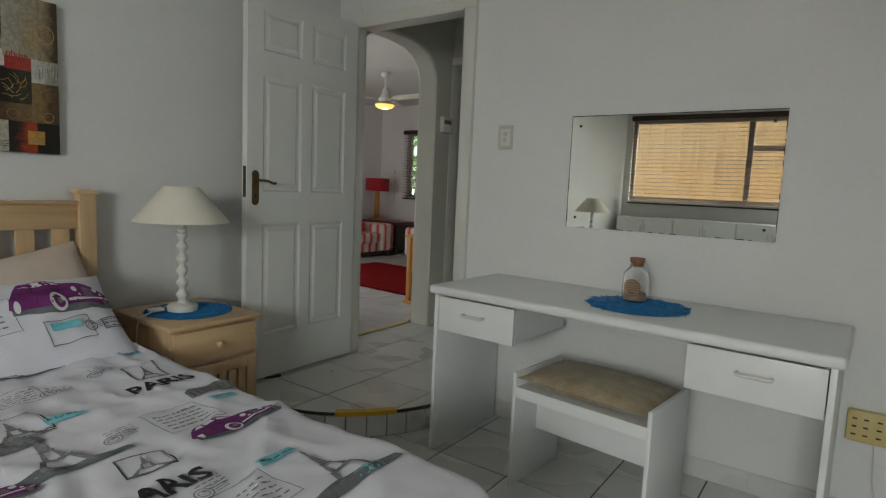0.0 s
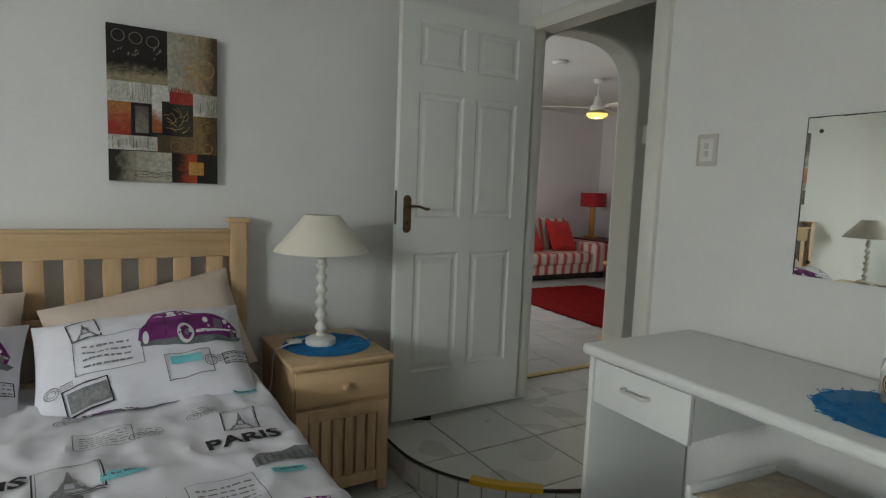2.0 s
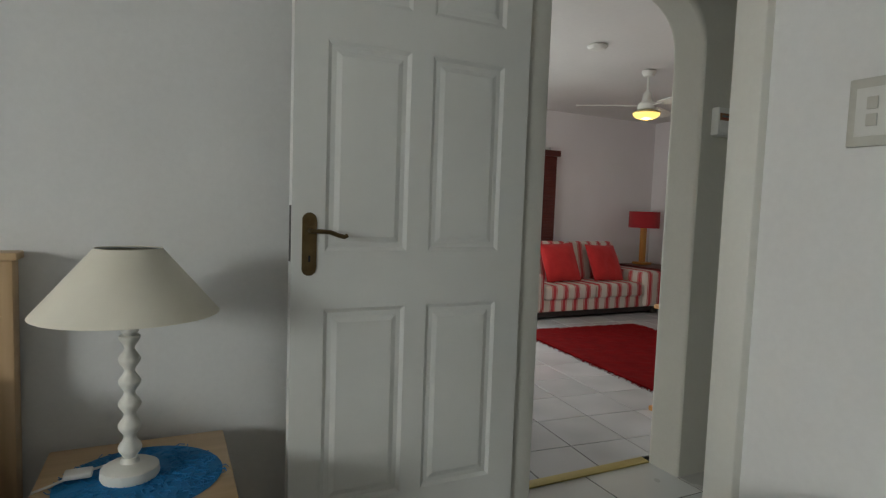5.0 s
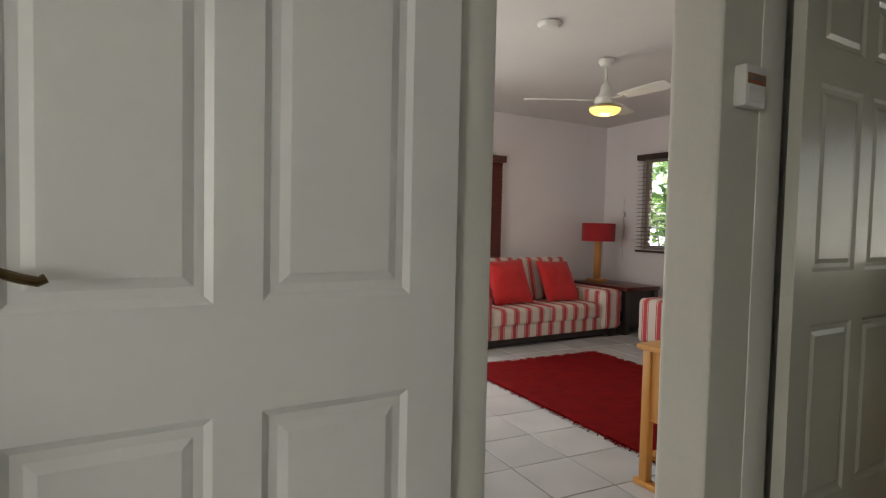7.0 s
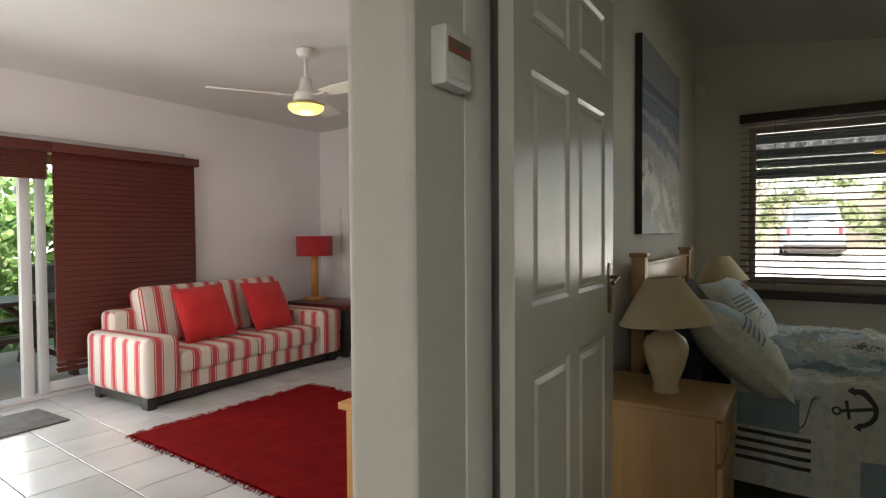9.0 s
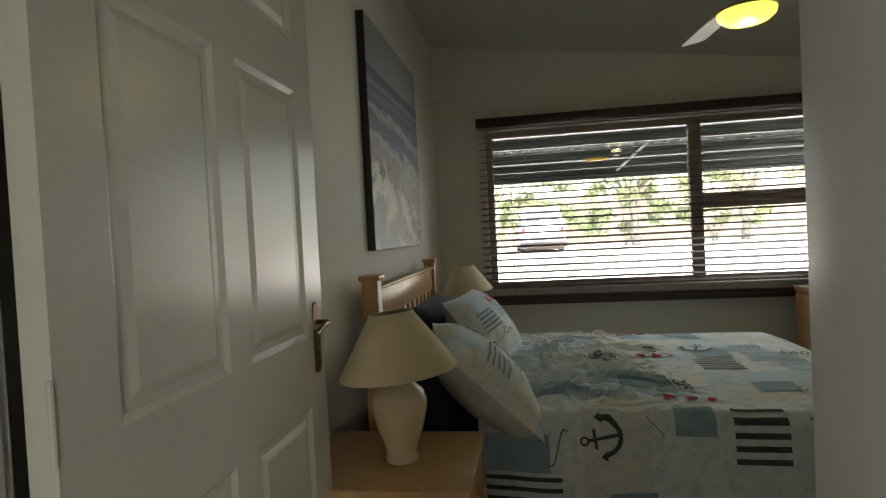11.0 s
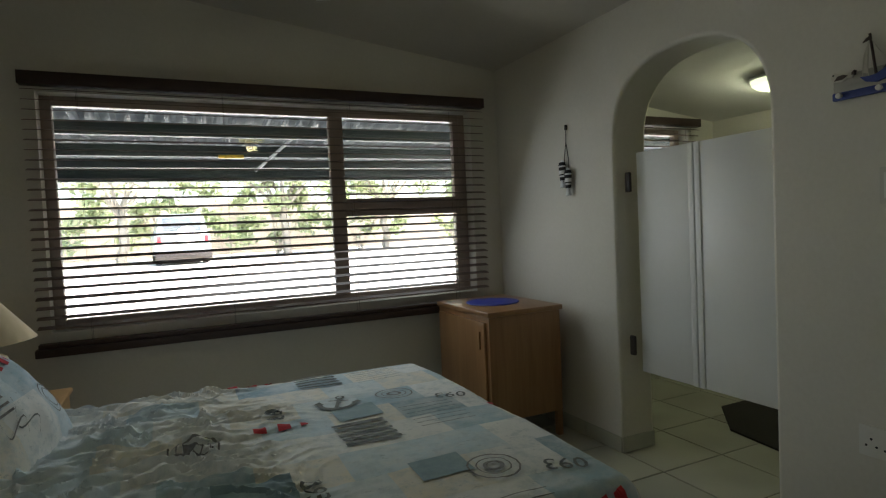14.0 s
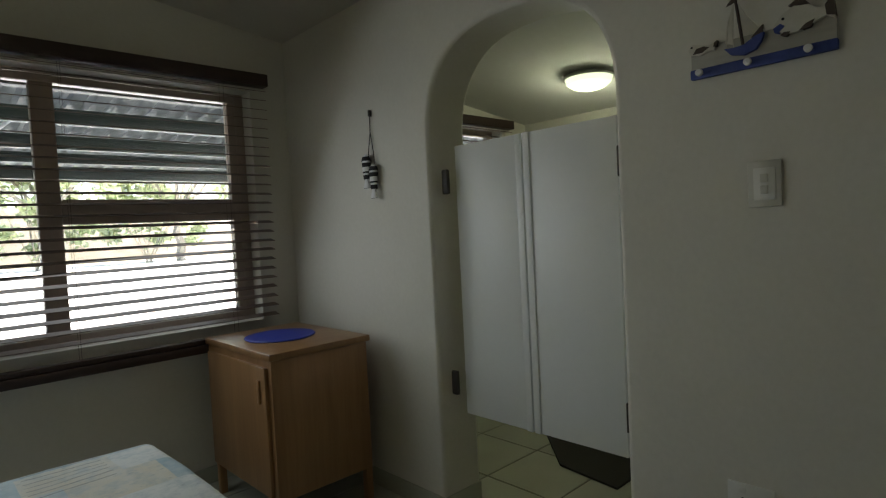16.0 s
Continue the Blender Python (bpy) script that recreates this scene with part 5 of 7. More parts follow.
for k in range(16):
    y, z = rr.uniform(0.03, 0.5), rr.uniform(0.8, 0.86)
    part("paint_stroke", tube([(0.0335, -0.2 + 0.4 * y, -0.3 + 0.6 * z), (0.0345, -0.2 + 0.4 * y + 0.006, -0.3 + 0.6 * z + rr.uniform(0.005, 0.014))], 0.002, 5), paint(GRY), canvas)
for k in range(12):
    a = rr.uniform(2.2, 4.6)
    part("paint_stroke", tube([(0.0335, -0.2 + 0.4 * 0.86 + s * 0.075 * math.cos(a + 0.3 * s), 0.168 + s * 0.09 * math.sin(a + 0.3 * s)) for s in (0.4, 0.7, 1.0)], 0.0013, 5), paint(GOLD), canvas)
for k in range(16):
    y, z, a = rr.uniform(0.53, 0.72), rr.uniform(0.35, 0.5), rr.uniform(0, 3.14)
    part("paint_stroke", tube([(0.034, -0.2 + 0.4 * y - 0.02 * math.cos(a), -0.3 + 0.6 * z - 0.02 * math.sin(a)), (0.0345, -0.2 + 0.4 * y, -0.3 + 0.6 * z), (0.034, -0.2 + 0.4 * y + 0.02 * math.cos(a + 0.5), -0.3 + 0.6 * z + 0.02 * math.sin(a + 0.5))], 0.0011, 4), paint(GOLD), canvas)
for k in range(22):
    y = rr.choice((rr.uniform(0.03, 0.36), rr.uniform(0.78, 0.98), rr.uniform(0.03, 0.42)))
    z = 0.53 if y < 0.37 and k % 2 else (0.49 if y > 0.77 else 0.215)
    part("paint_stroke", box(0.033, -0.2 + 0.4 * y, -0.3 + 0.6 * z, 0.0342, -0.2 + 0.4 * y + 0.0025, -0.3 + 0.6 * (z + rr.uniform(0.05, 0.09))), paint(GRY), canvas)
for z in (0.71, 0.725, 0.05, 0.035, 0.065):
    part("paint_stroke", tube([(0.0335, -0.2 + 0.4 * (0.02 + 0.05 * k + (0.2 if z < 0.3 else 0)), -0.3 + 0.6 * (z + rr.uniform(-0.008, 0.008))) for k in range(9)], 0.001, 4), paint(INKY), canvas)


copy_thing(canvas, pose(-2.29, 0.11, 1.4515))


def wall_switch(name, m, w, h, rockers, label):
    """A plastic light switch; the plate lies in local x and z, its front towards -y."""
    s = thing(name, m, label, "light switch")
    part("plate", box(-w / 2, -0.009, -h / 2, w / 2, 0.0, h / 2, 0.003), SWITCHP, s)
    part("inner_plate", box(-w / 2 + 0.014, -0.0105, -h / 2 + 0.018, w / 2 - 0.014, -0.009, h / 2 - 0.018, 0.001), PLASTIC, s)
    for k in range(rockers):
        x = 0.0
        z = (k - (rockers - 1) / 2) * 0.03
        part("rocker", box(x - 0.009, -0.0145, z - 0.011, x + 0.009, -0.0105, z + 0.011, 0.0015), SWITCHP, s)
    return s


wall_switch("light_switch", pose(-1.055, 3.0545, 1.356), 0.085, 0.122, 2, "white two-rocker light switch on the wall")
wall_switch("light_switch", pose(0.8145, 5.69, 1.328, 0, 0, -90), 0.08, 0.12, 2, "white two-rocker light switch on the wall")
jar = thing("glass_jar", pose(-0.262, 2.80, 0.655), "corked glass jar with a round brown label, half full of sand", "jar")
part("glass", lathe([(0.0005, 0.0), (0.045, 0.0), (0.053, 0.008), (0.054, 0.09), (0.05, 0.115), (0.028, 0.14), (0.026, 0.158), (0.023, 0.158), (0.0235, 0.14), (0.046, 0.113), (0.05, 0.09), (0.049, 0.01), (0.04, 0.005), (0.0005, 0.005)], 32), GLASS, jar)
part("sand", lathe([(0.0005, 0.006), (0.046, 0.007), (0.048, 0.03), (0.03, 0.038), (0.0005, 0.033)], 24), SAND, jar)
part("cork", lathe([(0.0225, 0.142), (0.024, 0.16), (0.03, 0.161), (0.03, 0.178), (0.0005, 0.18)], 20), CORK, jar)
lab = bmesh.new()
bm_l = [lab.verts.new((0.0552 * math.sin(x / 0.055), -0.0552 * math.cos(x / 0.055), 0.06 + z)) for x, z in disc(0, 0, 0.036, 24)]
lab.faces.new(bm_l)
part("label", lab, CORK, jar, "round brown paper label")
lab2 = bmesh.new()
for poly in ring(0, 0, 0.03, 0.003, 24) + [[(-0.02, 0.012 - 0.009 * k), (0.02, 0.012 - 0.009 * k), (0.02, 0.015 - 0.009 * k), (-0.02, 0.015 - 0.009 * k)] for k in range(4)]:
    lab2.faces.new([lab2.verts.new((0.0557 * math.sin(x / 0.055), -0.0557 * math.cos(x / 0.055), 0.06 + z)) for x, z in poly])
part("label_print", lab2, SAND, jar)
plug = thing("extension_block", pose(0.56, 3.054, 0.27), "yellowed plastic multi-socket block on the wall", "socket")
part("case", box(-0.07, -0.035, -0.06, 0.07, 0.0, 0.06, 0.008), IVORY, plug)
for x in (-0.045, -0.01, 0.03):
    for z in (-0.03, 0.0, 0.03):
        part("slot", box(x - 0.009, -0.0365, z - 0.003, x + 0.006, -0.035, z + 0.003), DARK, plug)
part("cable", tube([(0.02, -0.02, -0.06), (0.03, -0.02, -0.2), (0.06, -0.03, -0.39)], 0.004, 6), PLASTIC, plug)
wedge = bmesh.new()
prism([(0, 0), (0.09, 0.012), (0.09, 0.04), (0, 0.04)], 0, 0.011, wedge)
solo("door_wedge", wedge, DARK, "small black rubber wedge under the door", "door wedge", m=pose(-2.09, 2.36, 0.0003, 0, 0, 60))

# low white cupboards under the bedroom window
for k in range(3):
    cb = thing("low_cupboard", pose(-2.2 + 0.75 * k, -2.59, F1), "low white two-door cupboard under the window", "cupboard", "low cupboards")
    part("body", box(0, 0, 0, 0.74, 0.42, 0.93, 0.003), MELA, cb)
    for a, b, hx in ((0.01, 0.366, 0.34), (0.374, 0.73, 0.4)):
        dd = part("door", box(a, 0.42, 0.06, b, 0.438, 0.9, 0.002), MELA, cb)
        part("handle", tube([(hx, 0.438, 0.7), (hx, 0.462, 0.705), (hx, 0.462, 0.815), (hx, 0.438, 0.82)], 0.005, 6), STEEL, dd)

# ---- hall ----
alarm = thing("alarm_keypad", pose(-2.19, 4.065, 1.565), "white plastic alarm unit with a printed strip on the hall wall", "alarm")
part("case", box(0, -0.052, -0.06, 0.04, 0.052, 0.06, 0.008), PLASTIC, alarm)
part("label_strip", box(0.0402, -0.045, 0.004, 0.0412, 0.045, 0.034), CORK, alarm, "brown printed strip")
part("print_bar", box(0.0414, -0.032, 0.018, 0.042, 0.028, 0.0245), SLATE, alarm)
part("print_bar", box(0.0414, -0.032, 0.0108, 0.042, 0.028, 0.013), REDINK, alarm)
part("flap", box(0.0402, -0.04, -0.045, 0.0425, 0.04, -0.005, 0.001), PLASTIC, alarm)

# ---- living room ----


def sofa(name, m, length, label, category, group, seats):
    """A striped box sofa that faces +x; origin at the back left foot, y along its length."""
    s = thing(name, m, label, category, group)
    arm = 0.27
    part("base", box(0.04, 0.05, 0.085, 0.76, length - 0.05, 0.22, 0.015), SOFA, s, flip=True)
    part("plinth", box(0.06, 0.04, 0.03, 0.735, length - 0.04, 0.085), DARK, s)
    for x in (0.09, 0.72):
        for y in (0.07, length - 0.07):
            part("foot", box(x - 0.035, y - 0.035, 0, x + 0.035, y + 0.035, 0.085, 0.004), DARK, s)
    for y in (0.0, length - arm):
        part("arm", box(0.0, y, 0.085, 0.8, y + arm, 0.5, 0.05, segs=4), SOFA, s, flip=True)
    part("back_frame", box(0.0, arm * 0.4, 0.2, 0.2, length - arm * 0.4, 0.64, 0.04, segs=3), SOFA, s, flip=True)
    w = (length - 2 * arm) / seats
    for k in range(seats):
        y = arm + k * w
        part("seat_cushion", box(0.16, y + 0.004, 0.21, 0.79, y + w - 0.004, 0.37, 0.04, segs=4), SOFA, s, flip=True)
        bc = box(-0.09, -w / 2 + 0.006, 0.0, 0.09, w / 2 - 0.006, 0.46, 0.05, segs=4)
        part("back_cushion", bc, SOFA, s, m=pose(0.27, y + w / 2, 0.355, 0, -14, 0), flip=True)
    return s


sofa1 = sofa("sofa", pose(-6.1, 5.22, 0), 1.95, "red and cream striped two-seat sofa with square arms", "sofa", "striped seats", 2)
sofa2 = sofa("armchair", pose(-4.76, 7.55, 0, 0, 0, -90), 1.25, "red and cream striped armchair beside the window", "armchair", "striped seats", 1)


def scatter(m, seed):
    return solo("scatter_cushion", cushion(0.46, 0.46, 0.15, seed), REDC, "bright red square scatter cushion on the sofa", "cushion", "scatter cushions", m=m)


scatter(pose(-5.655, 5.93, 0.585, 0, 66, -4) @ pose(0, 0, 0, 0, 0, 93), 1.2)
scatter(pose(-5.66, 6.58, 0.575, 0, 62, 3) @ pose(0, 0, 0, 0, 0, 88), 4.6)
st = thing("side_table", pose(-5.72, 7.5, 0), "dark red-brown wooden side table in the corner", "table")
part("top", box(-0.42, -0.27, 0.47, 0.42, 0.27, 0.51, 0.006), surface("red_brown_lacquer", (0.09, 0.012, 0.01), (0.14, 0.022, 0.016), 30, 4, 0.3, 0.08, 0.05), st)
for x in (-0.38, 0.38):
    for y in (-0.23, 0.23):
        part("leg", box(x - 0.03, y - 0.03, 0, x + 0.03, y + 0.03, 0.47, 0.003), DARK, st)
part("panel", box(0.36, -0.2, 0.06, 0.385, 0.2, 0.47), DARK, st)
part("shelf", box(-0.36, -0.22, 0.14, 0.36, 0.22, 0.16), DARK, st)
rl = thing("table_lamp", pose(-5.98, 7.5, 0.51), "tall wooden lamp with a red drum shade on the side table", "table lamp")
part("base", box(-0.085, -0.085, 0, 0.085, 0.085, 0.03, 0.004), ORANGE, rl)
part("stem", box(-0.03, -0.03, 0.03, 0.03, 0.03, 0.5, 0.004), ORANGE, rl)
part("shade", lathe([(0.19, 0.475), (0.192, 0.475), (0.192, 0.685), (0.19, 0.685), (0.189, 0.68), (0.189, 0.48), (0.19, 0.475)], 40), REDS, rl, "red drum shade")
rug = thing("rug", pose(-4.97, 4.92, 0.0, 0, 0, -4), "deep red shaggy rug with a ragged edge on the tiles", "rug")
bm = bmesh.new()
NX, NY, RL, RW = 80, 54, 2.25, 1.42
g = [[bm.verts.new((RL * i / NX + 0.006 * noise.noise(Vector((i, j, 1.5))), RW * j / NY + 0.006 * noise.noise(Vector((i, j, 7.5))), 0.004 if i in (0, NX) or j in (0, NY) else 0.016 + 0.008 * noise.noise(Vector((i * 0.9, j * 0.9, 3.3))))) for j in range(NY + 1)] for i in range(NX + 1)]
for i in range(NX):
    for j in range(NY):
        bm.faces.new((g[i][j], g[i + 1][j], g[i + 1][j + 1], g[i][j + 1]))
part("rug_body", bm, RUG, rug)
fr = bmesh.new()
rr = random.Random(5)
for k in range(620):
    s = rr.uniform(0, 2 * (RL + RW))
    if s < RL:
        p, d = (s, 0.0), (0, -1)
    elif s < RL + RW:
        p, d = (RL, s - RL), (1, 0)
    elif s < 2 * RL + RW:
        p, d = (s - RL - RW, RW), (0, 1)
    else:
        p, d = (0.0, s - 2 * RL - RW), (-1, 0)
    q, o = rr.uniform(0.012, 0.035), rr.uniform(-0.012, 0.012)
    tube([(p[0] - d[0] * 0.01, p[1] - d[1] * 0.01, 0.01), (p[0] + d[0] * q * 0.6 + d[1] * o, p[1] + d[1] * q * 0.6 + d[0] * o, 0.012), (p[0] + d[0] * q + d[1] * o * 2, p[1] + d[1] * q + d[0] * o * 2, 0.003)], 0.0026, 4, fr)
tagged(part("fringe", fr, RUG, rug), kind="stuff")


def ceiling_fan(name, m, drop, blades, first, material_bowl, label, watts, color):
    """A white ceiling fan with a glass bowl lamp, origin at the ceiling."""
    f = thing(name, m, label, "ceiling fan")
    W = PLASTIC
    part("canopy", lathe([(0.06, 0), (0.062, -0.02), (0.045, -0.05), (0.014, -0.06)], 24), W, f)
    part("rod", lathe([(0.012, -0.055), (0.012, -drop + 0.23)], 12), W, f)
    part("motor", lathe([(0.016, -drop + 0.255), (0.036, -drop + 0.235), (0.044, -drop + 0.19), (0.05, -drop + 0.165), (0.078, -drop + 0.14), (0.084, -drop + 0.11), (0.08, -drop + 0.09), (0.06, -drop + 0.08)], 28), W, f)
    part("lamp_ring", lathe([(0.06, -drop + 0.085), (0.085, -drop + 0.08), (0.122, -drop + 0.066), (0.122, -drop + 0.056), (0.06, -drop + 0.054)], 28), BRASS, f)
    part("bowl", lathe([(0.119, -drop + 0.056), (0.115, -drop + 0.037), (0.09, -drop + 0.016), (0.05, -drop + 0.005), (0.0005, -drop + 0.003)], 32), material_bowl, f, "glowing glass bowl")
    for k in range(blades):
        a = first + 360 * k / blades
        br = part("blade_arm", box(0.09, -0.02, -0.004, 0.2, 0.02, 0.004, 0.002), W, f, m=pose(0, 0, -drop + 0.12, 0, 0, a))
        bl = bmesh.new()
        prism([(0.17, -0.045), (0.3, -0.06), (0.6, -0.065), (0.625, -0.05), (0.625, 0.05), (0.6, 0.065), (0.3, 0.06), (0.17, 0.045)], -0.003, 0.004, bl)
        part("blade", bl, W, f, m=pose(0, 0, -drop + 0.125, 0, 0, a) @ pose(0, 0, 0, -11, 0, 0))
    return f


def bulb(name, place, watts, color, r=0.05):
    l = new(name, bpy.data.lights.new(name, "POINT"))
    l.data.energy, l.data.color, l.data.shadow_soft_size = watts, color, r
    l.location = place
    return l


ceiling_fan("ceiling_fan", pose(-4.38, 5.83, 2.452), 0.435, 3, 356, BULB, "white ceiling fan with a glowing glass bowl lamp", 1, (1, 0.8, 0.5))
bulb("fan_bulb", (-4.38, 5.83, 1.99), L_FAN, (1.0, 0.78, 0.45))
ceiling_fan("ceiling_fan", pose(-0.61, 6.38, roof_z(-0.61)), 0.42, 3, 95, BULB2, "white ceiling fan with a yellow glass bowl lamp", 1, (1, 0.9, 0.5))
bulb("fan_bulb", (-0.61, 6.38, roof_z(-0.61) - 0.45), L_FAN * 0.5, (1.0, 0.88, 0.5))
sd = solo("smoke_detector", lathe([(0.075, 0.0), (0.078, -0.012), (0.06, -0.03), (0.0005, -0.034)], 28), PLASTIC, "white round smoke detector on the ceiling", "smoke detector", m=pose(-4.05, 4.945, 2.464))

# red-brown blinds over the sliding door
rb = thing("wooden_blind", pose(-6.22, 5.66, 1.9), "dark red-brown wooden blind let down over the sliding door", "blind", "door blinds")
part("valance", box(-0.05, -0.6, -0.07, 0.05, 0.6, 0.0, 0.003), BLINDR, rb)
slat_me = finish("slat", box(-0.004, -0.58, -0.024, 0.004, 0.58, 0.024, 0.002, segs=1), BLINDR, False)
for k in range(37):
    ob = new("slat", slat_me)
    ob.parent = rb
    ob.matrix_basis = pose(0.0, 0, -0.09 - k * 0.042, 0, -16, 0)
for z, tip in ((0.252, -62), (0.212, -62)):
    ob = new("slat", slat_me)
    ob.parent = rb
    ob.matrix_basis = pose(0.0, 0, z - 1.9, 0, tip, 0)
rb2 = thing("wooden_blind", pose(-6.22, 4.3, 1.9), "dark red-brown wooden blind pulled up over the sliding door", "blind", "door blinds")
part("valance", box(-0.05, -0.755, -0.07, 0.05, 0.755, 0.0, 0.003), BLINDR, rb2)
stack_me = finish("slat", box(-0.024, -0.74, -0.004, 0.024, 0.74, 0.004, 0.002, segs=1), BLINDR, False)
for k in range(19):
    ob = new("slat", stack_me)
    ob.parent = rb2
    ob.matrix_basis = pose(0.0, 0, -0.08 - k * 0.0105, 0, 0, 0)
sl = tagged(new("sliding_door"), "white aluminium sliding glass door, half open", "sliding door", "", "structure")
for y0, y1 in ((2.9, 2.95), (4.92, 4.99), (5.03, 5.09), (6.15, 6.2)):
    part("stile", box(-6.41, y0, 0.02, -6.36, y1, 1.93, 0.003), ALU, sl)
part("track", box(-6.44, 2.9, 0.0, -6.32, 6.2, 0.025, 0.003), ALU, sl)
part("head", box(-6.44, 2.9, 1.92, -6.32, 6.2, 1.95, 0.003), ALU, sl)
part("bottom_rail", box(-6.405, 5.09, 0.03, -6.365, 6.15, 0.1, 0.003), ALU, sl)
pn = part("pane", box(-6.388, 5.09, 0.1, -6.383, 6.15, 1.92), GLASS, sl, smooth=False)
pn.visible_shadow = False
solo("doormat", box(-6.05, 4.35, 0.0, -5.6, 4.88, 0.012, 0.003), surface("grey_bristle_mat", (0.08, 0.08, 0.08), (0.16, 0.16, 0.16), 150, 12, 0.95, 0.05, 0.8), "grey bristle doormat on the tiles", "doormat")
con = thing("console_table", pose(-2.86, 4.5, 0), "orange pine console table against the wall", "table")
part("top", box(-0.02, -0.02, 0.615, 0.41, 1.02, 0.64, 0.005), ORANGE, con)
for x in (0.0, 0.36):
    for y in (0.0, 0.96):
        part("leg", box(x, y, 0.03, x + 0.04, y + 0.04, 0.615, 0.003), ORANGE, con)
for y in (0.0, 0.96):
    part("foot", box(-0.03, y - 0.005, 0.0, 0.4, y + 0.045, 0.03, 0.008), ORANGE, con)
    part("side_board", box(0.04, y + 0.01, 0.3, 0.36, y + 0.03, 0.61, 0.002), ORANGE, con)
part("apron", box(0.005, 0.04, 0.53, 0.025, 0.96, 0.61, 0.002), ORANGE, con)
part("shelf", box(0.0, 0.04, 0.12, 0.4, 0.96, 0.14, 0.002), ORANGE, con)
cab_w = thing("wall_cable", pose(0, 0, 0), "loose white cables hanging on the wall beside the lamp", "cable")
part("cable", tube([(-5.98, 7.925, 1.5), (-5.985, 7.925, 1.3), (-5.97, 7.925, 1.15), (-6.0, 7.925, 0.95), (-5.97, 7.922, 0.75)], 0.005, 6), PLASTIC, cab_w)
part("plug", box(-6.0, 7.9, 1.28, -5.955, 7.93, 1.34, 0.005), PLASTIC, cab_w)
part("socket", box(-5.84, 7.918, 0.98, -5.8, 7.93, 1.02, 0.003), PLASTIC, cab_w)

# ---- sea room ----
bed2 = thing("bed", pose(0, 0, 0), "honey pine double bed with a slatted headboard", "bed")
slat_headboard(bed2, -2.238, 5.865, 7.165, 0.0, 1.11, 0.125, 0.66, 11, HONEY, HONEY)
part("side_rail", box(-2.2, 5.80, 0.2, -0.42, 5.83, 0.34, 0.004), HONEY, bed2)
part("side_rail", box(-2.2, 7.17, 0.2, -0.42, 7.2, 0.34, 0.004), HONEY, bed2)
part("foot_rail", box(-0.45, 5.80, 0.2, -0.42, 7.2, 0.34, 0.004), HONEY, bed2)
for y in (5.84, 7.16):
    part("leg", box(-0.5, y - 0.03, 0.0, -0.44, y + 0.03, 0.3, 0.004), HONEY, bed2)
part("mattress", box(-2.19, 5.80, 0.34, -0.42, 7.19, 0.59, 0.05, segs=4), NAVY, bed2)


def creased(u, v):
    """Fine crumples that run along the bed by the pillows and die away towards the foot."""
    k = max(0.0, min(1.0, (0.93 - v + 0.2 * noise.noise(Vector((u * 2.5, 3.0, 1.0)))) / 0.4)) * max(0.25, min(1.0, (u - 5.78) / 0.2))
    a, b = noise.noise(Vector((u * 3.0, v * 3.5, 1.0))), noise.noise(Vector((u * 5.0, v * 4.0, 11.0)))
    def rounded(q):
        q = max(0.0, q)
        return q * q * (3 - 2 * q)
    ridge = rounded(1 - abs(noise.noise(Vector((v * 3.2 + 1.2 * a, u * 11 + 2.2 * a + 1.5 * v, 4.0)))) * 4.8)
    ridge2 = rounded(1 - abs(noise.noise(Vector((v * 5.5 - 2 * u, u * 19 + 2.6 * b - 2 * v, 9.0)))) * 4.0)
    ridge3 = rounded(1 - abs(noise.noise(Vector((v * 9 + 3 * u, u * 24 + 3 * a, 15.0)))) * 3.2)
    soft = 0.007 * noise.noise(Vector((u * 3, v * 3, 2))) + 0.003 * noise.noise(Vector((u * 10, v * 7, 6)))
    return k * (0.03 * ridge * (0.7 + 0.6 * b) + 0.019 * ridge2 * (0.7 + 0.8 * a) + 0.007 * ridge3) + 0.0018 * ridge2 * (0.5 + a) + soft


cloth2 = Cloth(-1.8, 1.56, 5.74, 7.28, 0.59, 0.42, 0.0, creased, 2.4, 0.016)
duvet2 = solo("duvet", cloth2.mesh(360, 250), PATCH, "pale blue and white sea-themed patchwork duvet, crumpled by the pillows", "duvet")


def on2(polys, x, y, material, name="print", turn=0.0, lift=0.005):
    """Print on the second duvet, drawn to be read from the side where y is least; x along, y across."""
    c = [[(y + q, x + 1.8 + p) for p, q in poly] for poly in moved(polys, 0, 0, turn, 1, -1)]
    if name in ("print_bar", "print_line", "print_flag"):
        for poly in c:
            part(name, laid([poly], cloth2.at, lift, 0.016), material, duvet2)
    else:
        part(name, laid(c, cloth2.at, lift, 0.014), material, duvet2)


num = text_polys("093", 0.085, 0.008)


def rev(polys):
    return [[(-x, -y) for x, y in p] for p in polys]


def flags(w):
    return [[(0, 0), (w, 0.006), (w, 0.05), (0, 0.044)], [(w * 1.9, 0.006), (w * 2.9, 0.01), (w * 2.9, 0.052), (w * 1.9, 0.05)], [(w * 3.7, 0.012), (w * 4.5, 0.03), (w * 3.7, 0.056)]]


def bars(w, n, t, gap):
    return [[(0, k * (t + gap)), (w, k * (t + gap)), (w, k * (t + gap) + t), (0, k * (t + gap) + t)] for k in range(n)]


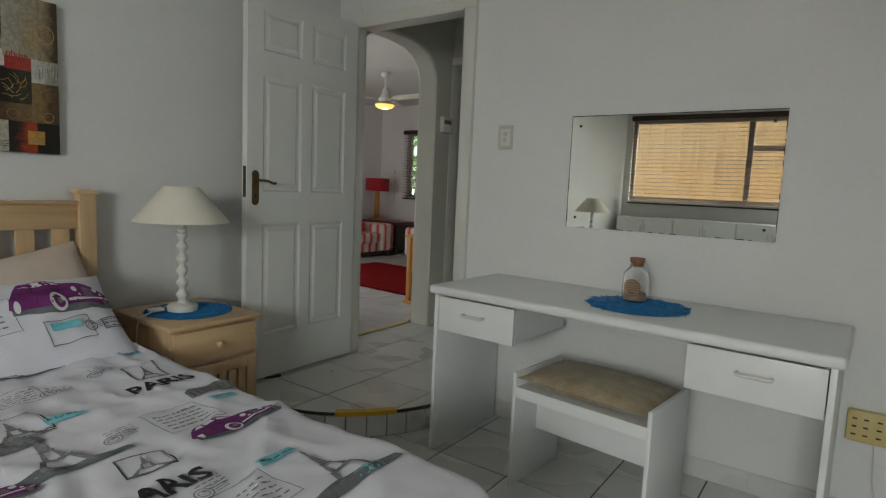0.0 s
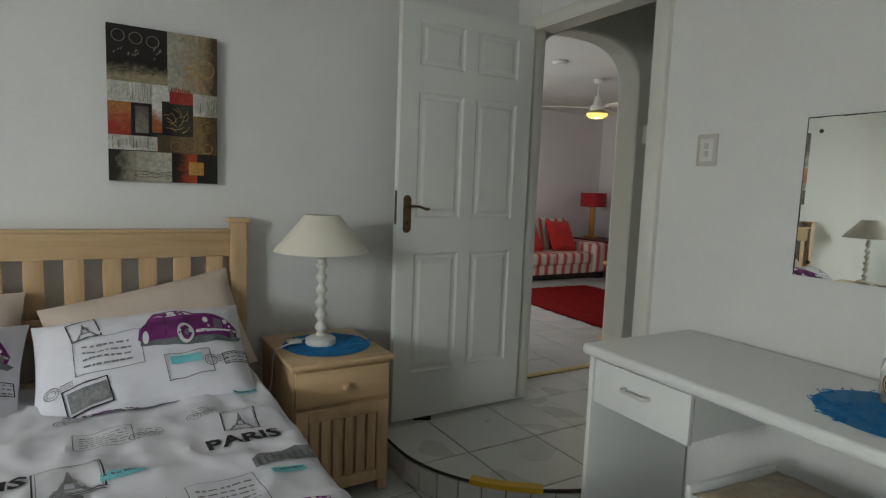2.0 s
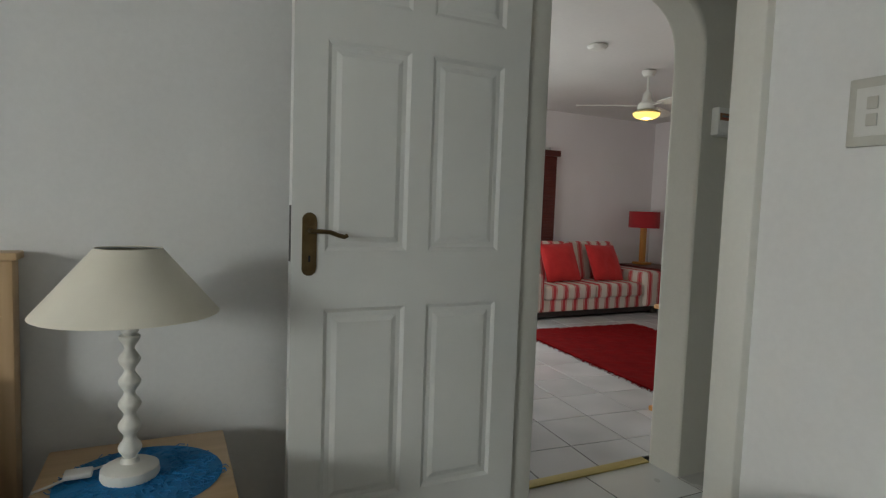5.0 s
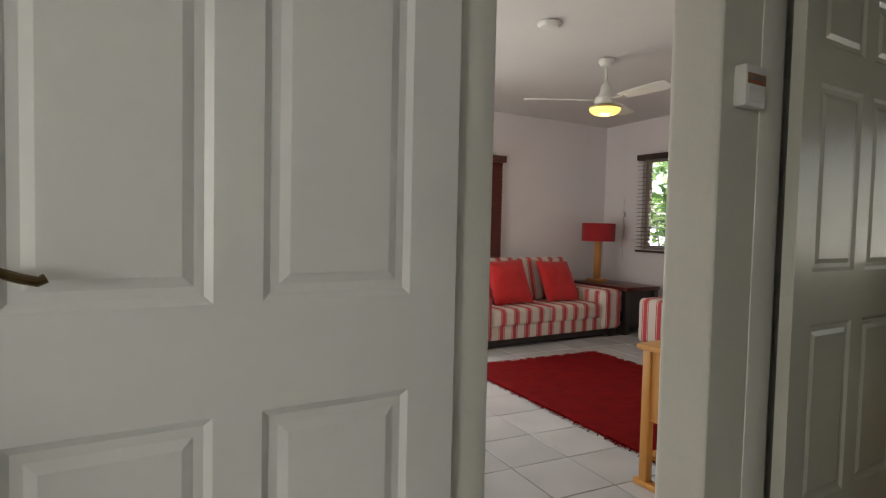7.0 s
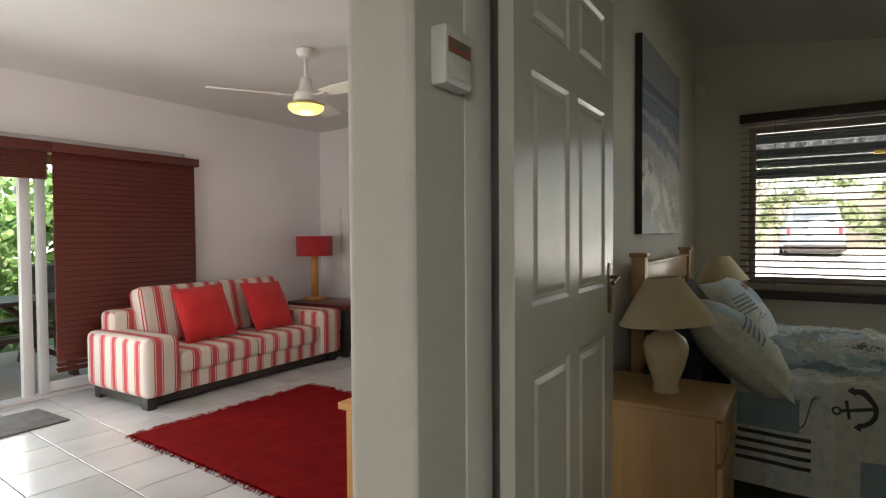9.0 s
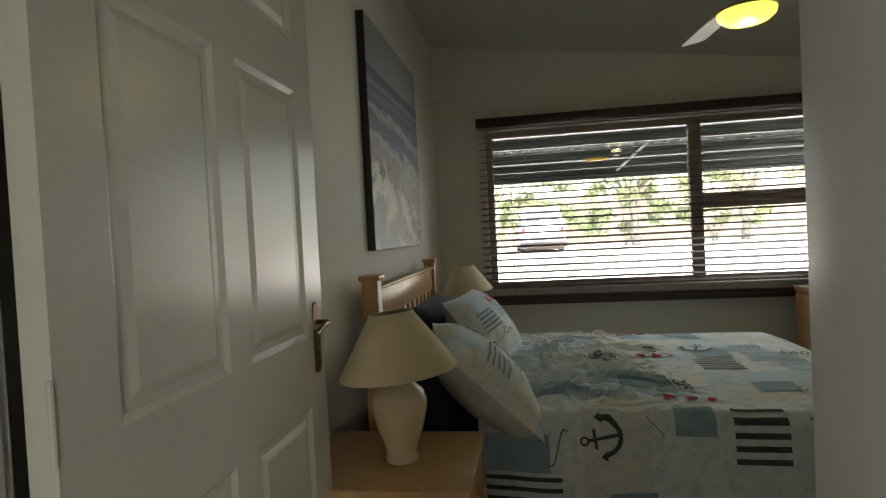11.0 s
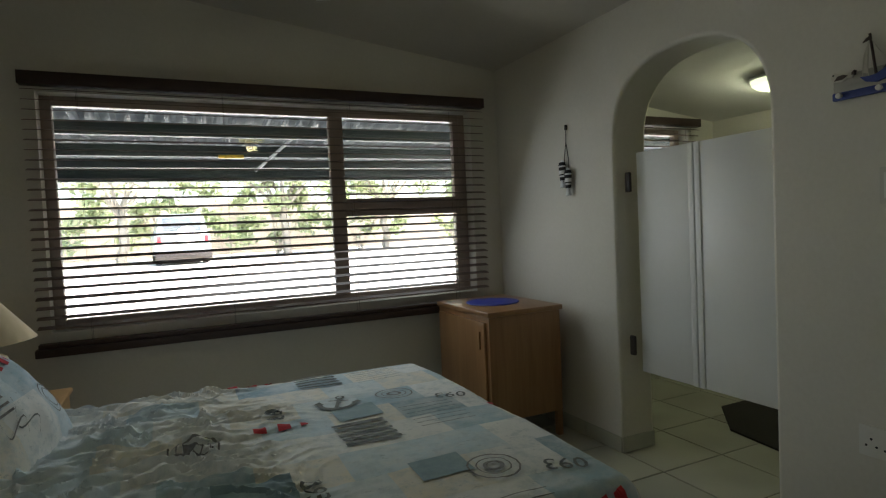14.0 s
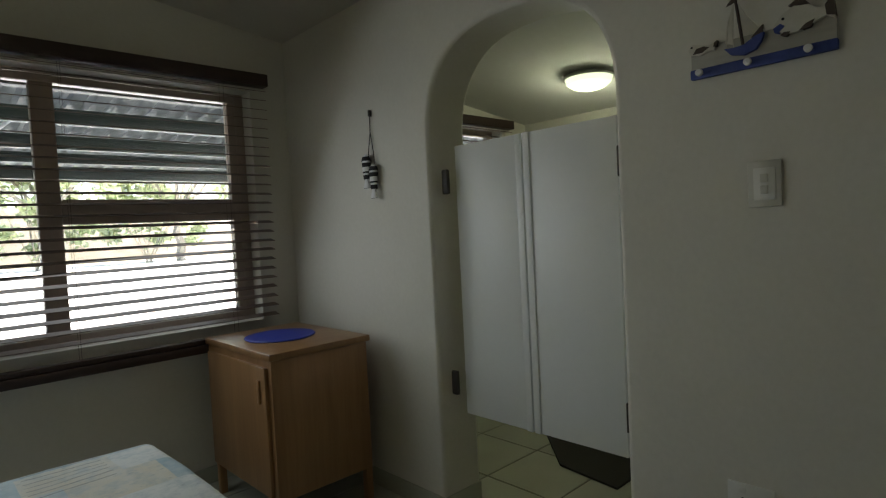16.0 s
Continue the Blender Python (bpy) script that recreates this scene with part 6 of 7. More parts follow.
def anchor_print(h):
    p = [[(-0.04, 0.0), (0.04, 0.0), (0.04, 0.75), (-0.04, 0.75)], [(-0.22, 0.58), (0.22, 0.58), (0.22, 0.65), (-0.22, 0.65)]] + ring(0, 0.86, 0.11, 0.05)
    arc_pts = [(0.45 * math.cos(a), 0.42 + 0.45 * math.sin(a)) for a in [math.pi + math.pi * k / 12 for k in range(13)]]
    arc_in = [(0.33 * math.cos(a), 0.42 + 0.34 * math.sin(a)) for a in [math.pi + math.pi * k / 12 for k in range(13)]]
    p += [[arc_pts[k], arc_pts[k + 1], arc_in[k + 1], arc_in[k]] for k in range(12)]
    p += [[(-0.55, 0.4), (-0.3, 0.4), (-0.42, 0.56)], [(0.55, 0.4), (0.3, 0.4), (0.42, 0.56)]]
    return [[(x * h, y * h) for x, y in q] for q in p]


def rope(h):
    pts = [(0.35 * math.sin(k * 0.55) * h, (k / 14) * h) for k in range(15)]
    return [[(a[0], a[1]), (b[0], b[1]), (b[0] + 0.04 * h, b[1] + 0.02 * h), (a[0] + 0.04 * h, a[1] + 0.02 * h)] for a, b in zip(pts, pts[1:])]


BARINK = surface("dark_stripe_ink", (0.035, 0.04, 0.04), (0.09, 0.095, 0.09), 60, 12, 0.9, 0.05, 0)
for x, y in ((-1.125, 5.86), (-1.1, 6.56), (-1.13, 7.22)):
    on2(flags(0.042), x, y, REDINK, "print_flag")
on2([[(0.055 * k, 0.0), (0.055 * k + 0.034, 0.006), (0.055 * k + 0.026, 0.062), (0.055 * k - 0.008, 0.056)] for k in range(3)], -0.43, 5.67, REDINK, "print_flag", -8)
on2(block(0.04, 0.03), -0.29, 6.44, REDINK, "print_flag", 0)
for x, y, turn in ((-0.30, 5.90, 200), (-1.04, 6.13, 90), (-1.04, 6.8, 90), (-0.30, 6.62, 200)):
    on2(num, x, y, SLATE, "print_number", turn)
on2(num, -1.11, 5.45, BLACK, "print_number", 90)
for x, y in ((-0.86, 6.31), (-0.86, 7.03)):
    on2(bars(0.18, 5, 0.02, 0.026), x, y, SLATE, "print_bar")
on2(bars(0.172, 5, 0.02, 0.023), -0.93, 5.6, BARINK, "print_bar")
on2(bars(0.27, 4, 0.016, 0.022), -1.78, 5.42, BARINK, "print_bar")
for x, y in ((-0.69, 5.6), (-0.6, 6.35), (-0.62, 7.0)):
    on2(bars(0.2, 7, 0.0035, 0.032), x, y, SLATE, "print_line")
on2(anchor_print(0.15), -1.3, 5.695, BARINK, "print_anchor", 262)
on2(rope(0.17), -1.45, 5.66, SLATE, "print_rope", 262)
on2(rope(0.1), -1.2, 5.68, SLATE, "print_rope", 20)
on2(anchor_print(0.17), -0.8, 6.68, SLATE, "print_anchor", 20)
for x, y in ((-0.55, 5.97), (-0.55, 6.75), (-1.28, 6.5)):
    on2(ring(0, 0, 0.075, 0.006) + ring(0, 0, 0.05, 0.004) + ring(0, 0, 0.03, 0.012), x, y, GREY, "print_compass")
for x, y, w, h in ((-1.775, 5.565, 0.225, 0.135), (-1.12, 5.69, 0.135, 0.12), (-1.35, 5.35, 0.165, 0.14), (-0.82, 6.55, 0.16, 0.14), (-0.75, 5.98, 0.15, 0.12), (-1.25, 6.05, 0.2, 0.15)):
    on2(block(w, h), x, y, surface("teal_wash_ink", (0.2, 0.3, 0.36), (0.34, 0.45, 0.5), 60, 9, 0.9, 0.05, 0), "print_patch", 0, 0.003)


def sea_pillow(m, seed):
    p = pillow("pillow", 0.64, 0.48, 0.25, PATCH, m, "sea-themed printed pillow in blue and cream", seed, 0.01)
    def face_at(u, v, lift):
        x, y = u, -v
        uu, vv = max(-1, min(1, x / 0.32)), max(-1, min(1, y / 0.24))
        puff = ((1 - abs(uu) ** 2.6) * (1 - abs(vv) ** 2.6)) ** 0.55
        n = noise.noise(Vector((uu * 2.3 + seed, vv * 2.0, 3.1))) * 0.14 + noise.noise(Vector((uu * 6 + seed, vv * 5, 1))) * 0.01 / 0.25 * 1.5
        return Vector((x, y, 0.125 * puff * (1 + n) + lift))
    for polys, u, v, turn, mt, nm in ((ring(0, 0, 0.06, 0.005) + ring(0, 0, 0.04, 0.004), 0.15, 0.05, 0, SLATE, "print_compass"), (bars(0.16, 5, 0.008, 0.016), -0.26, 0.02, 0, GREY, "print_bar"), (rope(0.13), -0.05, 0.12, 30, SLATE, "print_rope"), (rope(0.12), -0.1, 0.1, 50, GREY, "print_rope"), (flags(0.03), 0.05, -0.1, 4, REDINK, "print_flag")):
        for group in ([[q] for q in polys] if nm in ("print_flag", "print_bar") else [polys]):
            part(nm, laid(moved(group, u, v, turn), face_at, 0.004, 0.03), mt, p)
    return p


sea_pillow(pose(-1.80, 5.93, 0.695, 0, 44, 12) @ pose(0, 0, 0, 0, 0, 90), 2.6)
sea_pillow(pose(-1.85, 6.80, 0.72, 0, 54, -8) @ pose(0, 0, 0, 0, 0, 90), 6.2)
for y, sd_ in ((5.98, 7.3), (6.82, 9.1)):
    pillow("pillow", 0.7, 0.46, 0.16, NAVY, pose(-2.05, y, 0.705, 0, 58, 0) @ pose(0, 0, 0, 0, 0, 90), "navy blue pillow leaning on the headboard", sd_)
ns2 = nightstand("nightstand", pose(-2.28, 5.345, 0.0), 0.45, 0.52, 0.6, HONEY, HONEY, "honey pine nightstand with one drawer and a panelled door", "sea room nightstands", False)
copy_thing(ns2, pose(-2.28, 7.5, 0.0))


def urn_lamp(name, m, label, group):
    """A cream ceramic urn lamp with a tan coolie shade, origin on its base."""
    l = thing(name, m, label, "table lamp", group)
    part("urn", lathe([(0.0005, 0), (0.048, 0), (0.05, 0.012), (0.044, 0.025), (0.05, 0.05), (0.068, 0.1), (0.08, 0.15), (0.082, 0.175), (0.072, 0.205), (0.045, 0.225), (0.028, 0.235), (0.026, 0.25), (0.0005, 0.252)], 36), CERAM, l)
    part("lamp_holder", lathe([(0.013, 0.25), (0.016, 0.255), (0.016, 0.3), (0.01, 0.305)], 14), BRASS, l)
    part("shade", lathe([(0.173, 0.262), (0.175, 0.262), (0.174, 0.266), (0.064, 0.435), (0.062, 0.436), (0.0615, 0.433), (0.1715, 0.265), (0.173, 0.262)], 48), SHADE2, l, "tan cloth coolie shade, slightly crooked", m=pose(0, 0, 0.3) @ pose(0, 0, 0, 0, -5, 0) @ pose(0, 0, -0.3))
    for a in (0.3, 2.39, 4.49):
        part("spoke", tube([(0.0, 0.0, 0.3), (0.06 * math.cos(a), 0.06 * math.sin(a), 0.415)], 0.0014, 5), STEEL, l)
    return l


ul = urn_lamp("table_lamp", pose(-1.985, 5.33, 0.6), "cream ceramic urn lamp with a tan coolie shade", "sea room lamps")
copy_thing(ul, pose(-2.02, 7.52, 0.6))
# beach painting: sky, sea bands, sand and pale gull-like shapes left as plain blobs
bp = thing("beach_painting", pose(-2.29, 6.675, 1.725), "large unframed beach painting of sea, foam and pale dunes", "painting")
part("stretcher", box(0.0, -0.545, -0.525, 0.035, 0.545, 0.525, 0.002), DARK, bp)
m_, nt_, b_ = base_mat("seascape_oil_paint")
sep = nt_.nodes.new("ShaderNodeSeparateXYZ")
link(nt_, coords(nt_), sep.inputs[0])
yn = maths(nt_, "ADD", maths(nt_, "MULTIPLY", sep.outputs[1], 0.917), 0.5)
zn = maths(nt_, "ADD", maths(nt_, "MULTIPLY", sep.outputs[2], 0.952), 0.5)
broad, streak, dab = noise_tex(nt_, coords(nt_, "Object", (1, 1, 2.2)), 3.2, 4), noise_tex(nt_, coords(nt_, "Object", (1, 1, 6)), 7.0, 5), noise_tex(nt_, coords(nt_), 30.0, 4)
low = maths(nt_, "MULTIPLY", maths(nt_, "MAXIMUM", maths(nt_, "SUBTRACT", 0.66, zn), 0.0), maths(nt_, "MULTIPLY", yn, 0.55))
wob = maths(nt_, "MULTIPLY", maths(nt_, "SUBTRACT", broad, 0.5), maths(nt_, "MAXIMUM", maths(nt_, "MULTIPLY", maths(nt_, "SUBTRACT", 0.8, zn), 0.55), 0.0))
fleck = maths(nt_, "MULTIPLY", maths(nt_, "SUBTRACT", streak, 0.5), maths(nt_, "MAXIMUM", maths(nt_, "MULTIPLY", maths(nt_, "SUBTRACT", 0.82, zn), 0.3), 0.0))
s_ = maths(nt_, "ADD", maths(nt_, "ADD", zn, low), maths(nt_, "ADD", wob, fleck))
base_ = ramp(nt_, s_, [(0.0, (0.2, 0.21, 0.23)), (0.14, (0.2, 0.22, 0.24)), (0.22, (0.26, 0.25, 0.21)), (0.46, (0.31, 0.29, 0.24)), (0.51, (0.46, 0.46, 0.44)), (0.535, (0.14, 0.19, 0.26)), (0.585, (0.11, 0.15, 0.22)), (0.615, (0.44, 0.45, 0.45)), (0.64, (0.09, 0.12, 0.18)), (0.68, (0.16, 0.21, 0.28)), (0.71, (0.1, 0.14, 0.21)), (0.728, (0.27, 0.31, 0.36)), (0.745, (0.09, 0.13, 0.2)), (0.785, (0.08, 0.115, 0.18)), (0.79, (0.29, 0.29, 0.33)), (1.0, (0.33, 0.33, 0.36))])
in_low = ramp(nt_, maths(nt_, "ADD", s_, 0.0), [(0.08, (0, 0, 0)), (0.16, (1, 1, 1)), (0.4, (1, 1, 1)), (0.46, (0, 0, 0))])
shade_ = ramp(nt_, noise_tex(nt_, coords(nt_, "Object", (1, 1, 1.5)), 6.5, 3), [(0.53, (0, 0, 0)), (0.6, (1, 1, 1))])
dune_ = ramp(nt_, noise_tex(nt_, coords(nt_, "Object", (1, 0.8, 1.3)), 5.0, 3), [(0.45, (0, 0, 0)), (0.52, (1, 1, 1))])
col_ = mix(nt_, mix(nt_, 1.0, in_low, dune_, "MULTIPLY"), base_, (0.6, 0.58, 0.48))
col_ = mix(nt_, mix(nt_, 1.0, in_low, shade_, "MULTIPLY"), col_, (0.17, 0.16, 0.135))
col_ = mix(nt_, maths(nt_, "MULTIPLY", dab, 0.45), col_, (0.13, 0.13, 0.13))
link(nt_, col_, b_.inputs["Base Color"])
b_.inputs["Roughness"].default_value = 0.5
bump(nt_, b_, maths(nt_, "ADD", dab, streak), 0.35)
part("painted_face", box(0.0352, -0.543, -0.523, 0.0362, 0.543, 0.523), m_, bp)
# corner cabinet with a blue mat
cabn = thing("cabinet", pose(0.225, 7.35, 0), "plain pine cabinet with one door in the corner, darkened red-brown for shade", "cabinet")
part("body", box(0.012, 0.012, 0.15, 0.49, 0.66, 0.745, 0.004), CABW, cabn)
part("top", box(0.0, 0.0, 0.745, 0.505, 0.67, 0.775, 0.006), CABW, cabn)
part("door", box(-0.006, 0.04, 0.17, 0.012, 0.63, 0.715, 0.004), CABW, cabn)
part("handle", box(-0.016, 0.08, 0.56, -0.006, 0.1, 0.66, 0.003), CABW, cabn)
for x in (0.015, 0.455):
    for y in (0.015, 0.625):
        part("leg", box(x, y, 0, x + 0.035, y + 0.035, 0.17, 0.004), CABW, cabn)
solo("placemat", lathe([(0.0005, 0.0), (0.16, 0.0), (0.165, 0.004), (0.16, 0.008), (0.0005, 0.009)], 40), COBALT, "round cobalt blue mat on the cabinet", "mat", m=pose(0.46, 7.7, 0.7755))
# fish ornament
fo = thing("fish_ornament", pose(0.814, 7.36, 1.82), "string of two striped wooden fish hanging on the wall", "ornament")
part("string", tube([(-0.008, 0, 0), (-0.008, 0.004, -0.1), (-0.012, 0.02, -0.2), (-0.012, 0.02, -0.24)], 0.0025, 5), DARK, fo)
part("string", tube([(-0.008, 0.004, -0.1), (-0.012, -0.02, -0.2), (-0.012, -0.02, -0.28)], 0.0025, 5), DARK, fo)
part("peg", box(-0.016, -0.006, -0.03, 0.0, 0.006, 0.0, 0.003), DARK, fo)
for y, z in ((0.026, -0.2), (-0.026, -0.25)):
    fish = part("fish", lathe([(0.0005, 0.0), (0.014, -0.012), (0.02, -0.035), (0.018, -0.065), (0.008, -0.09), (0.018, -0.125), (0.0005, -0.126)], 14), WHITEINK, fo, "white fish with black bands", m=pose(-0.024, y, z) @ Matrix.Diagonal((0.8, 1.3, 1.3, 1)))
    part("tail", prism([(-0.008, 0.0), (0.008, 0.0), (0.017, -0.034), (-0.017, -0.034)], -0.004, 0.004), BLACK, fish, "black tail fin", m=pose(-0.001, 0, -0.092) @ pose(0, 0, 0, 90, 0, -90))
    for k in range(4):
        part("band", lathe([(0.0175 + 0.0035 * (k > 0) - 0.0015 * k * (k > 1), -0.012 - 0.022 * k), (0.0222 - 0.0022 * k, -0.027 - 0.022 * k)], 14), BLACK, fish)
# coat hook board with a boat and fish
hb = thing("coat_hook_board", pose(0.814, 5.695, 1.66), "painted driftwood hook board with a small blue boat and fish", "coat rack")
BLUEP = surface("worn_blue_paint", (0.02, 0.04, 0.2), (0.05, 0.08, 0.3), 60, 12, 0.6, 0.1, 0.4)
part("board", box(-0.014, -0.17, -0.012, 0.0, 0.17, 0.055, 0.003), surface("whitewashed_driftwood", (0.35, 0.33, 0.29), (0.5, 0.48, 0.42), 60, 9, 0.8, 0.1, 0.6, stretch=(1, 0.1, 1)), hb)
part("blue_edge", box(-0.018, -0.172, -0.03, 0.0, 0.172, -0.004, 0.003), BLUEP, hb)
for y in (-0.115, 0.02, 0.142):
    part("knob", lathe([(0.0005, 0.022), (0.009, 0.02), (0.01, 0.012), (0.005, 0.0)], 12), WHITEINK, hb, m=pose(-0.018, y, -0.017, 0, -90, 0))
FLAT = pose(0, 0, 0, 90, 0, -90)


def cut_out(name, poly, x, material, parent, thick=0.008, label=""):
    """A flat sawn shape that faces the room: first number along the board, second upwards."""
    bm = prism(poly, -thick / 2, thick / 2)
    return part(name, bm, material, parent, label, m=pose(x, 0, 0) @ FLAT, smooth=False)


BROWNP = surface("worn_brown_paint", (0.035, 0.022, 0.018), (0.07, 0.045, 0.035), 60, 12, 0.6, 0.1, 0.4)
BONEP = surface("worn_cream_paint", (0.5, 0.47, 0.4), (0.62, 0.59, 0.52), 60, 14, 0.65, 0.1, 0.4)
cut_out("boat", [(-0.078, 0.03), (-0.062, 0.012), (-0.03, 0.004), (-0.002, 0.012), (0.012, 0.03), (0.018, 0.05), (0.0, 0.046), (-0.03, 0.03), (-0.05, 0.028)], -0.02, BLUEP, hb, 0.014, "small blue boat hull")
cut_out("stern", [(-0.012, 0.044), (0.014, 0.05), (0.016, 0.07), (0.008, 0.064)], -0.02, BROWNP, hb)
part("mast", tube([(-0.02, 0.033, 0.03), (-0.02, 0.05, 0.165)], 0.004, 6), BROWNP, hb)
cut_out("pennant", [(-0.05, 0.145), (-0.072, 0.14), (-0.062, 0.152), (-0.05, 0.158)], -0.02, BROWNP, hb, 0.004)
for a, b in (((-0.05, 0.155), (-0.074, 0.034)), ((-0.05, 0.155), (0.014, 0.055)), ((-0.05, 0.15), (-0.056, 0.03))):
    part("rigging", tube([(-0.02, -a[0], a[1]), (-0.021, -(a[0] + b[0]) / 2 + 0.006, (a[1] + b[1]) / 2), (-0.02, -b[0], b[1])], 0.0013, 5), BONEP, hb)
cut_out("sail", [(-0.053, 0.14), (-0.07, 0.1), (-0.076, 0.045), (-0.058, 0.038)], -0.019, BONEP, hb, 0.002, "thin cream sail")
big = cut_out("fish", [(0.042, 0.058), (0.06, 0.08), (0.088, 0.094), (0.118, 0.088), (0.138, 0.072), (0.156, 0.078), (0.168, 0.098), (0.17, 0.04), (0.152, 0.052), (0.135, 0.046), (0.1, 0.03), (0.07, 0.03), (0.054, 0.038)], -0.021, BONEP, hb, 0.012, "cream fish with dark fins and blue mouth")
for nm, poly, mt in (("mouth", [(0.04, 0.05), (0.056, 0.058), (0.066, 0.05), (0.05, 0.036), (0.042, 0.04)], BLUEP), ("fin", [(0.074, 0.096), (0.09, 0.106), (0.11, 0.1), (0.12, 0.088), (0.098, 0.09)], BROWNP), ("fin", [(0.095, 0.03), (0.11, 0.044), (0.13, 0.05), (0.12, 0.034)], BROWNP), ("fin", [(0.056, 0.03), (0.064, 0.036), (0.078, 0.034), (0.068, 0.024)], BROWNP), ("tail", [(0.15, 0.076), (0.167, 0.098), (0.172, 0.046), (0.153, 0.052)], BROWNP), ("eye", disc(0.062, 0.068, 0.0035, 8), BLACK)):
    part(nm, prism(poly, -0.0075, 0.0075), mt, big, smooth=False)
small = cut_out("fish", [(-0.172, 0.05), (-0.16, 0.064), (-0.14, 0.058), (-0.118, 0.052), (-0.1, 0.056), (-0.104, 0.036), (-0.12, 0.038), (-0.14, 0.03), (-0.165, 0.034)], -0.018, BONEP, hb, 0.012, "small cream and brown fish")
for nm, poly, mt in (("fin", [(-0.16, 0.036), (-0.15, 0.05), (-0.13, 0.052), (-0.116, 0.046), (-0.135, 0.036)], BROWNP), ("tail", [(-0.104, 0.054), (-0.096, 0.06), (-0.097, 0.044), (-0.105, 0.045)], BROWNP), ("eye", disc(-0.163, 0.056, 0.003, 8), BLACK)):
    part(nm, prism(poly, -0.0075, 0.0075), mt, small, smooth=False)
# double socket
so = thing("wall_socket", pose(0.8145, 5.745, 0.462, 0, 0, -90), "white three-pin wall socket plate", "socket")
part("plate", box(-0.06, -0.01, -0.052, 0.06, 0.0, 0.052, 0.003), PLASTIC, so)
for dx, dz in ((-0.02, 0.01), (-0.036, -0.014), (-0.004, -0.014), (0.03, 0.004), (0.022, -0.018), (0.04, -0.018)):
    part("pin_hole", lathe([(0.0005, 0.0), (0.0042, 0.0), (0.0042, 0.001), (0.0005, 0.0011)], 10), BLACK, so, m=pose(dx, -0.0102, dz, 90))
part("rocker", box(-0.03, -0.0125, 0.026, -0.012, -0.01, 0.042, 0.001), PLASTIC, so)
# saloon doors in the archway
for nm, y0, y1, hy in (("far", 6.562, 6.925, 6.925), ("near", 6.165, 6.555, 6.165)):
    sdoor = thing("saloon_door", pose(0.93, 0, 0), "white boarded saloon door leaf with dark hinges in the archway", "saloon door", "saloon door leaves")
    part("leaf", box(-0.012, y0, 0.44, 0.012, y1, 1.60, 0.004), MELA, sdoor)
    yb = y1 if nm == "near" else y0
    part("meeting_stile", box(-0.018, min(yb, yb + (0.03 if nm == "far" else -0.03)), 0.44, -0.012, max(yb, yb + (0.03 if nm == "far" else -0.03)), 1.60, 0.002), MELA, sdoor)
    for z in (0.53, 1.395):
        part("hinge", box(-0.064 if nm == "far" else -0.02, hy - 0.012 if nm == "near" else hy + 0.0, z, -0.045 if nm == "far" else 0.012, hy + 0.0 if nm == "near" else hy + 0.035, z + 0.105, 0.006), DARK, sdoor, "dark spring hinge")
bath_light = thing("ceiling_light", pose(2.33, 7.12, roof_z(2.33)), "round glowing glass bathroom ceiling light", "ceiling light")
part("rim", lathe([(0.15, 0.0), (0.155, -0.012), (0.145, -0.02), (0.0005, -0.02)], 32), PLASTIC, bath_light)
part("bowl", lathe([(0.145, -0.02), (0.135, -0.05), (0.1, -0.075), (0.05, -0.088), (0.0005, -0.092)], 32), BULB3, bath_light, "glowing pale glass bowl")
bulb("bath_bulb", (2.33, 7.12, roof_z(2.33) - 0.14), L_BATH, (0.95, 1.0, 0.7))
solo("bath_mat", prism([(1.5, 6.55), (2.05, 6.55), (2.2, 6.8), (2.2, 7.2), (1.85, 7.2), (1.55, 6.9)], 0.0, 0.012), surface("dark_rubber_mat", (0.015, 0.013, 0.011), (0.03, 0.026, 0.022), 90, 9, 0.8, 0.1, 0.6), "dark rubber mat on the bathroom tiles", "bath mat")
solo("motion_sensor", box(-2.285, 8.05, 2.3, -2.2, 8.145, 2.42, 0.008), CREAM, "small cream sensor in the ceiling corner", "sensor")

# ---- outdoors ----
GRASS = surface("rough_lawn", (0.05, 0.09, 0.025), (0.11, 0.16, 0.05), 30, 1.2, 0.9, 0.05, 0.6)
PAVE = surface("pale_concrete", (0.48, 0.47, 0.44), (0.6, 0.59, 0.56), 20, 0.8, 0.9, 0.05, 0.4)
def leaf(name, c1, c2):
    """Leaf blades that let part of the daylight through."""
    m, nt, b = base_mat(name)
    r = nt.nodes.new("ShaderNodeNewGeometry").outputs["Random Per Island"]
    col = ramp(nt, r, [(0.0, c1), (1.0, c2)])
    link(nt, col, b.inputs["Base Color"])
    b.inputs["Roughness"].default_value = 0.45
    tr = nt.nodes.new("ShaderNodeBsdfTranslucent")
    link(nt, col, tr.inputs["Color"])
    mx = nt.nodes.new("ShaderNodeMixShader")
    mx.inputs[0].default_value = 0.5
    out = [n for n in nt.nodes if n.type == "OUTPUT_MATERIAL"][0]
    link(nt, b.outputs[0], mx.inputs[1])
    link(nt, tr.outputs[0], mx.inputs[2])
    link(nt, mx.outputs[0], out.inputs["Surface"])
    return m


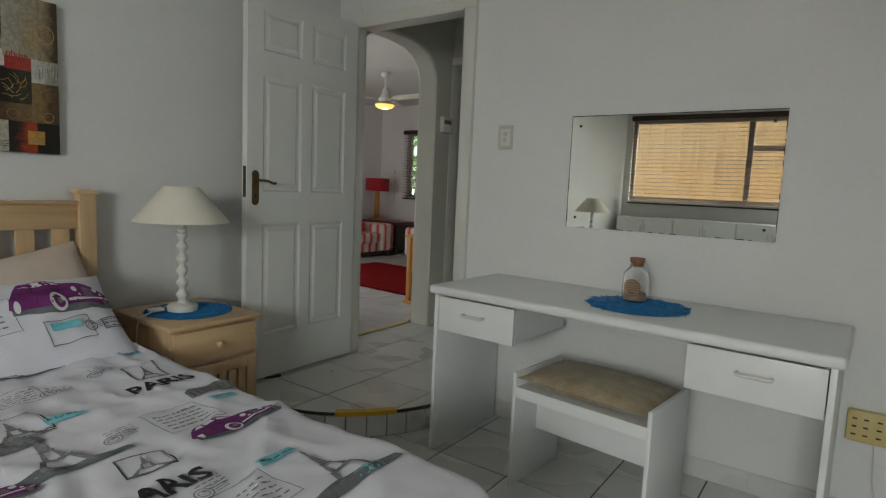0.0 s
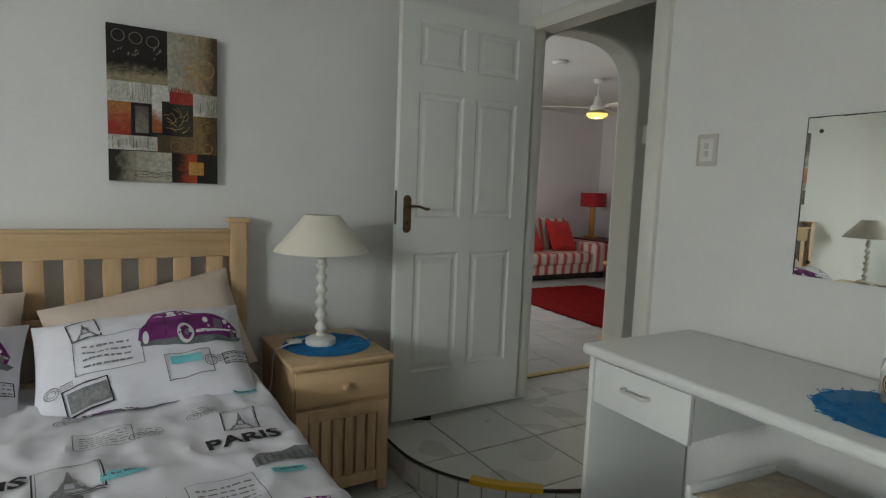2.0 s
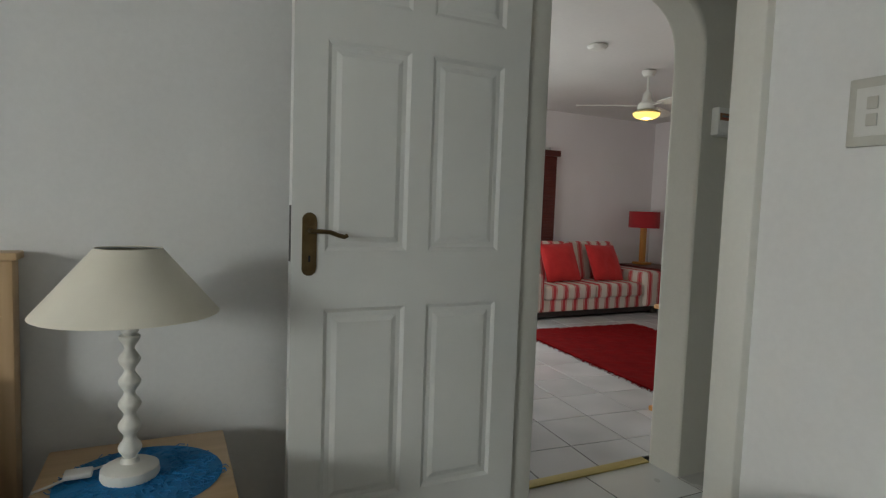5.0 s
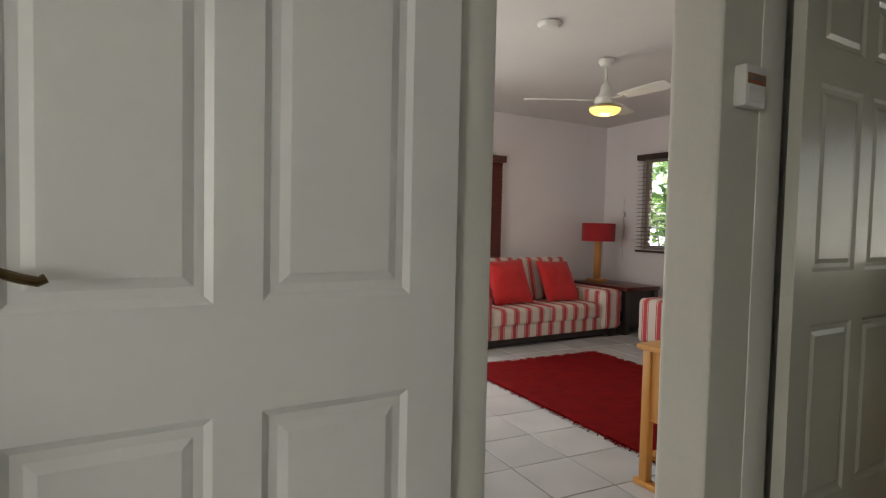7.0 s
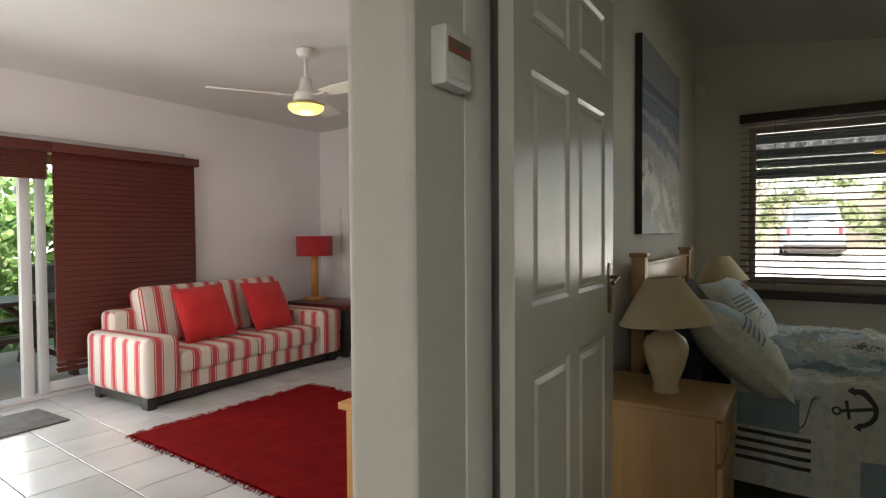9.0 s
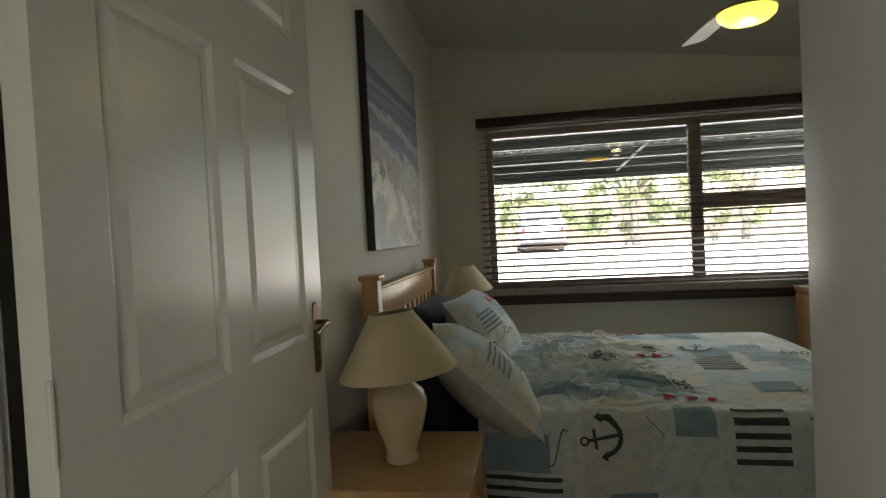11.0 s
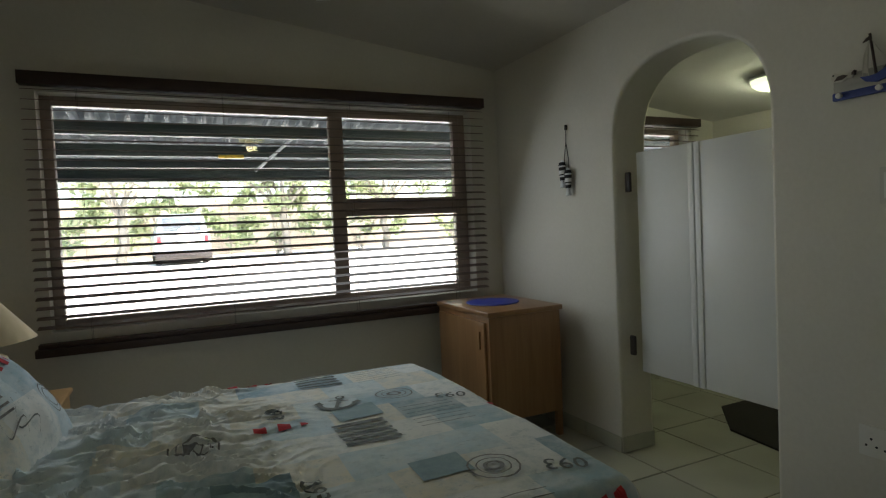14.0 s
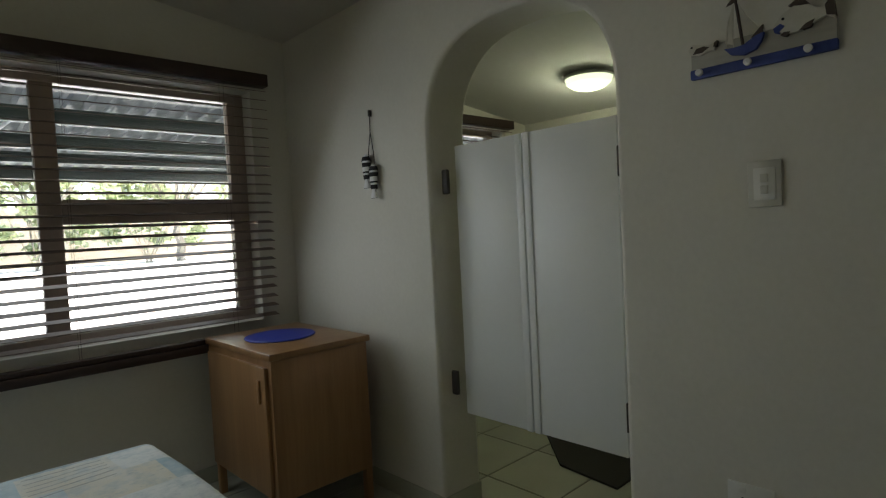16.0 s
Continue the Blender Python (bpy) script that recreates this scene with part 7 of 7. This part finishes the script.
LEAF = leaf("green_leaf", (0.05, 0.12, 0.025), (0.16, 0.27, 0.07))
# paler than such foliage is: the overexposed daylight is mixed into the leaf colour
LEAF2 = leaf("yellow_green_leaf_in_glare", (0.3, 0.37, 0.2), (0.6, 0.62, 0.42))
BARK = surface("grey_bark", (0.2, 0.18, 0.15), (0.32, 0.29, 0.25), 30, 4, 0.9, 0.05, 0.8)
bm = bmesh.new()
def ground_z(x, y):
    rise = max(0.0, min(1.0, (y - 9.0) / 13.0)) if x > -7 else 0.0
    return -0.35 + 0.68 * rise
gx = [-1500, -200, -60, -30, -18, -12, -9, -7, -5, -3, -1, 1, 3, 5, 8, 12, 18, 30, 60, 200, 1500]
gy = [-1500, -200, -60, -30, -15, -8, -4, 0, 4, 8, 9, 11, 13, 15, 17, 19, 21, 22, 25, 30, 60, 200, 1500]
vg = [[bm.verts.new((x, y, ground_z(x, y))) for y in gy] for x in gx]
for i in range(len(gx) - 1):
    for j in range(len(gy) - 1):
        bm.faces.new((vg[i][j], vg[i + 1][j], vg[i + 1][j + 1], vg[i][j + 1]))
tagged(new("ground", finish("ground", bm, PAVE, True)), "pale concrete yard rising away from the house", "ground", "", "structure")

solo("lawn", prism([(-60, -20), (-9.0, -20), (-9.0, 20), (-60, 20)], -0.345, -0.335), GRASS, "rough green lawn beyond the deck", "lawn", kind="structure")

# wooden fence outside the bedroom window
fence = thing("fence", pose(0, -3.9, 0), "tall fence of upright orange timber boards", "fence")
FENCEW = wood("orange_fence_board", (0.46, 0.28, 0.12), (0.62, 0.42, 0.21), 2, 0.7)
fme = finish("board", box(-0.0685, -0.01, 0, 0.0685, 0.01, 2.9, 0.004, segs=1), FENCEW, False)
for k in range(44):
    ob = new("board", fme)
    ob.parent = fence
    ob.matrix_basis = pose(-3.6 + 0.13 * k, 0.011 if k % 2 else -0.011, -0.4, 0, random.uniform(-0.1, 0.1), 0)
for z in (0.2, 1.9):
    part("rail", box(-3.7, -0.05, z, 2.2, -0.01, z + 0.08, 0.004), FENCEW, fence)

# carport roof over the drive
car_roof = thing("carport", pose(0, 0, 0), "carport with a corrugated roof on dark green beams", "carport")
CORR = surface("grey_corrugated_sheet", (0.07, 0.078, 0.078), (0.12, 0.13, 0.13), 20, 2, 0.5, 0.1, 0.1)
BEAM = surface("dark_green_beam", (0.012, 0.02, 0.018), (0.022, 0.034, 0.03), 30, 3, 0.5, 0.1, 0.1)
def cz(y):
    return 2.53 - 0.1 * (y - 8.4)
bm = bmesh.new()
N = 420
prev = None
for i in range(N + 1):
    x = -6 + 13 * i / N
    w = 0.026 * math.sin(2 * math.pi * x / 0.15)
    row = [bm.verts.new((x, y, cz(y) + w)) for y in (8.45, 12.6)]
    if prev:
        bm.faces.new((prev[0], row[0], row[1], prev[1]))
    prev = row
bmesh.ops.solidify(bm, geom=bm.faces[:], thickness=0.002)
part("corrugated_sheet", bm, CORR, car_roof)
for y, d in ((8.7, 0.09), (9.6, 0.11), (10.4, 0.11), (11.2, 0.11), (11.85, 0.09), (12.45, 0.13)):
    part("beam", box(-6, y - 0.04, cz(y) - 0.03 - d, 7, y + 0.04, cz(y) - 0.022, 0.004), BEAM, car_roof)
for x in (-5.8, 6.8):
    part("post", tube([(x, 12.45, ground_z(x, 12.4)), (x, 12.45, cz(12.45) - 0.1)], 0.05, 10), BEAM, car_roof)
part("strut", tube([(-0.07, 10.42, cz(10.42) - 0.02), (-0.5, 10.9, 1.93)], 0.016, 8), ALU, car_roof)
solo("hanging_lamp", box(-0.85, 10.95, cz(11) - 0.2, -0.6, 11.0, cz(11) - 0.165, 0.008), TAPE, "yellow lamp fitting under the carport beam", "lamp")

# parked car seen from behind
def parked_car(m):
    c = thing("parked_car", m, "silver-grey off-road car with a white spare wheel cover", "car")
    CP = surface("silver_car_paint", (0.27, 0.31, 0.31), (0.34, 0.38, 0.38), 60, 3, 0.25, 0.05, 0)
    CG = surface("dark_car_glass", (0.1, 0.12, 0.13), (0.15, 0.17, 0.18), 40, 3, 0.1, 0.02, 0)
    part("body", box(-0.9, 0, 0.26, 0.9, 4.3, 1.1, 0.12, segs=3), CP, c)
    bm = bmesh.new()
    lo = [bm.verts.new(p) for p in ((-0.84, 0.1, 1.08), (0.84, 0.1, 1.08), (0.84, 3.0, 1.08), (-0.84, 3.0, 1.08))]
    hi = [bm.verts.new(p) for p in ((-0.7, 0.22, 1.8), (0.7, 0.22, 1.8), (0.7, 2.3, 1.8), (-0.7, 2.3, 1.8))]
    for i in range(4):
        bm.faces.new((lo[i], lo[(i + 1) % 4], hi[(i + 1) % 4], hi[i]))
    bm.faces.new(hi)
    bmesh.ops.bevel(bm, geom=bm.edges[:], offset=0.06, segments=2, affect="EDGES")
    part("cabin", bm, CP, c)
    part("rear_window", box(-0.62, 0.10, 1.2, 0.62, 0.17, 1.68, 0.02), CG, c)
    part("bumper", box(-0.92, -0.1, 0.2, 0.92, 0.05, 0.42, 0.03), DARK, c)
    for x in (-0.82, 0.7):
        part("tail_light", box(x, -0.02, 0.8, x + 0.12, 0.02, 1.02, 0.01), REDINK, c)
    sp = part("spare_wheel", lathe([(0.0005, 0.0), (0.3, 0.0), (0.33, 0.05), (0.33, 0.15), (0.28, 0.2), (0.0005, 0.2)], 24), WHITEINK, c, "white spare wheel cover", m=pose(0.1, 0.02, 1.02, 90))
    # dark box is the underbody and also draws the shadow beneath the car
    part("underbody_and_shadow", box(-0.8, 0.05, 0.12, 0.8, 4.1, 0.3, 0.02), DARK, c)
    part("number_plate", box(-0.7, -0.03, 0.66, -0.25, -0.015, 0.77), WHITEINK, c)
    for x in (-0.78, 0.78):
        for y in (0.75, 3.4):
            w = part("wheel", lathe([(0.2, -0.1), (0.34, -0.1), (0.36, -0.06), (0.36, 0.06), (0.34, 0.1), (0.2, 0.1), (0.2, -0.1)], 24), DARK, c, m=pose(x, y, 0.36, 0, 90, 0))
            part("rim", lathe([(0.0005, -0.08), (0.2, -0.09), (0.2, 0.09), (0.0005, 0.08)], 18), STEEL, w)
    return c


parked_car(pose(-1.08, 26.5, ground_z(-0.75, 26.5), 0, 0, 4))


def tree(name, m, h, crown_r, seed, material, label, leaves=900, size=0.22):
    """Tapered trunk with limbs, and a crown of many single leaf blades in uneven clumps."""
    t = thing(name, m, label, "tree", "trees")
    r = random.Random(seed)
    bm = bmesh.new()
    def limb(a, b, r0, r1):
        pts = 5
        va, vb = Vector(a), Vector(b)
        rings = []
        for i in range(pts + 1):
            p = va.lerp(vb, i / pts) + Vector((r.uniform(-1, 1), r.uniform(-1, 1), 0)) * r0 * 0.5 * (0 < i < pts)
            q = (vb - va).to_track_quat("Z", "Y")
            rad = r0 + (r1 - r0) * i / pts
            rings.append([bm.verts.new(p + q @ Vector((rad * math.cos(k * 1.0472), rad * math.sin(k * 1.0472), 0))) for k in range(6)])
        for a_, b_ in zip(rings, rings[1:]):
            for k in range(6):
                bm.faces.new((a_[k], a_[(k + 1) % 6], b_[(k + 1) % 6], b_[k]))
    fork = h * 0.35
    limb((0, 0, -0.3), (0, 0, fork), h * 0.035, h * 0.026)
    clumps = []
    for k in range(7):
        a = 6.283 * k / 7 + r.uniform(-0.3, 0.3)
        e = (crown_r * r.uniform(0.4, 0.85) * math.cos(a), crown_r * r.uniform(0.4, 0.85) * math.sin(a), h * r.uniform(0.55, 0.95))
        limb((0, 0, fork * r.uniform(0.8, 1.0)), e, h * 0.018, h * 0.005)
        for _ in range(4):
            clumps.append((Vector(e) + Vector((r.gauss(0, 0.25), r.gauss(0, 0.25), r.gauss(0, 0.2))) * crown_r, crown_r * r.uniform(0.18, 0.34)))
    part("trunk", bm, BARK, t)
    lf = bmesh.new()
    for _ in range(leaves):
        c, q = r.choice(clumps)
        p = c + Vector((r.gauss(0, 1), r.gauss(0, 1), r.gauss(0, 0.7))) * q * 0.7
        d = Vector((r.uniform(-1, 1), r.uniform(-1, 1), r.uniform(-0.8, 0.5))).normalized()
        n = d.orthogonal().normalized()
        s = size * r.uniform(0.6, 1.3)
        lf.faces.new([lf.verts.new(v) for v in (p, p + d * s * 0.5 + n * s * 0.22, p + d * s, p + d * s * 0.5 - n * s * 0.22)])
    cr = part("crown", lf, material, t, smooth=False)
    tagged(cr, "", "", "", "stuff")
    return t


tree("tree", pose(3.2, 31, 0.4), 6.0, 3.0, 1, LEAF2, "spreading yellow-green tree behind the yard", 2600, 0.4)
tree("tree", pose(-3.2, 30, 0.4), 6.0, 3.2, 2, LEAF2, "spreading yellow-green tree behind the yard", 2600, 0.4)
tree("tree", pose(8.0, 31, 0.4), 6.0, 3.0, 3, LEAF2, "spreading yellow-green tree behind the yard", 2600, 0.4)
tree("tree", pose(12.5, 24, 0.5), 6.0, 2.8, 4, LEAF, "spreading green tree behind the yard", 2200, 0.4)
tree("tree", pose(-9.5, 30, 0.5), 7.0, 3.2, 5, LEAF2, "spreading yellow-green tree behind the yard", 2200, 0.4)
yard_wall = solo("yard_wall", box(-25, 36, 0.3, 30, 36.3, 3.0, 0.02), surface("weathered_boundary_wall", (0.26, 0.23, 0.19), (0.4, 0.36, 0.31), 12, 0.6, 0.9, 0.05, 0.4), "long weathered boundary wall behind the trees", "wall", kind="structure")
shed = thing("container", pose(9.6, 24.0, 0.42), "orange storage container at the edge of the yard", "container")
part("body", box(0, 0, 0, 2.4, 2.5, 1.9, 0.03), surface("orange_painted_steel", (0.45, 0.2, 0.06), (0.55, 0.27, 0.09), 20, 2, 0.6, 0.1, 0.1), shed)
part("door", box(0.3, -0.02, 0.1, 1.2, 0.0, 1.8, 0.005), ALU, shed)


def bush(m, w, h, seed, material, label, n=900, size=0.16):
    r = random.Random(seed)
    lf = bmesh.new()
    cl = [(Vector((r.uniform(-w, w), r.uniform(-0.5, 0.5) * w * 0.5, r.uniform(0.15, 0.95) * h)), r.uniform(0.2, 0.45)) for _ in range(26)]
    for _ in range(n):
        c, q = r.choice(cl)
        p = c + Vector((r.gauss(0, 1), r.gauss(0, 1), r.gauss(0, 0.8))) * q * 0.6
        d = Vector((r.uniform(-1, 1), r.uniform(-1, 1), r.uniform(-0.6, 0.8))).normalized()
        k = d.orthogonal().normalized()
        s = size * r.uniform(0.6, 1.4)
        lf.faces.new([lf.verts.new(v) for v in (p, p + d * s * 0.5 + k * s * 0.25, p + d * s, p + d * s * 0.5 - k * s * 0.25)])
    t = thing("bush", m, label, "bush", "bushes")
    part("foliage", lf, material, t, smooth=False)
    st_ = bmesh.new()
    for _ in range(8):
        tube([(r.uniform(-0.2, 0.2), r.uniform(-0.1, 0.1), 0), (r.uniform(-w, w) * 0.7, r.uniform(-0.3, 0.3), h * 0.7)], 0.02, 5, st_)
    part("stems", st_, BARK, t)
    return t


bush(pose(-10.5, 4.3, -0.35), 2.0, 2.6, 21, LEAF, "dense green shrub beyond the deck", 2200, 0.2)
bush(pose(-10.2, 7.4, -0.35), 2.0, 2.8, 22, LEAF, "dense green shrub beyond the deck", 1800, 0.2)
bush(pose(-11.0, 1.4, -0.35, 0, 0, 30), 2.0, 2.8, 23, LEAF2, "dense yellow-green shrub beyond the deck", 1800, 0.2)
bush(pose(-10.4, 5.7, -0.35, 0, 0, 80), 1.6, 2.1, 26, LEAF, "dense dark green shrub beyond the patio", 3800, 0.2)
bush(pose(-11.6, 7.0, -0.35, 0, 0, 80), 1.8, 2.4, 27, LEAF, "dense dark green shrub beyond the patio", 3000, 0.2)
bush(pose(-13.5, 7.6, -0.35, 0, 0, 80), 3.0, 4.0, 28, LEAF2, "tall pale green shrub beyond the patio", 2600, 0.28)
bush(pose(-5.6, 10.2, -0.35), 2.0, 3.0, 24, LEAF, "dense green shrub outside the window", 2600, 0.16)
bush(pose(-7.6, 10.8, -0.35), 1.6, 3.2, 25, LEAF, "dense green shrub outside the window", 1500, 0.16)
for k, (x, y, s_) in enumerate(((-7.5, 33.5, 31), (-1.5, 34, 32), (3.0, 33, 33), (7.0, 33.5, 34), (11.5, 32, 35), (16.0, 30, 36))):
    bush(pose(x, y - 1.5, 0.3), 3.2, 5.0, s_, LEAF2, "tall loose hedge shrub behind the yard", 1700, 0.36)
# patio with a picnic table under a timber roof
PZ = -0.12
solo("patio", prism([(-9.3, 1.9), (-6.46, 1.9), (-6.46, 7.3), (-9.3, 7.3)], -0.36, PZ), surface("beige_patio_concrete", (0.38, 0.33, 0.26), (0.5, 0.45, 0.36), 25, 1.5, 0.8, 0.08, 0.3), "pale concrete patio outside the sliding door", "patio", kind="structure")
STAIN = wood("dark_stained_garden_timber", (0.035, 0.017, 0.012), (0.075, 0.036, 0.024), 1, 0.32)
STAIN_X = wood("dark_stained_garden_beam", (0.035, 0.017, 0.012), (0.075, 0.036, 0.024), 0, 0.5)
picnic = thing("picnic_table", pose(-8.02, 5.35, PZ), "dark-stained wooden picnic table with attached benches on the patio", "picnic table")
for k in range(5):
    part("top_board", box(-0.37 + 0.15 * k, -0.9, 0.69, -0.37 + 0.15 * k + 0.14, 0.9, 0.73, 0.006), STAIN, picnic)
for x0 in (-0.76, -0.62, 0.48, 0.62):
    part("bench_board", box(x0, -0.9, 0.41, x0 + 0.13, 0.9, 0.45, 0.006), STAIN, picnic)
for y in (-0.47, 0.47):
    part("bench_bearer", box(-0.76, y - 0.025, 0.31, 0.75, y + 0.025, 0.41, 0.005), STAIN_X, picnic)
    part("top_bearer", box(-0.36, y - 0.025, 0.6, 0.36, y + 0.025, 0.69, 0.005), STAIN_X, picnic)
    for sx in (-1, 1):
        lg = bmesh.new()
        a, b = Vector((0.56 * sx, 0, 0.0)), Vector((0.22 * sx, 0, 0.69))
        pts = [(a.x - 0.05, 0.0), (a.x + 0.05, 0.0), (b.x + 0.05, 0.69), (b.x - 0.05, 0.69)]
        prism(pts, -0.025, 0.025, lg)
        part("leg", lg, STAIN_X, picnic, m=pose(0, y + (0.052 if y < 0 else -0.052), 0) @ pose(0, 0, 0, 90, 0, 0))
for sy in (-1, 1):
    part("brace", tube([(0.0, 0.44 * sy, 0.36), (0.0, 0.06 * sy, 0.67)], 0.03, 6), STAIN, picnic)
    part("brace", tube([(0.5, 0.44 * sy, 0.12), (0.36, 0.02 * sy, 0.4)], 0.028, 6), STAIN, picnic)
grill = thing("barbecue", pose(-9.15, 6.16, PZ), "dark metal barbecue box on thin legs", "barbecue")
part("box", box(-0.2, -0.12, 0.62, 0.2, 0.14, 1.0, 0.02), DARK, grill)
for x in (-0.17, 0.17):
    for y in (-0.09, 0.11):
        part("leg", tube([(x, y, 0.0), (x, y, 0.63)], 0.014, 6), DARK, grill)
patio = thing("patio_roof", pose(0, 0, 0), "brown timber patio roof on dark posts", "roof")
PATIOW = wood("brown_patio_board", (0.2, 0.11, 0.05), (0.32, 0.18, 0.085), 0, 0.7)
for k in range(27):
    part("ceiling_board", box(-9.3, 1.9 + 0.2 * k, 2.2, -6.46, 1.9 + 0.2 * k + 0.197, 2.222, 0.003), PATIOW, patio)
for x in (-9.25, -8.3, -7.4):
    part("rafter", box(x, 1.9, 2.08, x + 0.05, 7.3, 2.2, 0.004), PATIOW, patio)
for y in (2.1, 7.1):
    part("post", box(-9.25, y - 0.05, PZ, -9.15, y + 0.05, 2.2, 0.005), DARK, patio)

# ---- floor tiles, last ----
lay_tiles(floor_liv, R_LIV, -3.24, 4.44, 0.33, -5.0, 0.0, TILE_L, 0.006)
lay_tiles(floor_step, STEP, -1.675, 2.425, 0.385, 0.0, 0.0, TILE, 0.007)
lay_tiles(floor_hall, R_HALL, -1.675, 2.425, 0.385, 0.0, 0.0, TILE, 0.007)
lay_tiles(floor_bed, rect(-2.29, 0.2, 1.5, 3.055), -1.0, 2.51, 0.345, 0.0, F1, TILE, 0.007)
lay_tiles(floor_bed, rect(-2.29, -2.6, 1.5, 0.2), -1.0, 2.51, 0.345, 0.0, F1, TILE, 0.007)
lay_tiles(floor_sea, R_SEA, 0.82, 6.705, 0.41, 0.0, 0.0, TILE_B, 0.008)
